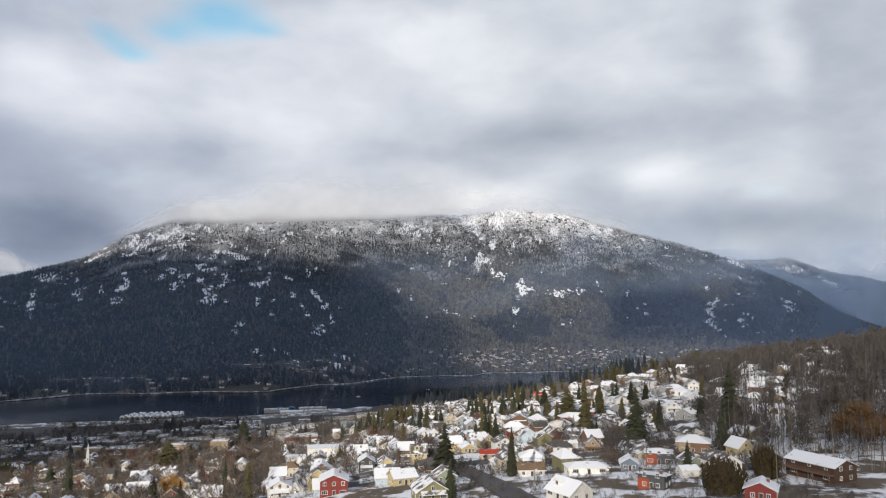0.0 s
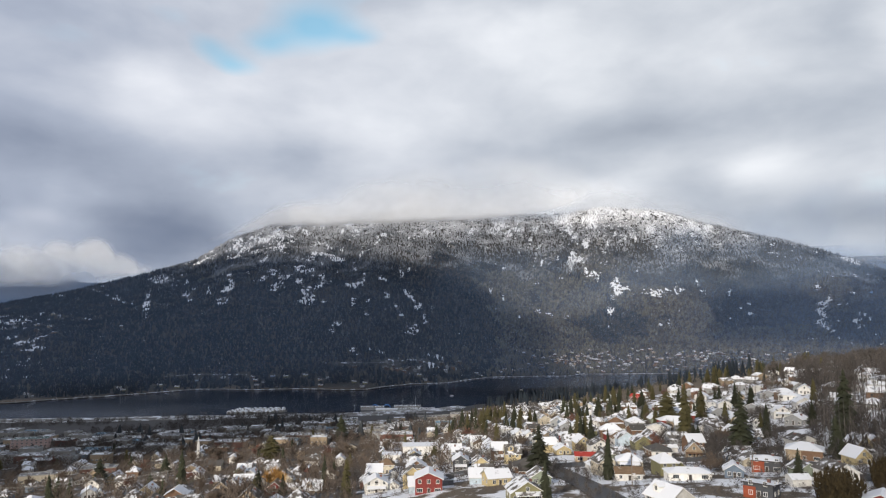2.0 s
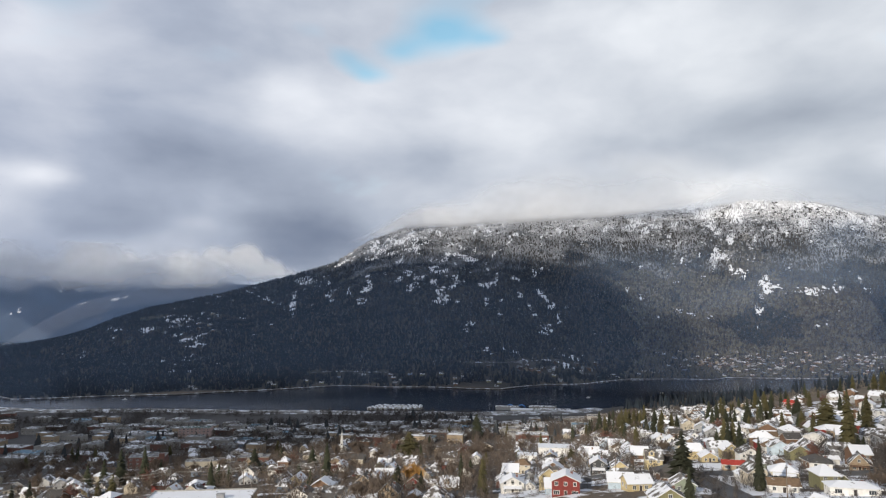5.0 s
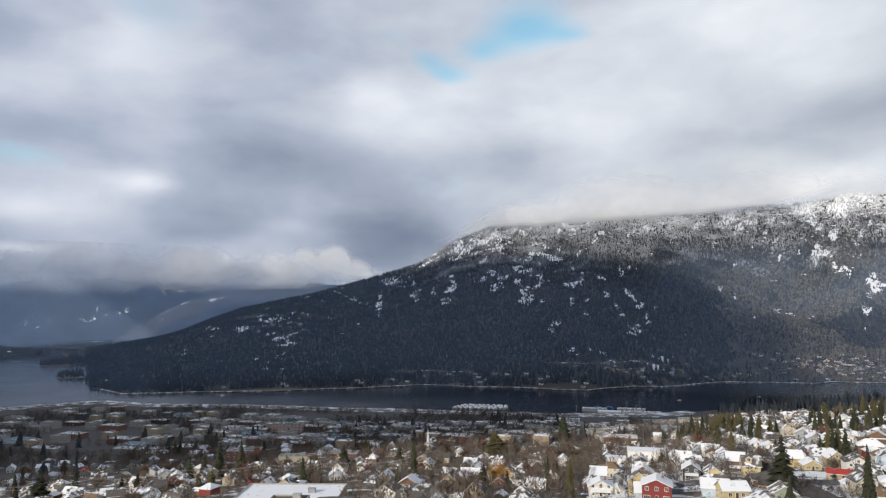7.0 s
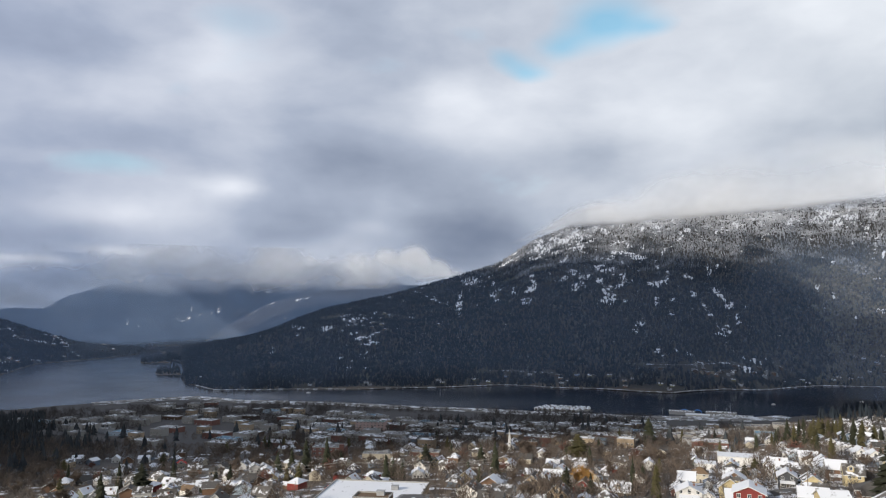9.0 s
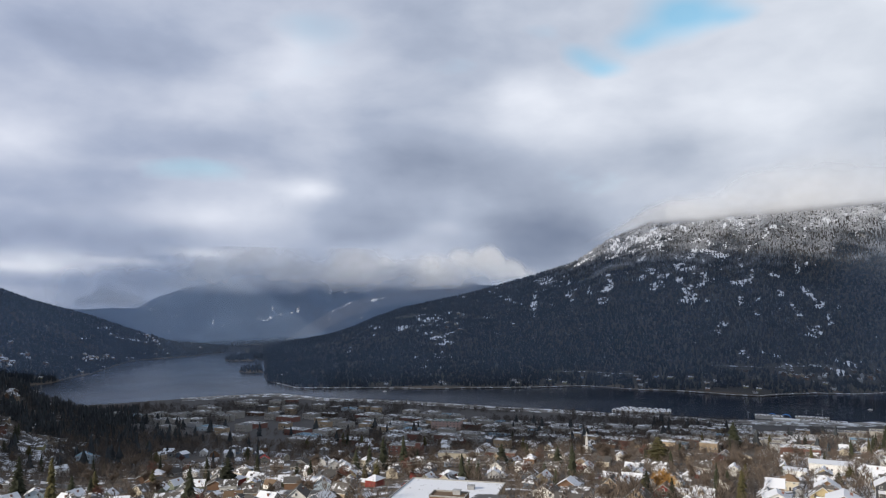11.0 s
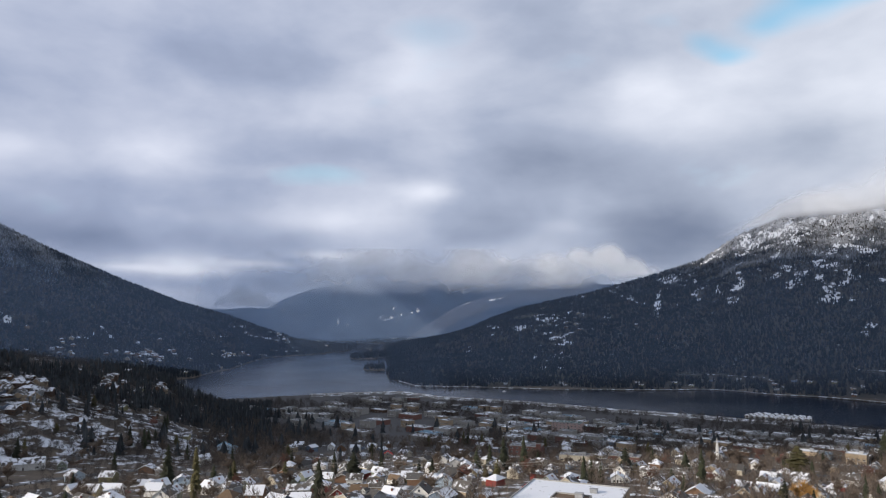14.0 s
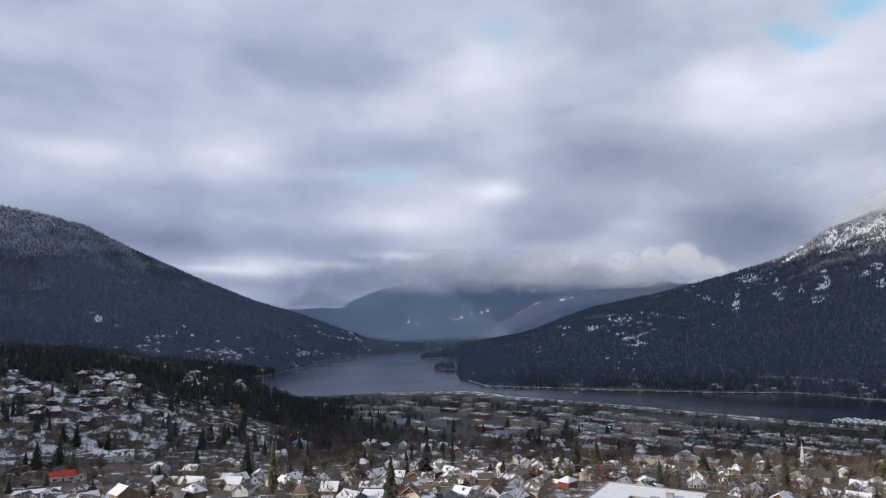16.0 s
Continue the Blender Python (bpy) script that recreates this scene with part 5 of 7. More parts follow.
hero(house("charcoal and orange house with shallow snowy roof", 9.5, 7.9, 4.1, 1.2, "hip", "dark", "snowy", 2, lower="orange", edge=M_DARKTRIM, group=""), 80, 265, -16, 7)
hero(house("brown brick house with a broad snowy hip roof", 12.3, 9.7, 4.3, 2.2, "hip", "brown", "snowy", 1, lower="tan", group=""), 100, 285, -22, 9)
hero(house("red barn with white-edged snowy gable roof", 7.7, 7.9, 3.1, 1.8, "front", "red", "snowy", 1, group=""), 86, 194, -28, 6)
hero(house("white two-storey house with dark hip roof", 7.5, 7.5, 5.2, 2.0, "hip", "white", "bare", 2, porch=True, group=""), 51, 306, -6, 6)
hero(house("tan chalet with a steep gable and small balcony", 6.8, 7.0, 3.3, 3.6, "front", "tan", "half", 1, deck=True, group=""), 67, 321, -8, 6)
hero(house("long white bungalow with snowy low roof", 14.0, 7.0, 2.6, 1.3, "hip", "white", "snowy", 1, group=""), 50, 250, 4, 9)
hero(house("blue cottage with white window and snowy gable", 6.0, 7.0, 2.8, 1.9, "front", "blue", "snowy", 1, group=""), 66, 254, -12, 5)
hero(house("cream house with a snowy hip roof", 9.8, 8.4, 3.4, 2.4, "hip", "cream", "snowy", 1, porch=True, group=""), 36, 290, -4, 7)
hero(house("low shop with a bright red metal roof", 11.0, 7.0, 2.6, 1.2, "side", "tan", "red", 1, group=""), 22, 322, 2, 7)
hero(house("yellow bungalow with snowy gable roof", 7.1, 7.9, 2.6, 2.0, "front", "yellow", "snowy", 1, group=""), 12, 352, 11, 6)
hero(house("white house with pale roof and a front dormer", 10.0, 8.6, 2.5, 3.1, "side", "white", "snowy", 1, dormer=True, group=""), 36, 205, -58, 8)
hero(house("dark grey house with snowy front-facing gable", 7.0, 8.8, 4.8, 2.2, "front", "dark", "snowy", 2, porch=True, group=""), -35, 326, 8, 6)
hero(house("yellow house with a pointed gable", 6.2, 7.9, 3.1, 2.2, "front", "yellow", "mostly", 1, wing=True, group=""), -25, 313, 12, 6)
hero(house("pale yellow house with snowy roof", 8.0, 7.0, 2.9, 2.0, "side", "yellow", "snowy", 1, group=""), -14, 244, 24, 6)
hero(house("olive craftsman house with white-edged snowy gable", 9.6, 8.8, 3.1, 3.0, "front", "olive", "mostly", 1, porch=True, group=""), -4, 216, 14, 7)
hero(house("white house with a snowy cross gable", 9.0, 7.9, 4.1, 2.4, "front", "white", "snowy", 2, wing=True, porch=True, group=""), -64, 280, 16, 8)
hero(house("brick-red house with white gable", 7.0, 7.9, 3.4, 2.6, "front", "brick", "mostly", 1, group=""), -72, 300, 16, 6)
hero(house("cream house with brown hip roof", 7.4, 7.4, 4.6, 2.6, "hip", "cream", "brown", 2, group=""), -78, 366, 12, 6)
hero(house("low cottage with a brown shingled roof", 9.0, 7.0, 2.6, 1.6, "side", "white", "brown", 1, group=""), 31, 254, 2, 6)
hero(house("long white apartment house with striped snowy roof", 24.0, 9.7, 4.5, 3.0, "side", "white", "mostly", 2, group=""), -536, 116, 72, 14)
hero(house("house with a red metal roof", 13.0, 8.8, 3.1, 2.6, "side", "white", "red", 1, wing=True, group=""), -484, 76, 84, 10)
hero(house("low flat-roofed house under thick snow", 21.0, 9.7, 2.9, 0, "flat", "brick", "snowy", 1, group=""), -424, 55, 78, 13)
hero(house("pale blue house with snowy roof", 8.3, 7.9, 4.6, 2.2, "front", "paleblue", "mostly", 2, group=""), -414, 172, 60, 7)
hero(house("yellow house with white-framed windows", 9.5, 7.9, 4.3, 2.4, "front", "yellow", "mostly", 2, porch=True, group=""), -316, 241, 44, 7)
hero(house("white gabled house beside tall conifers", 9.0, 7.9, 4.0, 2.4, "side", "white", "half", 2, group=""), -336, 240, 50, 7)
hero(house("cottage with snowy roof and skylights", 11.0, 7.0, 2.8, 2.0, "side", "white", "mostly", 1, group=""), -314, 190, 52, 8)
hero(house("white gable house with dark slate roof", 8.2, 9.7, 3.4, 3.4, "front", "white", "bare", 1, group=""), -248, 214, 38, 7)
hero(house("small green house with snowy gable", 5.5, 7.0, 3.6, 2.6, "front", "green", "mostly", 1, group=""), -524, 136, 70, 6)
hero(house("white and blue two-storey house with blue roof", 11.6, 7.9, 5.2, 2.8, "front", "paleblue", "blueroof", 2, wing=True, group=""), -591, 282, 60, 9)
hero(house("cream house under a bright red roof", 8.1, 7.0, 3.6, 2.8, "front", "cream", "red", 1, group=""), -484, 380, 50, 7)
hero(house("little white house with snowy gable", 7.0, 7.9, 3.3, 2.2, "front", "white", "snowy", 1, wing=True, group=""), -238, 356, 32, 6)

# houses on the slope: bearing, angle down to the doorstep, walls, roof, width, depth, height, rise, kind, storeys
SLOPE_HOUSES = [(23.4, -4.95, 'white', 'snowy', 9, 8, 4.6, 1.8, 'hip', 2),
                (24.1, -5.5, 'white', 'snowy', 12, 8, 3.4, 1.6, 'side', 1),
                (25.6, -4.63, 'brick', 'mostly', 9, 7, 3.6, 2.2, 'front', 1),
                (25.3, -5.53, 'dark', 'snowy', 11, 8, 3.4, 2.2, 'side', 2),
                (23.2, -5.62, 'white', 'snowy', 9, 7, 3, 1.6, 'hip', 1),
                (25.7, -6.31, 'white', 'snowy', 12, 8, 3, 1.6, 'side', 1),
                (23.7, -6.74, 'grey', 'snowy', 9, 8, 3.2, 1.8, 'hip', 1),
                (25.3, -7.5, 'white', 'snowy', 14, 8, 3, 1.4, 'side', 1),
                (26.8, -3.7, 'white', 'snowy', 9, 7, 3.4, 2.8, 'front', 1),
                (27.7, -4.23, 'tan', 'snowy', 9, 7, 3, 1.8, 'hip', 1),
                (18.5, -6.47, 'white', 'snowy', 12, 8, 3, 1.6, 'hip', 1),
                (19.5, -6.02, 'white', 'snowy', 8, 8, 3.6, 2.8, 'front', 1),
                (17.9, -7.76, 'white', 'snowy', 9, 8, 3.4, 2.6, 'front', 2),
                (18.9, -8.21, 'grey', 'snowy', 9, 7, 3.2, 2.2, 'front', 1),
                (13.5, -7.41, 'white', 'mostly', 14, 8, 5.2, 1.0, 'hip', 2),
                (7.8, -6.98, 'brick', 'red', 12, 8, 4, 2, 'side', 1)]
for k, (b, e, colour, cover, w, d, h, rise, kind, storeys) in enumerate(SLOPE_HOUSES):
    x, y, _ = at_height(b, e, 240.0)
    label = f"{colour} house on the wooded slope, {'snow-covered' if cover == 'snowy' else 'partly snowed red' if cover == 'red' else 'mostly snowy'} {kind} roof"
    hero(house(label, w, d, h, rise, kind, colour, cover, storeys, group="houses on the slope", dormer=kind == "side", porch=k % 3 == 0), x, y, -b + rnd.uniform(-30, 30), 8)

# the rest of the houses: models in many colours, then one to each lot
KINDS = ["front", "side", "hip", "front", "side"]
COLOURS = ["white", "cream", "grey", "white", "tan", "blue", "yellow", "brown", "green", "white", "paleblue", "grey", "olive", "red"]
COVERS = ["snowy", "mostly", "snowy", "mostly", "half", "snowy", "mostly", "bare", "snowy", "half", "mostly", "brown", "snowy", "half"]
WORDS = {"snowy": "snow-covered roof", "mostly": "mostly snowy roof", "half": "patchy half-snowed roof", "bare": "dark bare roof", "brown": "brown shingled roof", "green": "green metal roof"}
NAMES = {"front": "front gable", "side": "side gable", "hip": "hip roof"}
models, far_models = [], []
for i in range(24):
    c, k, cover = COLOURS[i % 14], KINDS[i % 5], COVERS[(i * 3 + i // 14) % 14]
    st = 2 if i % 3 == 0 else 1
    label = f"{c} {'two-storey' if st == 2 else 'single-storey'} timber house, {NAMES[k]}, {WORDS[cover]}"
    models.append(house(label, rnd.uniform(6.2, 8.8), rnd.uniform(7, 9.5), 2.35 * st + rnd.uniform(0.3, 0.7), rnd.uniform(2.0, 3.2), k, c, cover, st,
                        porch=i % 4 == 1, detail=1, wing=i % 5 == 2, dormer=(k == "side" and i % 2 == 0)))
for i in range(16):
    c, k, cover = COLOURS[(i * 5) % 14], KINDS[(i * 2) % 5], COVERS[(i * 3) % 14]
    far_models.append(house(f"{c} house among leafless trees, {NAMES[k]}, {WORDS[cover]}", rnd.uniform(6.2, 8.8), rnd.uniform(7, 9.5), rnd.uniform(2.6, 5), rnd.uniform(2, 3.2), k, c, cover,
                            0, detail=1, chimney=i % 2 == 0))
garages = []
for i, (c, cover) in enumerate((("white", "snowy"), ("brown", "snowy"), ("grey", "mostly"))):
    g = thing("garage", f"{c} garage behind a house, {WORDS[cover]}", "garage", "garages")
    part("wall", body_shape("front", 4.2, 6, 2.5, 1.2).mesh("wall", WALLS[c]), g)
    part("roof", roof_shape("front", 4.2, 6, 2.5, 1.2, 0.35, 0.15).mesh("roof", ROOFS[cover], M_TRIM), g)
    part("garage_door", Shape().box(-1.5, 1.5, -3.07, -3.0, 0, 2.1).mesh("garage_door", M_TRIM), g)
    garages.append(g)

used = {}


def settle(pool, x, y, turn, sink=0.1):
    """The next model of a pool at a place: the model itself at first, then copies."""
    ob = pool[rnd.randrange(len(pool))]
    m = pose(x, y, ground_at(x, y) - sink, 0, 0, turn)
    if used.get(ob.name):
        return copy_thing(ob, m)
    used[ob.name] = True
    ob.matrix_basis = m
    return ob


def in_the_way(x, y):
    """True where a house would stand close before one of the houses that stand out."""
    r, b = math.hypot(x, y), math.degrees(math.atan2(x, y))
    if r < (240 if b > -15 else 262 if b > -30 else 295):
        return True
    return any(abs(b - hb) * r / 57 < c * 0.62 + 4 and hr - (34 if c < 20 else 70 if c < 40 else 150) < r < hr for hb, hr, c in HEROES)


def hides(b, r, deep=60.0):
    """For arrays: True where a tree would hide one of the houses that stand out."""
    out = np.zeros(len(b), bool)
    for hb, hr, c in HEROES:
        out |= (np.abs(b - hb) * r / 57 < c * 0.5 + 1.5) & (r > hr - (150 if c > 40 else deep)) & (r < hr + 2)
    return out


lots, far_lots, near_count = [], [], 0
for u in STREETS:
    for side in (-1, 1):
        v = -110.0
        while v < 1000:
            v += rnd.uniform(10.0, 13.5)
            for off in (13.5, 31.0):
                x, y = uv(u + side * (off + rnd.uniform(-1.5, 2.5)), v + rnd.uniform(-2, 2))
                lots.append((x, y, side, min(abs(v - c) for c in CROSS)))
for x, y, side, gap in sorted(lots, key=lambda q: q[0] ** 2 + q[1] ** 2):
    r, b = math.hypot(x, y), math.degrees(math.atan2(x, y))
    if in_the_way(x, y) or not in_town(x, y) or gap < 9:
        continue
    chance = 0.92 if b > -13 and r < 480 else 0.6 if r < 430 else 0.42 if r < 560 else 0.28 if b < -6 else 0.5
    if -40 < b < -10 and r > 380:
        chance *= 0.55
    if b < -60 and r > 440:
        chance *= 0.3
    if rnd.random() > chance or not free(x, y, 4.9):
        continue
    turn = 11 + rnd.choice([0, 0, 90 * side, 90 * side, 0]) + rnd.uniform(-4, 4) + (35 if b < -45 and rnd.random() < 0.5 else 0)
    take(x, y, 4.9)
    near_count += 1
    if near_count > 235:
        far_lots.append((x, y, turn))
        continue
    settle(models if r < 345 else far_models, x, y, turn)
    gx, gy = x + 9 * side * math.cos(GRID) - 5 * math.sin(GRID), y + 9 * side * math.sin(GRID) + 5 * math.cos(GRID)
    if r < 430 and rnd.random() < 0.45 and free(gx, gy, 2.8):
        settle(garages, gx, gy, 11 + rnd.choice([0, 90, 180]))
        take(gx, gy, 2.8)

# parked cars along the streets, and board fences between yards
cars_left = 64
for u in STREETS:
    for side in (-1, 1):
        for v in range(-100, 640, 11):
            x, y = uv(u + side * 5.6, v + rnd.uniform(-3, 3))
            if cars_left and in_town(x, y) and math.hypot(x, y) < 430 and rnd.random() < 0.33 and free(x, y, 2.2):
                settle(CARS, x, y, 101 + rnd.choice([0, 180]), -0.12)
                take(x, y, 2.2)
                cars_left -= 1
fences = []
for i, (c, words) in enumerate((("brown", "weathered brown board fence in a yard"), ("grey", "grey board fence in a yard"))):
    f = thing("fence", words, "fence", "yard fences")
    plank = Shape().box(-0.075, 0.075, -0.012, 0.012, -0.3, 1.5).mesh("board", WALLS[c])
    for k in range(14):
        part("board", plank, f, at=pose(-6 + k * 0.92, 0, 0.02 * (k % 3)))
    part("rail", Shape().box(-6.2, 6.2, 0.012, 0.07, 0.3, 0.4).box(-6.2, 6.2, 0.012, 0.07, 1.15, 1.25).mesh("rail", WALLS[c]), f)
    fences.append(f)
made = 0
for x, y, side, gap in lots:
    fx, fy = x + 9.5 * side * math.cos(GRID), y + 9.5 * side * math.sin(GRID)
    if made < 22 and in_town(x, y) and math.hypot(x, y) < 330 and rnd.random() < 0.4 and free(fx, fy, 1.5):
        settle(fences, fx, fy, 101 if rnd.random() < 0.6 else 11, 0.0)
        made += 1


def joined_houses(name, label, places, walls, roofs, seed, w=(6.2, 9), deep=3.0):
    """The houses too many to count singly: each with walls, roof and a few dark panes, in one mesh."""
    g = random.Random(seed)
    s = Shape()
    nw = len(walls)
    for x, y, turn in places:
        m = pose(x, y, ground_at(x, y) - 0.1, 0, 0, turn)
        hw, hd, h, rise, kind = g.uniform(*w), g.uniform(7, 9.5), g.uniform(2.7, 5), g.uniform(1.9, 3.1), g.choice(["front", "side", "hip"])
        body, cover = body_shape(kind, hw, hd, h, rise, deep), roof_shape(kind, hw, hd, h, rise)
        s.add([m @ Vector(p) for p in body.v], body.f, g.randrange(nw))
        k = len(s.m)
        slot = nw + g.randrange(len(roofs))
        s.add([m @ Vector(p) for p in cover.v], cover.f, slot)
        s.m[k:] = [slot if q == 0 else nw + len(roofs) for q in cover.m]
        for wx in (-0.27, 0.27):
            wide_at, z0 = wx * hw, 1.0
            s.add([m @ Vector(p) for p in ((wide_at - 0.5, -hd / 2 - 0.03, z0), (wide_at + 0.5, -hd / 2 - 0.03, z0), (wide_at + 0.5, -hd / 2 - 0.03, z0 + 1.2), (wide_at - 0.5, -hd / 2 - 0.03, z0 + 1.2))], [(0, 1, 2, 3)], nw + len(roofs) + 1)
    ob = new(name, s.mesh(name, *[WALLS[c] for c in walls], *[ROOFS[c] for c in roofs], M_TRIM, M_GLASS))
    return tagged(ob, label, "houses", kind="stuff")


joined_houses("town_houses", "many small timber houses with snowy roofs farther down the town", far_lots, ["white", "cream", "grey", "tan", "blue", "white", "brown"], ["snowy", "mostly", "half", "mostly", "bare"], 3)
hill = []
for i in range(170):
    b, r = rnd.uniform(-2, 29), rnd.uniform(400, 800)
    x, y = (float(q) for q in polar(b, r))
    if free(x, y, 5):
        hill.append((x, y, rnd.uniform(-40, 20)))
        take(x, y, 8)
joined_houses("hillside_houses", "snow-roofed houses among trees on the wooded slope", hill, ["white", "brown", "grey", "tan"], ["snowy", "snowy", "mostly"], 4, (8, 12))
# ---------- downtown and the lake shore ----------
BLOCK_SPECS = [(16, 12, 7, "grey", "flat"), (22, 16, 9, "stone", "flat"), (14, 14, 6, "dark", "mostly"), (30, 18, 7, "brick", "mostly"), (18, 13, 9, "stone", "flat"),
               (26, 14, 5, "timber", "snowy"), (20, 20, 8, "stone", "mostly"), (34, 16, 6, "stone", "mostly"), (15, 11, 9, "tan", "snowy"), (28, 20, 5, "paleblue", "blueroof")]


def block(label, w, d, h, wall, roof, deep=3.0, rows=None, cols=None, group="downtown buildings", stair=None):
    """A flat-roofed downtown building with parapet, roof hut and rows of windows on its uphill face."""
    base = thing("commercial_building", label, "building", group)
    part("wall", Shape().box(-w / 2, w / 2, -d / 2, d / 2, -deep, h).mesh("wall", WALLS[wall]), base)
    part("roof", Shape().add([(-w / 2 + 0.3, -d / 2 + 0.3, h + 0.05), (w / 2 - 0.3, -d / 2 + 0.3, h + 0.05), (w / 2 - 0.3, d / 2 - 0.3, h + 0.05), (-w / 2 + 0.3, d / 2 - 0.3, h + 0.05)], [(0, 1, 2, 3)]).mesh("roof", ROOFS[roof]), base)
    s = Shape()
    for x0, x1, y0, y1 in ((-w / 2 - 0.1, w / 2 + 0.1, -d / 2 - 0.1, -d / 2 + 0.3), (-w / 2 - 0.1, w / 2 + 0.1, d / 2 - 0.3, d / 2 + 0.1),
                           (-w / 2 - 0.1, -w / 2 + 0.3, -d / 2 + 0.3, d / 2 - 0.3), (w / 2 - 0.3, w / 2 + 0.1, -d / 2 + 0.3, d / 2 - 0.3)):
        s.box(x0, x1, y0, y1, h, h + 0.6)
    part("parapet", s.mesh("parapet", M_CONCRETE), base)
    part("roof_hut", Shape().box(-1.6, 1.6, -1.2, 1.2, 0, 1.7).box(-1.75, 1.75, -1.35, 1.35, 1.7, 1.9).mesh("roof_hut", WALLS["grey"]), base, at=pose(w * 0.2, d * 0.15, h + 0.05))
    rows = rows or max(1, int(h / 3.2))
    cols = cols or 4
    for i in range(rows):
        for j in range(cols):
            part("window", WIDE_WINDOW, base, at=pose((j + 0.5) / cols * w - w / 2, -d / 2 - 0.005, 1.8 + 3.1 * i))
    if stair:
        part("stair_tower", Shape().box(-2, 2, -2, 2, -deep, h + 3).mesh("stair_tower", WALLS[stair]), base, at=pose(w / 2 - 2, -d / 2 - 1.0, 0))
    return base


def hero_block(ob, x, y, turn, clear):
    put(ob, x, y, turn, 0.3)
    take(x, y, clear)


hero_block(block("red-brick three-storey apartment building with grey roof and stair tower", 28, 16, 9.5, "brick", "flat", rows=3, cols=6, group="", stair="brick"), -412, 478, 30, 18)
hero_block(block("pale pink four-storey building with green roof trim", 38, 18, 12, "pink", "green", rows=4, cols=8, group=""), -566, 738, 22, 22)
hero_block(block("long cream hall with snowy roof and small white cupola", 27, 11, 5.5, "cream", "flat", rows=1, cols=6, group=""), -352, 470, 28, 16)
hero_block(block("low red-brick block beside the hall", 25, 12, 4.5, "brick", "flat", rows=1, cols=6, group=""), -330, 505, 24, 15)
hero_block(block("wide flat school building under unbroken snow", 46, 40, 2.4, "tan", "snowy", rows=1, cols=8, group=""), -200, 262, 24, 22)
hero_block(block("low brown-roofed wing beside the school hall", 15, 9, 3.2, "brown", "brown", rows=1, cols=3, group=""), -180, 236, 24, 6)
hero_block(block("long cold store with a pale roof by the shore", 52, 14, 5, "white", "snowy", rows=1, cols=4, group=""), -285, 1010, 14, 28)
hero_block(block("wide shed with a dull red front", 26, 12, 5, "brick", "mostly", rows=1, cols=3, group=""), -1010, 850, 35, 15)

# a chapel with a slim white spire
chapel = thing("chapel", "white wooden chapel with a slim pointed spire", "church")
part("wall", body_shape("front", 8, 13, 4, 3.2).mesh("wall", WALLS["stone"]), chapel)
part("roof", roof_shape("front", 8, 13, 4, 3.2).mesh("roof", ROOFS["mostly"], M_TRIM), chapel)
part("tower", Shape().box(-1.1, 1.1, -1.1, 1.1, -2, 10).mesh("tower", WALLS["white"]), chapel, at=pose(0, -7, 0))
part("spire", Shape().add([(-1.2, -1.2, 10), (1.2, -1.2, 10), (1.2, 1.2, 10), (-1.2, 1.2, 10), (0, 0, 20)], [(0, 1, 4), (1, 2, 4), (2, 3, 4), (3, 0, 4)]).mesh("spire", WALLS["white"]), chapel, at=pose(0, -7, 0))
part("window", WINDOW, chapel, at=pose(0, -8.12, 7.0))
put(chapel, -290, 585, 20)
take(-290, 585, 10)

blocks = []
for i, (w, d, h, wall, roof) in enumerate(BLOCK_SPECS):
    blocks.append(block(f"flat-roofed {wall} downtown building with snow-dusted roof", w, d, h, wall, roof, cols=4, rows=1 if h < 8 else 2))
placed = 0
for row in range(16):
    v = 630 + row * 38
    u = -900.0
    while u < 60:
        u += rnd.uniform(20, 38)
        x, y = uv(u, v + rnd.uniform(-6, 6))
        r, b = math.hypot(x, y), math.degrees(math.atan2(x, y))
        if not (-66 < b < -6 and 640 < r < float(NEAR_SHORE(b)) - 48) or rnd.random() < (0.12 if b > -45 else 0.5) + (0.35 if r < 720 else 0) or not free(x, y, 9) or in_the_way(x, y):
            continue
        if placed < 190:
            settle(blocks, x, y, 11 + rnd.uniform(-2, 2), 0.3)
            take(x, y, 9)
            placed += 1

# the railway embankment along the shore
bs = np.linspace(-58, -6, 90)
for k, (back, width, material, label) in enumerate(((16, 22, M_BALLAST, "pale snow-dusted railway embankment along the lake shore"), (34, 9, M_BALLAST, "pale gravel siding behind the embankment"))):
    line = [tuple(float(q) for q in polar(b, float(NEAR_SHORE(b)) - back - 6)) for b in bs]
    ribbon("railway_bank", line, width, material, label, 2.2 if k == 0 else 1.0)

# a pale shore road along the far bank
bank = []
for b in np.linspace(-51, 19, 150):
    r = np.linspace(1450, 2300, 851)
    x, y = polar(b, r)
    k = int(np.argmax((land(x, y) > 1.0) & (r > NEAR_SHORE(b) + 40)))
    bank.append((float(x[k]), float(y[k])))
ribbon("shore_road", bank, 5, M_BALLAST, "pale snow-dusted shore along the far bank", 0.3)

# floating boathouses in rows, with their docks
boathouses = []
for i in range(3):
    bh = thing("boathouse", "white-roofed floating boathouse on the lake", "boathouse", "floating boathouses")
    part("wall", body_shape("front", 6, 9, 2.8, 1.5, 0.4).mesh("wall", WALLS[("white", "grey", "stone")[i]]), bh)
    part("roof", roof_shape("front", 6, 9, 2.8, 1.5, 0.3, 0.15).mesh("roof", ROOFS["snowy"], M_TRIM), bh)
    part("boat_door", Shape().box(-2, 2, -4.56, -4.5, 0.1, 2.4).mesh("boat_door", M_DARKTRIM), bh)
    boathouses.append(bh)
cb = -22.2
cx, cy = (float(q) for q in polar(cb, 1236))
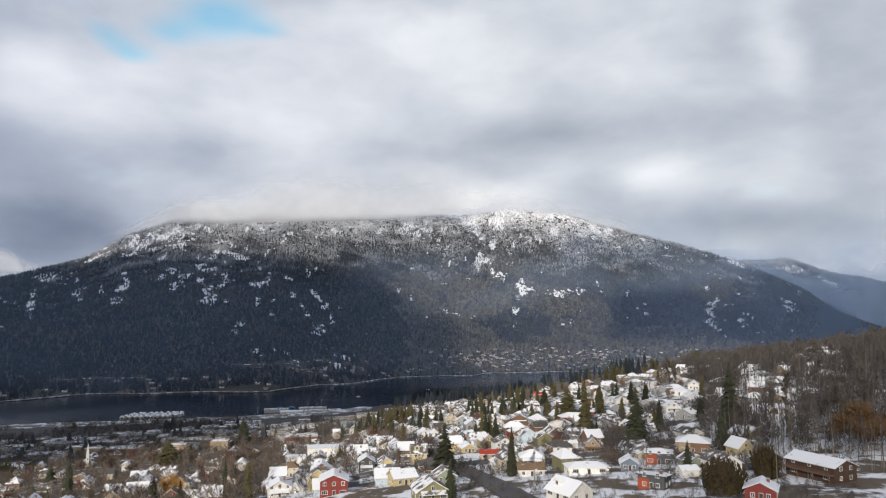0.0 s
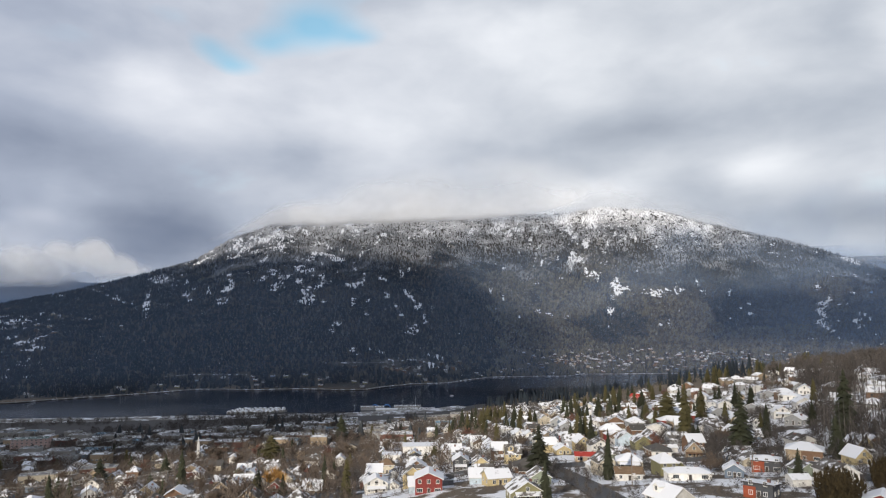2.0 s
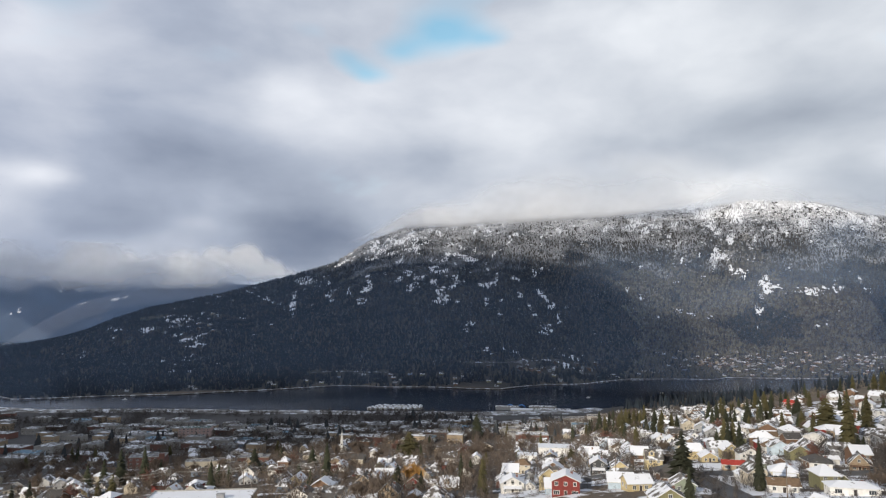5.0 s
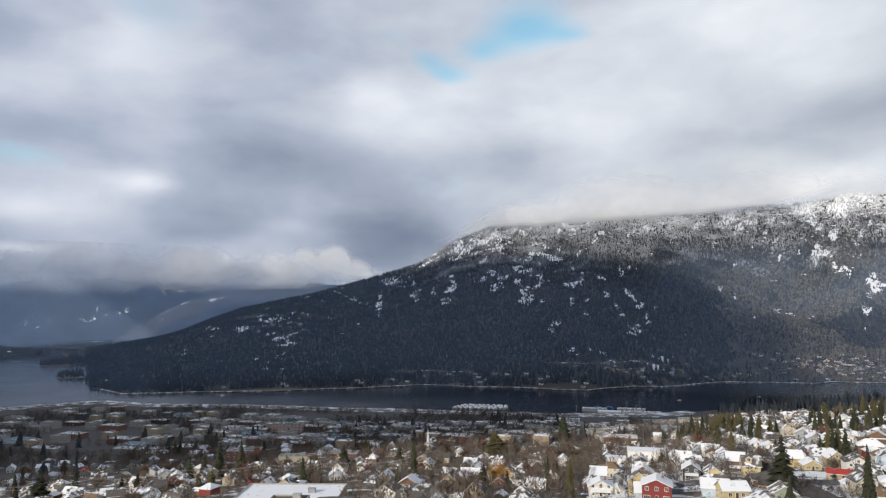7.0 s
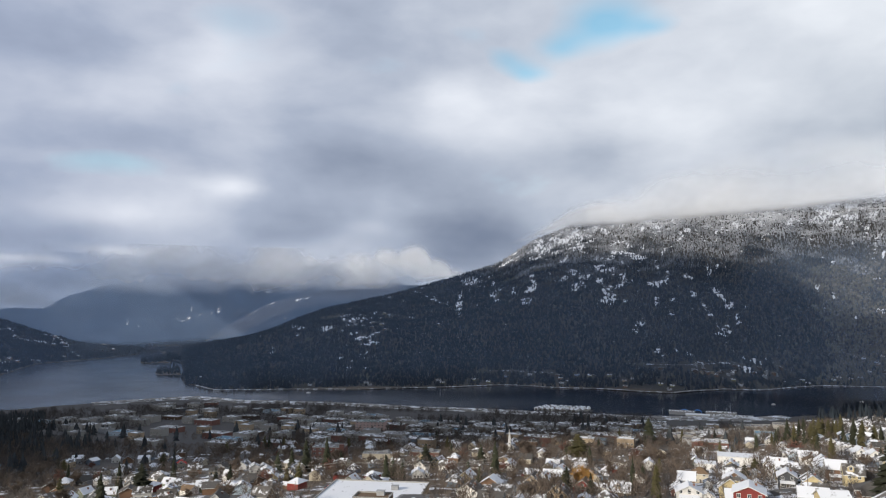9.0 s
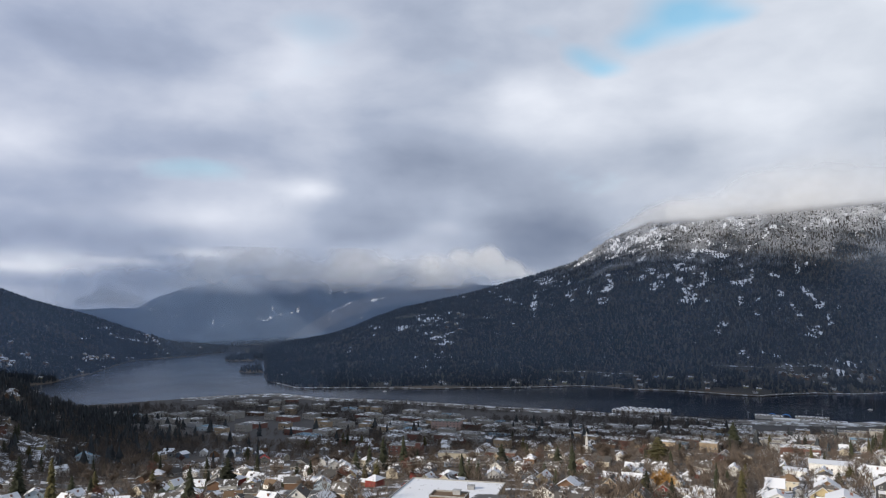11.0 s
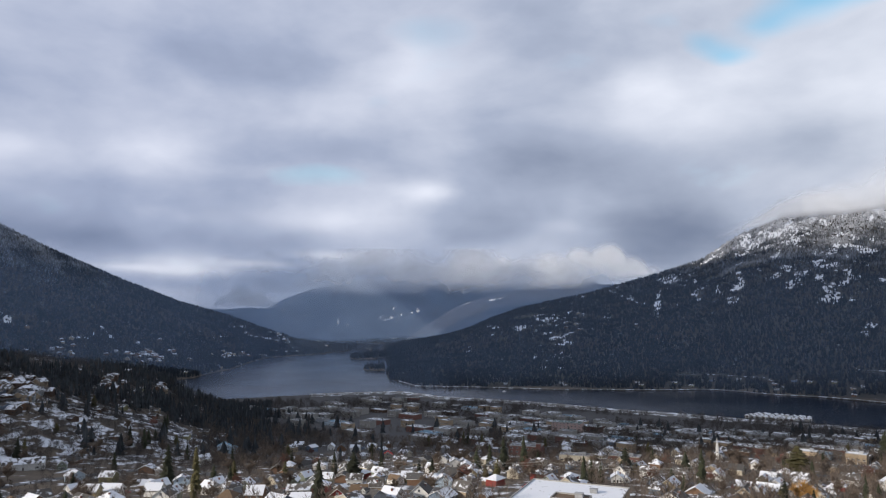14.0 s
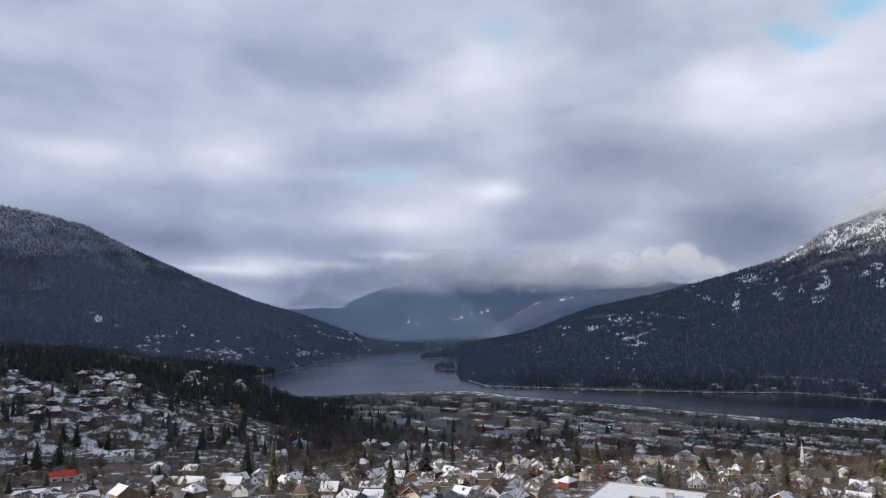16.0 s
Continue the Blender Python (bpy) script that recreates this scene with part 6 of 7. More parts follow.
for row in range(4):
    for col in range(11):
        if row == 0 and col > 8 or row == 3 and col < 1:
            continue
        x = cx + (col - 5) * 8.4 * math.cos(GRID) - (row - 1.5) * 13 * math.sin(GRID)
        y = cy + (col - 5) * 8.4 * math.sin(GRID) + (row - 1.5) * 13 * math.cos(GRID)
        ob = boathouses[(row + col) % 3]
        if rnd.random() < 0.12:
            continue
        m = pose(x + rnd.uniform(-1.5, 1.5), y + rnd.uniform(-3, 3), 0.25, 0, 0, 11 + (row % 2) * 180 + rnd.uniform(-14, 14))
        if used.get(ob.name):
            copy_thing(ob, m)
        else:
            used[ob.name] = True
            ob.matrix_basis = m
dock = tagged(new("dock", Shape().box(-50, 50, -1.2, 1.2, -0.3, 0.35).mesh("dock", WALLS["stone"])), "grey timber dock between floating boathouses", "dock")
dock.matrix_basis = pose(cx, cy, 0, 0, 0, 11)

# the boat works: long sheds, blue domes, docks and masts
wx, wy = (float(q) for q in polar(-11.8, 1205))
for i, (du, dv, w, d, h, wall, roof) in enumerate(((-30, 18, 40, 8, 4, "grey", "mostly"), (30, 22, 46, 9, 4.5, "stone", "mostly"), (-5, -12, 36, 10, 4, "white", "snowy"), (45, -8, 60, 9, 4, "grey", "mostly"))):
    s = thing("boat_shed", "long grey shed on piles by the water", "shed", "boat sheds")
    part("wall", body_shape("side", w, d, h, 1.6, 3).mesh("wall", WALLS[wall]), s)
    part("roof", roof_shape("side", w, d, h, 1.6, 0.4, 0.2).mesh("roof", ROOFS[roof], M_TRIM), s)
    s.matrix_basis = pose(wx + du * math.cos(GRID) - dv * math.sin(GRID), wy + du * math.sin(GRID) + dv * math.cos(GRID), 1.0, 0, 0, 11)
for du in (-26, -6):
    s = thing("boat_shelter", "bright blue tarpaulin boat shelter by the docks", "shelter", "blue boat shelters")
    arch = Shape()
    for k in range(8):
        a0, a1 = math.pi * k / 8, math.pi * (k + 1) / 8
        arch.slab((7 * math.cos(a0), -5, 6 * math.sin(a0)), (7 * math.cos(a0), 5, 6 * math.sin(a0)), (7 * math.cos(a1), 5, 6 * math.sin(a1)), (7 * math.cos(a1), -5, 6 * math.sin(a1)), 0.1)
    part("cover", arch.mesh("cover", ROOFS["bright"]), s)
    part("float", Shape().box(-7.5, 7.5, -5.5, 5.5, -0.8, 0).mesh("float", WALLS["stone"]), s)
    s.matrix_basis = pose(wx + du * math.cos(GRID) - 30 * math.sin(GRID), wy + du * math.sin(GRID) + 30 * math.cos(GRID), 1.0, 0, 0, 11)
for du, dv, tall in ((22, 30, 17), (44, 30, 20), (38, 30, 12), (-60, 14, 10)):
    mast = thing("crane_mast", "slim grey hoist mast on the boat dock", "mast", "hoist masts")
    part("post", Shape().tube((0, 0, -2), (0, 0, tall), 0.35, 0.2, 6).mesh("post", WALLS["grey"]), mast)
    part("arm", Shape().tube((-3, 0, tall * 0.7), (4, 0, tall * 0.85), 0.18, 0.12, 5).mesh("arm", WALLS["grey"]), mast)
    mast.matrix_basis = pose(wx + du * math.cos(GRID) - dv * math.sin(GRID), wy + du * math.sin(GRID) + dv * math.cos(GRID), 0.5)


def boat(b, r, size, turn):
    s = thing("motor_boat", "small white boat moored on the dark lake", "boat", "moored boats")
    part("hull", Shape().add([(-0.5, -0.16, 0.1), (0.3, -0.16, 0.1), (0.5, 0, 0.12), (0.3, 0.16, 0.1), (-0.5, 0.16, 0.1), (-0.45, -0.1, -0.05), (0.3, -0.08, -0.05), (0.3, 0.08, -0.05), (-0.45, 0.1, -0.05)],
                             [(0, 1, 2, 3, 4), (0, 5, 6, 1), (1, 6, 2), (2, 6, 7), (2, 7, 3), (3, 7, 8, 4), (4, 8, 5, 0), (5, 8, 7, 6)]).mesh("hull", WALLS["white"]), s)
    part("cabin", Shape().box(-0.2, 0.15, -0.11, 0.11, 0.1, 0.24).mesh("cabin", M_TRIM), s)
    x, y = (float(q) for q in polar(b, r))
    s.matrix_basis = pose(x, y, 0, 0, 0, turn) @ Matrix.Diagonal((size, size, size, 1))


boat(-6.8, 1410, 8, 20)
boat(-1.2, 1520, 8, 5)
boat(-42.5, 1490, 9, 40)

# houses across the water, on the far-shore flat, on the hill by the lake arm and on the west ridge
tiny = []
for i in range(6):
    c, cover = ("grey", "brown", "timber", "tan", "blue", "olive")[i], ("half", "mostly", "half", "half", "bare", "mostly")[i]
    t = thing("far_house", f"{c} house across the water, {WORDS[cover]}", "house", "houses across the water")
    part("wall", body_shape("side", 8.4, 7, 2.6, 1.9, 4).mesh("wall", WALLS[c]), t)
    part("roof", roof_shape("side", 8.4, 7, 2.6, 1.9).mesh("roof", ROOFS[cover], M_TRIM), t)
    tiny.append(t)


CLEARINGS = []


def hamlet(count, b0, b1, back0, back1, base):
    made = 0
    while made < count:
        b = rnd.uniform(b0, b1)
        r = base(b) + rnd.uniform(back0, back1)
        x, y = (float(q) for q in polar(b, r))
        if ground_at(x, y) < 2.5 or not free(x, y, 9) or in_the_way(x, y):
            continue
        settle(tiny, x, y, rnd.uniform(-25, 25) - b * 0.5)
        take(x, y, 9)
        CLEARINGS.append((x, y))
        made += 1


far_shore = lambda b: float(FAR_SHORE(b))
hamlet(110, -2, 20, 20, 330, far_shore)
hamlet(20, -26, -2, 15, 90, far_shore)
hamlet(8, -50, -26, 15, 60, far_shore)
hamlet(10, -68, -58, 20, 120, far_shore)
hamlet(22, -90, -69, 640, 900, lambda b: 0.0)
hamlet(10, -70, -62, 660, 900, lambda b: 0.0)

def village(name, label, nests, start, seed):
    """Houses in nests on a slope, too far off to tell apart singly: bearing, angle up, half width, half height, count."""
    places, rr = [], np.arange(start, 3600.0, 6.0)
    for b0, e0, wb, we, count in nests:
        for _ in range(count):
            b, e = rnd.gauss(b0, wb * 0.6), rnd.gauss(e0, we * 0.6)
            px, py = polar(b, rr)
            hit = land(px, py) > HIGH + rr * math.tan(math.radians(e))
            k = int(np.argmax(hit))
            x, y = float(px[k]), float(py[k])
            if hit[k] and k > 0 and ground_at(x, y) > 2.5:
                places.append((x, y, rnd.uniform(-25, 25) - b * 0.5))
                CLEARINGS.append((x, y))
    joined_houses(name, label, places, ["grey", "brown", "timber", "timber", "tan"], ["mostly", "half", "half", "bare"] if seed == 8 else ["mostly", "half", "snowy", "mostly"], seed, (6.5, 10), 4.0)


village("ridge_houses", "snow-roofed houses among conifers on the west ridge", ((-78.2, -5.5, 1.7, 0.9, 24), (-72.5, -5.3, 0.9, 0.5, 10), (-84, -5.8, 2.5, 0.9, 22), (-68, -6.0, 1.2, 0.3, 8), (-81, -7.4, 3.0, 0.5, 6)), 560, 6)
village("lakeside_houses", "snow-roofed houses on the hill beyond the lake arm", ((-59.2, -1.9, 2.6, 0.6, 46), (-70.3, -3.3, 2.0, 0.6, 34), (-64.0, -3.4, 1.2, 0.3, 12), (-75.5, -2.6, 3.0, 0.8, 14)), 1700, 7)
village("far_shore_houses", "houses with patchy snow along the far shore", ((4, -4.2, 4.0, 0.5, 60), (13, -3.6, 5.0, 0.5, 60), (-9, -4.7, 5.0, 0.3, 26), (-37, -1.2, 3.5, 0.7, 16)), 1450, 8)

# the road that climbs the snowy slope in the west
ribbon("road", [tuple(float(q) for q in polar(b, r)) for b, r in zip(np.linspace(-86, -66.5, 40), 690 + 40 * np.sin(np.linspace(0, 3.0, 40)))], 8, M_SLUSH, "slushy road climbing the snowy slope", 0.6)
ribbon("road", [tuple(float(q) for q in polar(b, r)) for b, r in zip(np.linspace(-66.5, -80, 26), np.linspace(700, 790, 26))], 7, M_SLUSH, "slushy upper road on the snowy slope", 0.6)

# roads cut into the slope across the water
for b0, b1, z in ((-29, -23, 24.0), (-17, -9, 46.0)):
    cut = []
    for b in np.linspace(b0, b1, int((b1 - b0) * 4)):
        r = np.linspace(1500, 2300, 801)
        x, y = polar(b, r)
        k = int(np.argmax((land(x, y) > z) & (r > FAR_SHORE(b) + 10)))
        cut.append((float(x[k]), float(y[k])))
        if math.sin(b * 2.1 + z) > -0.3:
            CLEARINGS.append(cut[-1])
    ribbon("road", cut, 4, M_SLUSH, "slushy gravel road cut along the far slope", 0.5)

# power line: poles and sagging wires
wood_poles = []
for i, (x, y, tall) in enumerate(((-300, 300, 13), (-262, 318, 13), (-226, 336, 12), (-345, 276, 12), (-390, 250, 12), (-190, 356, 12), (66, 232, 10), (30, 236, 10), (-22, 262, 11), (96, 206, 12))):
    p = thing("utility_pole", "weathered wooden utility pole with a crossarm", "pole", "utility poles")
    part("post", Shape().tube((0, 0, -1), (0, 0, tall), 0.17, 0.12, 7, caps=True).mesh("post", M_POLE), p)
    part("crossarm", Shape().box(-1.2, 1.2, -0.07, 0.07, tall - 0.9, tall - 0.72).mesh("crossarm", M_POLE), p)
    put(p, x, y, 60)
    wood_poles.append((x, y, ground_at(x, y) + tall - 0.8))
order = [4, 3, 0, 1, 2, 5]
for dz, off in ((0, -1.0), (0, 1.0), (-1.6, 0)):
    line = []
    for a, b in zip(order, order[1:]):
        p, q = Vector(wood_poles[a]), Vector(wood_poles[b])
        line += [p.lerp(q, k / 8) + Vector((off * 0.6, -off * 0.8, dz - 5.6 * k / 8 * (1 - k / 8))) for k in range(8 if b != order[-1] else 9)]
    tagged(new("power_line", Shape().wire(line, 0.05).mesh("power_line", M_CONCRETE)), "pale sagging power line between poles", "cable", "power lines")
# ---------- the far woods, open round the houses ----------
cells = []
for x, y in CLEARINGS:
    r = math.hypot(x, y)
    for back in (0, 11):
        for across in (-5, 5):
            px, py = x - back * x / r + across * y / r, y - back * y / r - across * x / r
            cells.append(math.floor(px / 12) * 100000 + math.floor(py / 12))
CLEARED = np.array(cells, float)


def leafy(b, r, x, y, z):
    """Belts of bare deciduous wood low on the sunny flank."""
    return fbm(x, y, 260, 4, 71) + np.where((b > -8) & (b < 25), 0.10, -0.16) + 0.13 * step(b, -3, 5) * (1 - step(z, 60, 150)) - z / 2600 > 0.03


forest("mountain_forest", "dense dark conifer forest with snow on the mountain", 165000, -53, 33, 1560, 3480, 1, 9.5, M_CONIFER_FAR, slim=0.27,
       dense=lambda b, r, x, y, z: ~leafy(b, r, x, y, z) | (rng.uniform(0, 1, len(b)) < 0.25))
forest("bare_woodland", "grey-brown leafless woods on the lower mountain", 70000, -53, 33, 1560, 3000, 2, 8, M_BARE_FAR, slim=0.5, dense=leafy)
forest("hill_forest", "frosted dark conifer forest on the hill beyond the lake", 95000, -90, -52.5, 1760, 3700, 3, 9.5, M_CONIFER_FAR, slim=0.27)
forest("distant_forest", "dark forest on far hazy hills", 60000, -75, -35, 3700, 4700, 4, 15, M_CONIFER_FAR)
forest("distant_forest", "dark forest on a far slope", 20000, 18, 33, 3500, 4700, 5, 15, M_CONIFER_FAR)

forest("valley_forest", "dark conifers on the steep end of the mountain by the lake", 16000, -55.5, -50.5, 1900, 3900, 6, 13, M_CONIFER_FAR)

# trees on the two low points in the lake
b, r, x, y = scatter_wood(2600, -56, -51.8, 1960, 2760, 41)
on_point = (land(x, y) > 0.8) & (r < FAR_SHORE(b) + 10)
tall = 12 * rng.uniform(0.6, 1.3, int(on_point.sum()))
tagged(cone_wood("point_wood", x[on_point], y[on_point], tall, tall * 0.24, M_CONIFER_FAR), "dark conifers on low points in the lake", "forest", kind="stuff")
# ---------- trees about the town ----------
count = {"bare": 0, "fir": 0}
tries = 0
while tries < 9000 and count["bare"] < 210:
    tries += 1
    b = rnd.uniform(-90, 22)
    r = math.sqrt(rnd.uniform(185 ** 2, 720 ** 2))
    x, y = polar(b, r)
    x, y = float(x), float(y)
    thick = 0.25 if (b > -10 and r < 480) else 0.95 if (-42 < b < -10 and r > 300) else 0.55
    if rnd.random() > thick or not free(x, y, 2.6) or in_the_way(x, y) or (b < -45 and r < 330):
        continue
    k = rnd.choices(range(4), (3, 3, 2, 2))[0]
    bare_tree(BARE[k], x, y, rnd.uniform(6.5, 12.5) * (0.8 if b > -10 else 1.0), ["broad brown leafless tree", "wide low brown leafless tree", "upright grey-brown leafless tree", "reddish-brown leafless tree"][k] + " in a snowy yard",
              rnd.uniform(0, 360), wide=rnd.uniform(0.85, 1.2))
    take(x, y, 1.8)
    count["bare"] += 1
tries = 0
while tries < 4000 and count["fir"] < 90:
    tries += 1
    b = rnd.uniform(-90, 22)
    r = math.sqrt(rnd.uniform(190 ** 2, 760 ** 2))
    x, y = (float(q) for q in polar(b, r))
    if not free(x, y, 2.5) or in_the_way(x, y):
        continue
    conifer(x, y, rnd.uniform(8, 17), rnd.uniform(4.6, 8.0), rnd.choice([None, None, None, 4, 5]), rnd.uniform(0, 360))
    take(x, y, 2.2)
    count["fir"] += 1

spots = np.random.default_rng(77)
planted = 0
for _ in range(4000):
    b, r = spots.uniform(-7, 21), math.sqrt(spots.uniform(360 ** 2, 900 ** 2))
    x, y = (float(q) for q in polar(b, r))
    if planted >= 125 or float(fbm(np.array([x]), np.array([y]), 90, 3, 89)[0]) < -0.02 or in_the_way(x, y) or not free(x, y, 2.2):
        continue
    tall = spots.uniform(9, 19)
    conifer(x, y, tall, tall * spots.uniform(0.34, 0.55), (None, 4, 5, None)[planted % 4], spots.uniform(0, 360), "conifers on the plateau")
    take(x, y, 2.0)
    planted += 1

# the golden willow, the rusty one, and two broad old cedars
bare_tree(WILLOW[0], -121, 322, 10.5, "golden-orange willow without leaves beside a conifer", 20, "", 0.95)
bare_tree(WILLOW[1], 153, 258, 17, "rusty orange-brown willow on the wooded slope", 70, "", 1.0)


def hedge_tree(label, x, y, wide, tall, seed):
    """A broad old cedar: many upright plumes set close together, parting into ragged tips."""
    g = random.Random(seed)
    base = thing("spreading_evergreen", label, "tree", "spreading evergreens")
    part("trunk", Shape().tube((0, 0, -0.5), (0, 0, tall * 0.3), 0.3, 0.2, 7).mesh("trunk", M_BARK), base)
    s = Shape()
    for k in range(64):
        f, a = math.sqrt((k + 0.5) / 64), 2.39996 * k
        foot = Vector((math.cos(a) * f * wide * 0.34, math.sin(a) * f * wide * 0.34, 0.0))
        high = tall * (1.0 - 0.34 * f ** 2.2) * g.uniform(0.84, 1.06)
        lean = Vector((math.cos(a), math.sin(a), 0)) * wide * 0.15 * f * g.uniform(0.7, 1.3)
        thick = wide * 0.085 * g.uniform(0.8, 1.2)
        for i in range(46):
            h = g.random()
            c = foot + lean * (h ** 1.2) + Vector((0, 0, h * high * 0.96))
            w = thick * (0.35 + 1.0 * math.sin(math.pi * min(1, 0.25 + 0.75 * h))) * g.uniform(0.6, 1.15)
            q = g.uniform(0, 6.2832)
            o = Vector((math.cos(q), math.sin(q), 0))
            t = Vector((-o.y, o.x, 0)) * g.uniform(0.16, 0.36)
            p = c + o * w * 0.55
            s.add([p - t, p + t, c + o * w * 1.15 + Vector((0, 0, g.uniform(0.5, 1.5)))], [(0, 1, 2)])
    n = 12
    ring = lambda q: wide * 0.36 * math.sin(math.pi * (0.30 + 0.66 * q)) ** 0.8
    for j in range(8):
        s.add([(ring(f) * math.cos(6.2832 * i / n), ring(f) * math.sin(6.2832 * i / n), tall * 0.86 * f) for f in (j / 8, (j + 1) / 8) for i in range(n)],
              [(i, (i + 1) % n, n + (i + 1) % n, n + i) for i in range(n)])
    part("crown", s.mesh("crown", M_HEDGE), base)
    base.matrix_basis = pose(x, y, ground_at(x, y) - 0.1)


hedge_tree("large dark brown-green cedar of upright plumes beside a barn", 78, 200, 13.0, 10.6, 1)
hedge_tree("rounded brown-green cedar of upright plumes beside the lodge", 101, 224, 9.4, 9.8, 2)

# the wooded slope: tall pale-stemmed aspens
for i in range(95):
    b, r = rnd.uniform(17, 35), math.sqrt(rnd.uniform(265 ** 2, 800 ** 2))
    if b < 22 and r < 420:
        continue
    x, y = (float(q) for q in polar(b, r))
    if not free(x, y, 2.0):
        continue
    bare_tree(ASPEN[i % 2], x, y, rnd.uniform(17, 27) if r < 500 else rnd.uniform(13, 20), "tall slender leafless aspen with pale stem on the wooded slope", rnd.uniform(0, 360), "aspens on the slope", rnd.uniform(0.9, 1.3))
    take(x, y, 1.0)

def stem_wood(name, label, count, b0, b1, r0, r1, seed, tall, bark, dense=None, twigs=34):
    """A leafless wood of tall slim stems, each with fine upright twigs over its upper two thirds."""
    g = np.random.default_rng(seed)
    b, r, x, y = scatter_wood(count, b0, b1, r0, r1, seed)
    z = land(x, y)
    keep = (z > 2.6) & ~hides(b, r, 26.0)
    if dense is not None:
        keep &= dense(b, r, x, y, z)
    x, y, z = x[keep], y[keep], z[keep]
    n = len(x)
    h = tall * g.uniform(0.6, 1.2, n)
    a0, w0 = g.uniform(0, 6.28, n), 0.006 * h + 0.07
    lean = h[:, None] * g.uniform(-0.04, 0.04, (n, 2))
    verts, faces = [], []
    ring = [np.stack([x + w0 * np.cos(a0 + k * 2.094), y + w0 * np.sin(a0 + k * 2.094), z - 0.4], -1) for k in range(3)]
    tip = np.stack([x + lean[:, 0], y + lean[:, 1], z + h], -1)
    v = np.stack(ring + [tip], 1)
    ids = np.arange(n)[:, None] * 4
    faces.append(np.concatenate([np.stack([ids[:, 0] + k, ids[:, 0] + (k + 1) % 3, ids[:, 0] + 3], -1) for k in range(3)]))
    verts.append(v.reshape(-1, 3))
    stems = from_arrays(name, verts[0], faces[0], bark)
    tagged(stems, label, "woods", kind="stuff")
    f, a = g.uniform(0.32, 0.97, (n, twigs)), g.uniform(0, 6.28, (n, twigs))
    out = h[:, None] * (0.11 * (1.15 - f) + 0.03) * g.uniform(0.5, 1.3, (n, twigs))
    px, py, pz = x[:, None] + lean[:, :1] * f, y[:, None] + lean[:, 1:] * f, z[:, None] + h[:, None] * f
    t = np.stack([px + out * np.cos(a), py + out * np.sin(a), pz + out * g.uniform(0.6, 1.8, (n, twigs))], -1)
    w = 0.045 + 0.002 * h[:, None] * np.ones_like(a)
    p = np.stack([px - w * np.sin(a), py + w * np.cos(a), pz], -1), np.stack([px + w * np.sin(a), py - w * np.cos(a), pz], -1)
    crown = from_arrays(name, np.stack([p[0], p[1], t], 2).reshape(-1, 3), np.arange(n * twigs * 3).reshape(-1, 3), M_BRUSH_DULL)
    tagged(crown, "fine grey-brown leafless twigs of the slope wood", "woods", kind="stuff")


# thicket, far town trees and the wood on the ridge over the west quarter: too many to count
def stuff_wood(name, label, count, b0, b1, r0, r1, seed, tall, material, slim, tiers=1, sides=5, dense=None):
    b, r, x, y = scatter_wood(count, b0, b1, r0, r1, seed)
    z = land(x, y)
    keep = (z > 2.6) & (r < NEAR_SHORE(b) - 22) & ~np.isin(np.floor(x / 12) * 100000 + np.floor(y / 12), CLEARED)
    if dense is not None:
        keep &= dense(b, r, x, y, z)
    x, y = x[keep], y[keep]
    h = tall * rng.uniform(0.5, 1.3, len(x))
    return tagged(cone_wood(name, x, y, h, h * slim * rng.uniform(0.8, 1.3, len(x)), material, tiers, sides), label, "woods", kind="stuff")


def twig_wood(name, label, count, b0, b1, r0, r1, seed, tall, material, dense=None, twigs=76, deep=60.0):
    """Leafless bushes and small trees as bundles of fine upright twigs."""
    b, r, x, y = scatter_wood(count, b0, b1, r0, r1, seed)
    z = land(x, y)
    keep = (z > 2.6) & (r < NEAR_SHORE(b) - 22)
    if dense is not None:
        keep &= dense(b, r, x, y, z)
    keep &= ~hides(b, r, deep)
    spots = np.array(TAKEN)
    for k in np.nonzero(keep & (r < 700))[0]:
        keep[k] = np.all((spots[:, 0] - x[k]) ** 2 + (spots[:, 1] - y[k]) ** 2 > (spots[:, 2] + 1.2) ** 2)
    x, y, z = x[keep], y[keep], z[keep]
    n = len(x)
    h = (tall * rng.uniform(0.5, 1.3, n))[:, None]
    a, f = rng.uniform(0, 6.28, (n, twigs)), rng.uniform(0.15, 0.85, (n, twigs))
    spread = h * 0.34 * np.sqrt(rng.uniform(0, 1, (n, twigs))) * np.sin(np.pi * np.clip(f + 0.12, 0, 1))
    bx, by, bz = x[:, None] + spread * 0.75 * np.cos(a), y[:, None] + spread * 0.75 * np.sin(a), z[:, None] + f * h - 0.1 * h
    out = spread + 0.09 * h
    tx, ty, tz = x[:, None] + out * np.cos(a + 0.3), y[:, None] + out * np.sin(a + 0.3), bz + h * rng.uniform(0.08, 0.28, (n, twigs))
    w = 0.0115 * h * np.ones_like(a)
    c = rng.uniform(0, 6.28, (n, twigs))
    v = np.stack([np.stack([bx - w * np.cos(c), by - w * np.sin(c), bz], -1), np.stack([bx + w * np.cos(c), by + w * np.sin(c), bz], -1), np.stack([tx, ty, tz], -1)], 2)
    fcs = np.arange(n * twigs * 3).reshape(-1, 3)
    return tagged(from_arrays(name, v.reshape(-1, 3), fcs, material), label, "woods", kind="stuff")


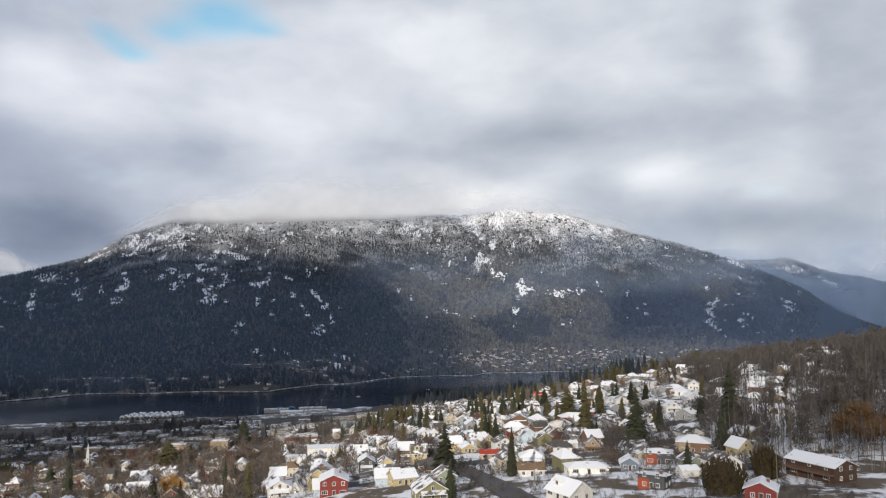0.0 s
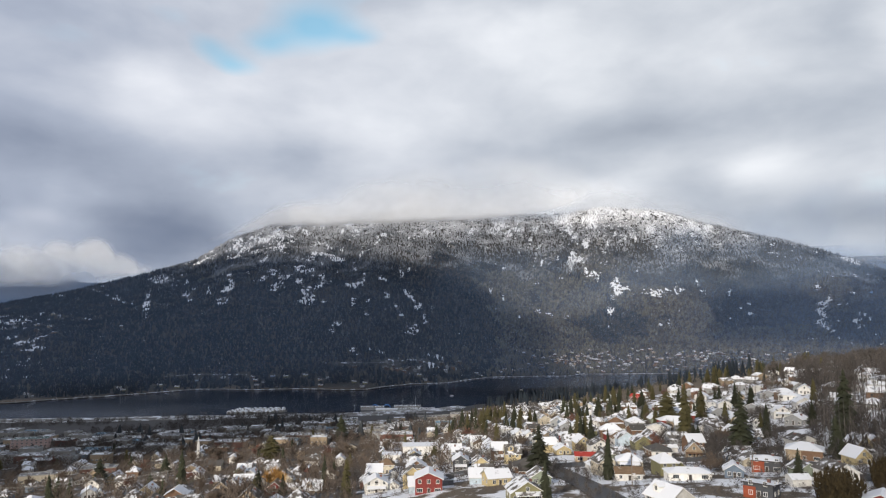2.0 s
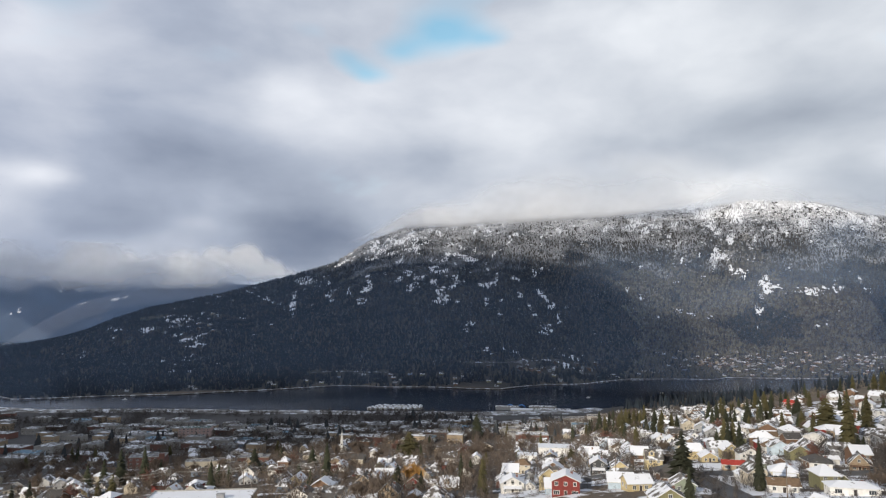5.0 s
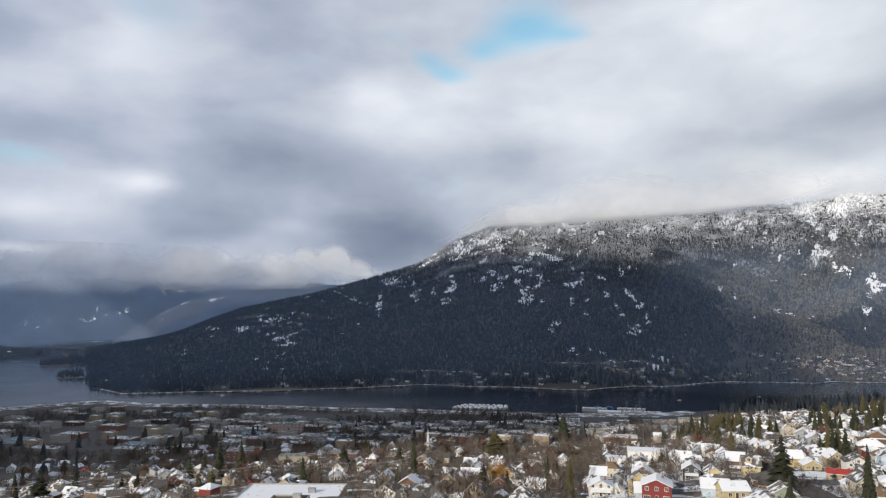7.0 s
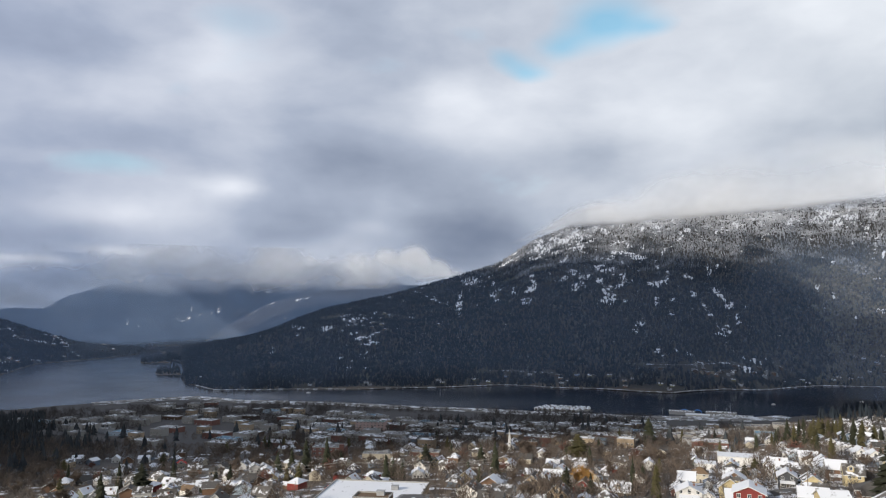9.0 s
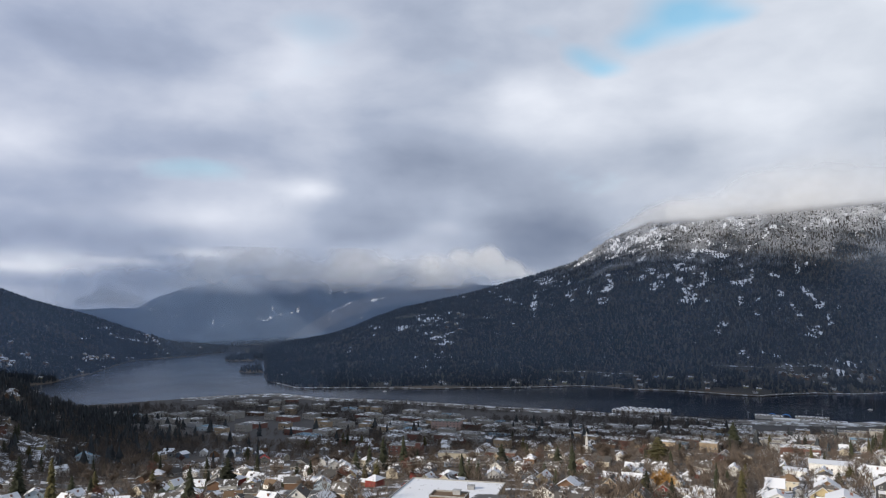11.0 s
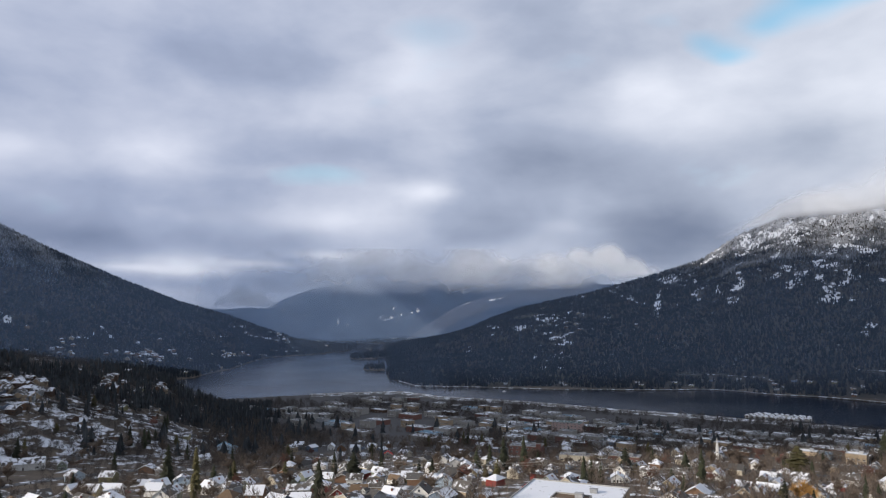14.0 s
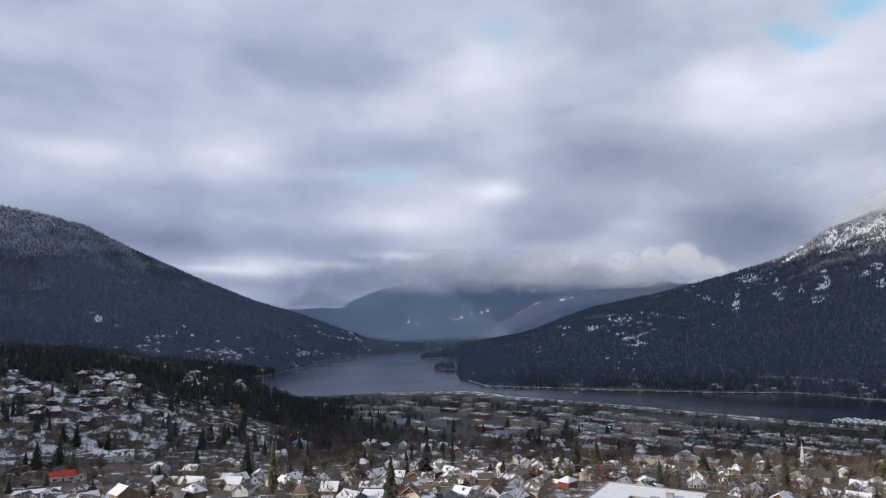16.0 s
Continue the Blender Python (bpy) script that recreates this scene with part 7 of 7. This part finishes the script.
M_BRUSH = surface("brown_brush", (0.160, 0.130, 0.106), (0.08, 0.064, 0.054), 0.02, 0.95, 0, island=0.3, space="Position")
M_BRUSH_DULL = surface("grey_brush", (0.098, 0.089, 0.085), (0.052, 0.047, 0.045), 0.02, 0.95, 0, island=0.3, space="Position")
M_BRUSH_PALE = surface("pale_brush", (0.165, 0.148, 0.125), (0.09, 0.076, 0.062), 0.02, 0.95, 0, island=0.3, space="Position")
twig_wood("thicket", "dense brown leafless thicket on the wooded slope", 2600, 18, 36, 285, 900, 21, 7, M_BRUSH_DULL, lambda b, r, x, y, z: ~((b < 22) & (r < 400)))
twig_wood("leafless_trees", "brown leafless street trees seen over the roofs", 5600, -66, -3, 240, 900, 22, 10, M_BRUSH,
          lambda b, r, x, y, z: (fbm(x, y, 90, 3, 81) > -0.08 - 0.1 * ((b > -40) & (b < -8))) & ((b > -42) | (r > 560) | (rng.uniform(0, 1, len(b)) < 0.3)))
twig_wood("leafless_trees", "dull leafless trees among downtown buildings", 11000, -66, 0, 680, 1320, 23, 10, M_BRUSH_DULL, lambda b, r, x, y, z: fbm(x, y, 110, 3, 82) > -0.02)
twig_wood("brush", "leafless brush on the snowy slope", 900, -91, -64, 480, 760, 24, 6, M_BRUSH_DULL)
stuff_wood("ridge_wood", "dark conifer wood on the ridge over the west quarter", 8000, -91, -61, 640, 1250, 25, 13, M_CONIFER_MID, 0.2, 4, 8,
           lambda b, r, x, y, z: (fbm(x, y, 80, 3, 83) > -0.03) & ((r > 750) | (rng.uniform(0, 1, len(b)) < 0.15)))
stuff_wood("shore_wood", "dark conifers along the near lake shore", 650, -4, 16, 850, 1480, 26, 18, M_CONIFER_FAR, 0.2, 4, 8, lambda b, r, x, y, z: fbm(x, y, 120, 3, 84) > -0.14)
stuff_wood("park_wood", "dark conifers among the downtown streets", 420, -66, -8, 640, 1100, 27, 15, M_CONIFER_MID, 0.28, 4, 8, lambda b, r, x, y, z: fbm(x, y, 70, 3, 85) > 0.12)
twig_wood("leafless_trees", "pale leafless trees on the plateau", 2700, -5, 24, 330, 1480, 28, 7.5, M_BRUSH_PALE, lambda b, r, x, y, z: (fbm(x, y, 100, 3, 86) > -0.16) & ((r > 420) | (fbm(x, y, 100, 3, 86) > 0.1)))
twig_wood("garden_brush", "brown leafless shrubs and small trees in snowy yards", 2600, -90, 18, 215, 520, 29, 2.8, M_BRUSH)
twig_wood("leafless_trees", "brown leafless trees in the west quarter", 650, -91, -60, 300, 640, 30, 8, M_BRUSH, lambda b, r, x, y, z: fbm(x, y, 80, 3, 87) > -0.06)
stuff_wood("downtown_conifers", "dark conifers below the west ridge", 300, -75, -52, 600, 1050, 31, 14, M_CONIFER_MID, 0.27, 4, 8, lambda b, r, x, y, z: fbm(x, y, 90, 3, 88) > 0.02)
twig_wood("slope_wood", "brown leafless wood covering the slope", 1300, 19, 36, 290, 900, 32, 13, M_BRUSH_DULL, lambda b, r, x, y, z: ~((b < 22) & (r < 400)), 110)
twig_wood("yard_trees", "dark brown leafless yard trees between the houses", 1150, -16, 18, 250, 480, 33, 6.0, M_BRUSH_DULL, None, 110)
twig_wood("garden_brush", "dark leafless shrubs and hedges between the nearest houses", 1500, 0, 30, 186, 300, 37, 2.6, M_BRUSH_DULL, None, 90, 9.0)
twig_wood("garden_brush", "low brown shrubs in the snowy yards", 1200, -60, 2, 225, 330, 38, 2.0, M_BRUSH, None, 80, 10.0)
twig_wood("slope_brush", "grey leafless scrub on the slope below the west ridge", 1600, -91, -60, 430, 700, 39, 5, M_BRUSH_DULL)
twig_wood("ridge_brush", "grey leafless trees on the ridge over the west quarter", 3200, -91, -63, 600, 1100, 34, 9, M_BRUSH_DULL)
twig_wood("yard_trees", "dark brown leafless trees behind the hillside houses", 520, 9, 24, 255, 430, 36, 8, M_BRUSH_DULL, None, 110)
M_STEM = surface("grey_stems", (0.20, 0.182, 0.165), (0.10, 0.09, 0.082), 0.2, 0.95, 0, island=0.3, space="Position")
stem_wood("slope_stems", "tall slim leafless trees standing close on the wooded slope", 1500, 20.5, 37, 262, 620, 61, 17, M_STEM, lambda b, r, x, y, z: (r > 300) | (b > 24))
stem_wood("crest_stems", "leafless trees along the crest of the wooded slope", 2200, 14, 36, 560, 1150, 62, 14, M_STEM, lambda b, r, x, y, z: (b > 20) | (fbm(x, y, 110, 3, 90) > 0.02))
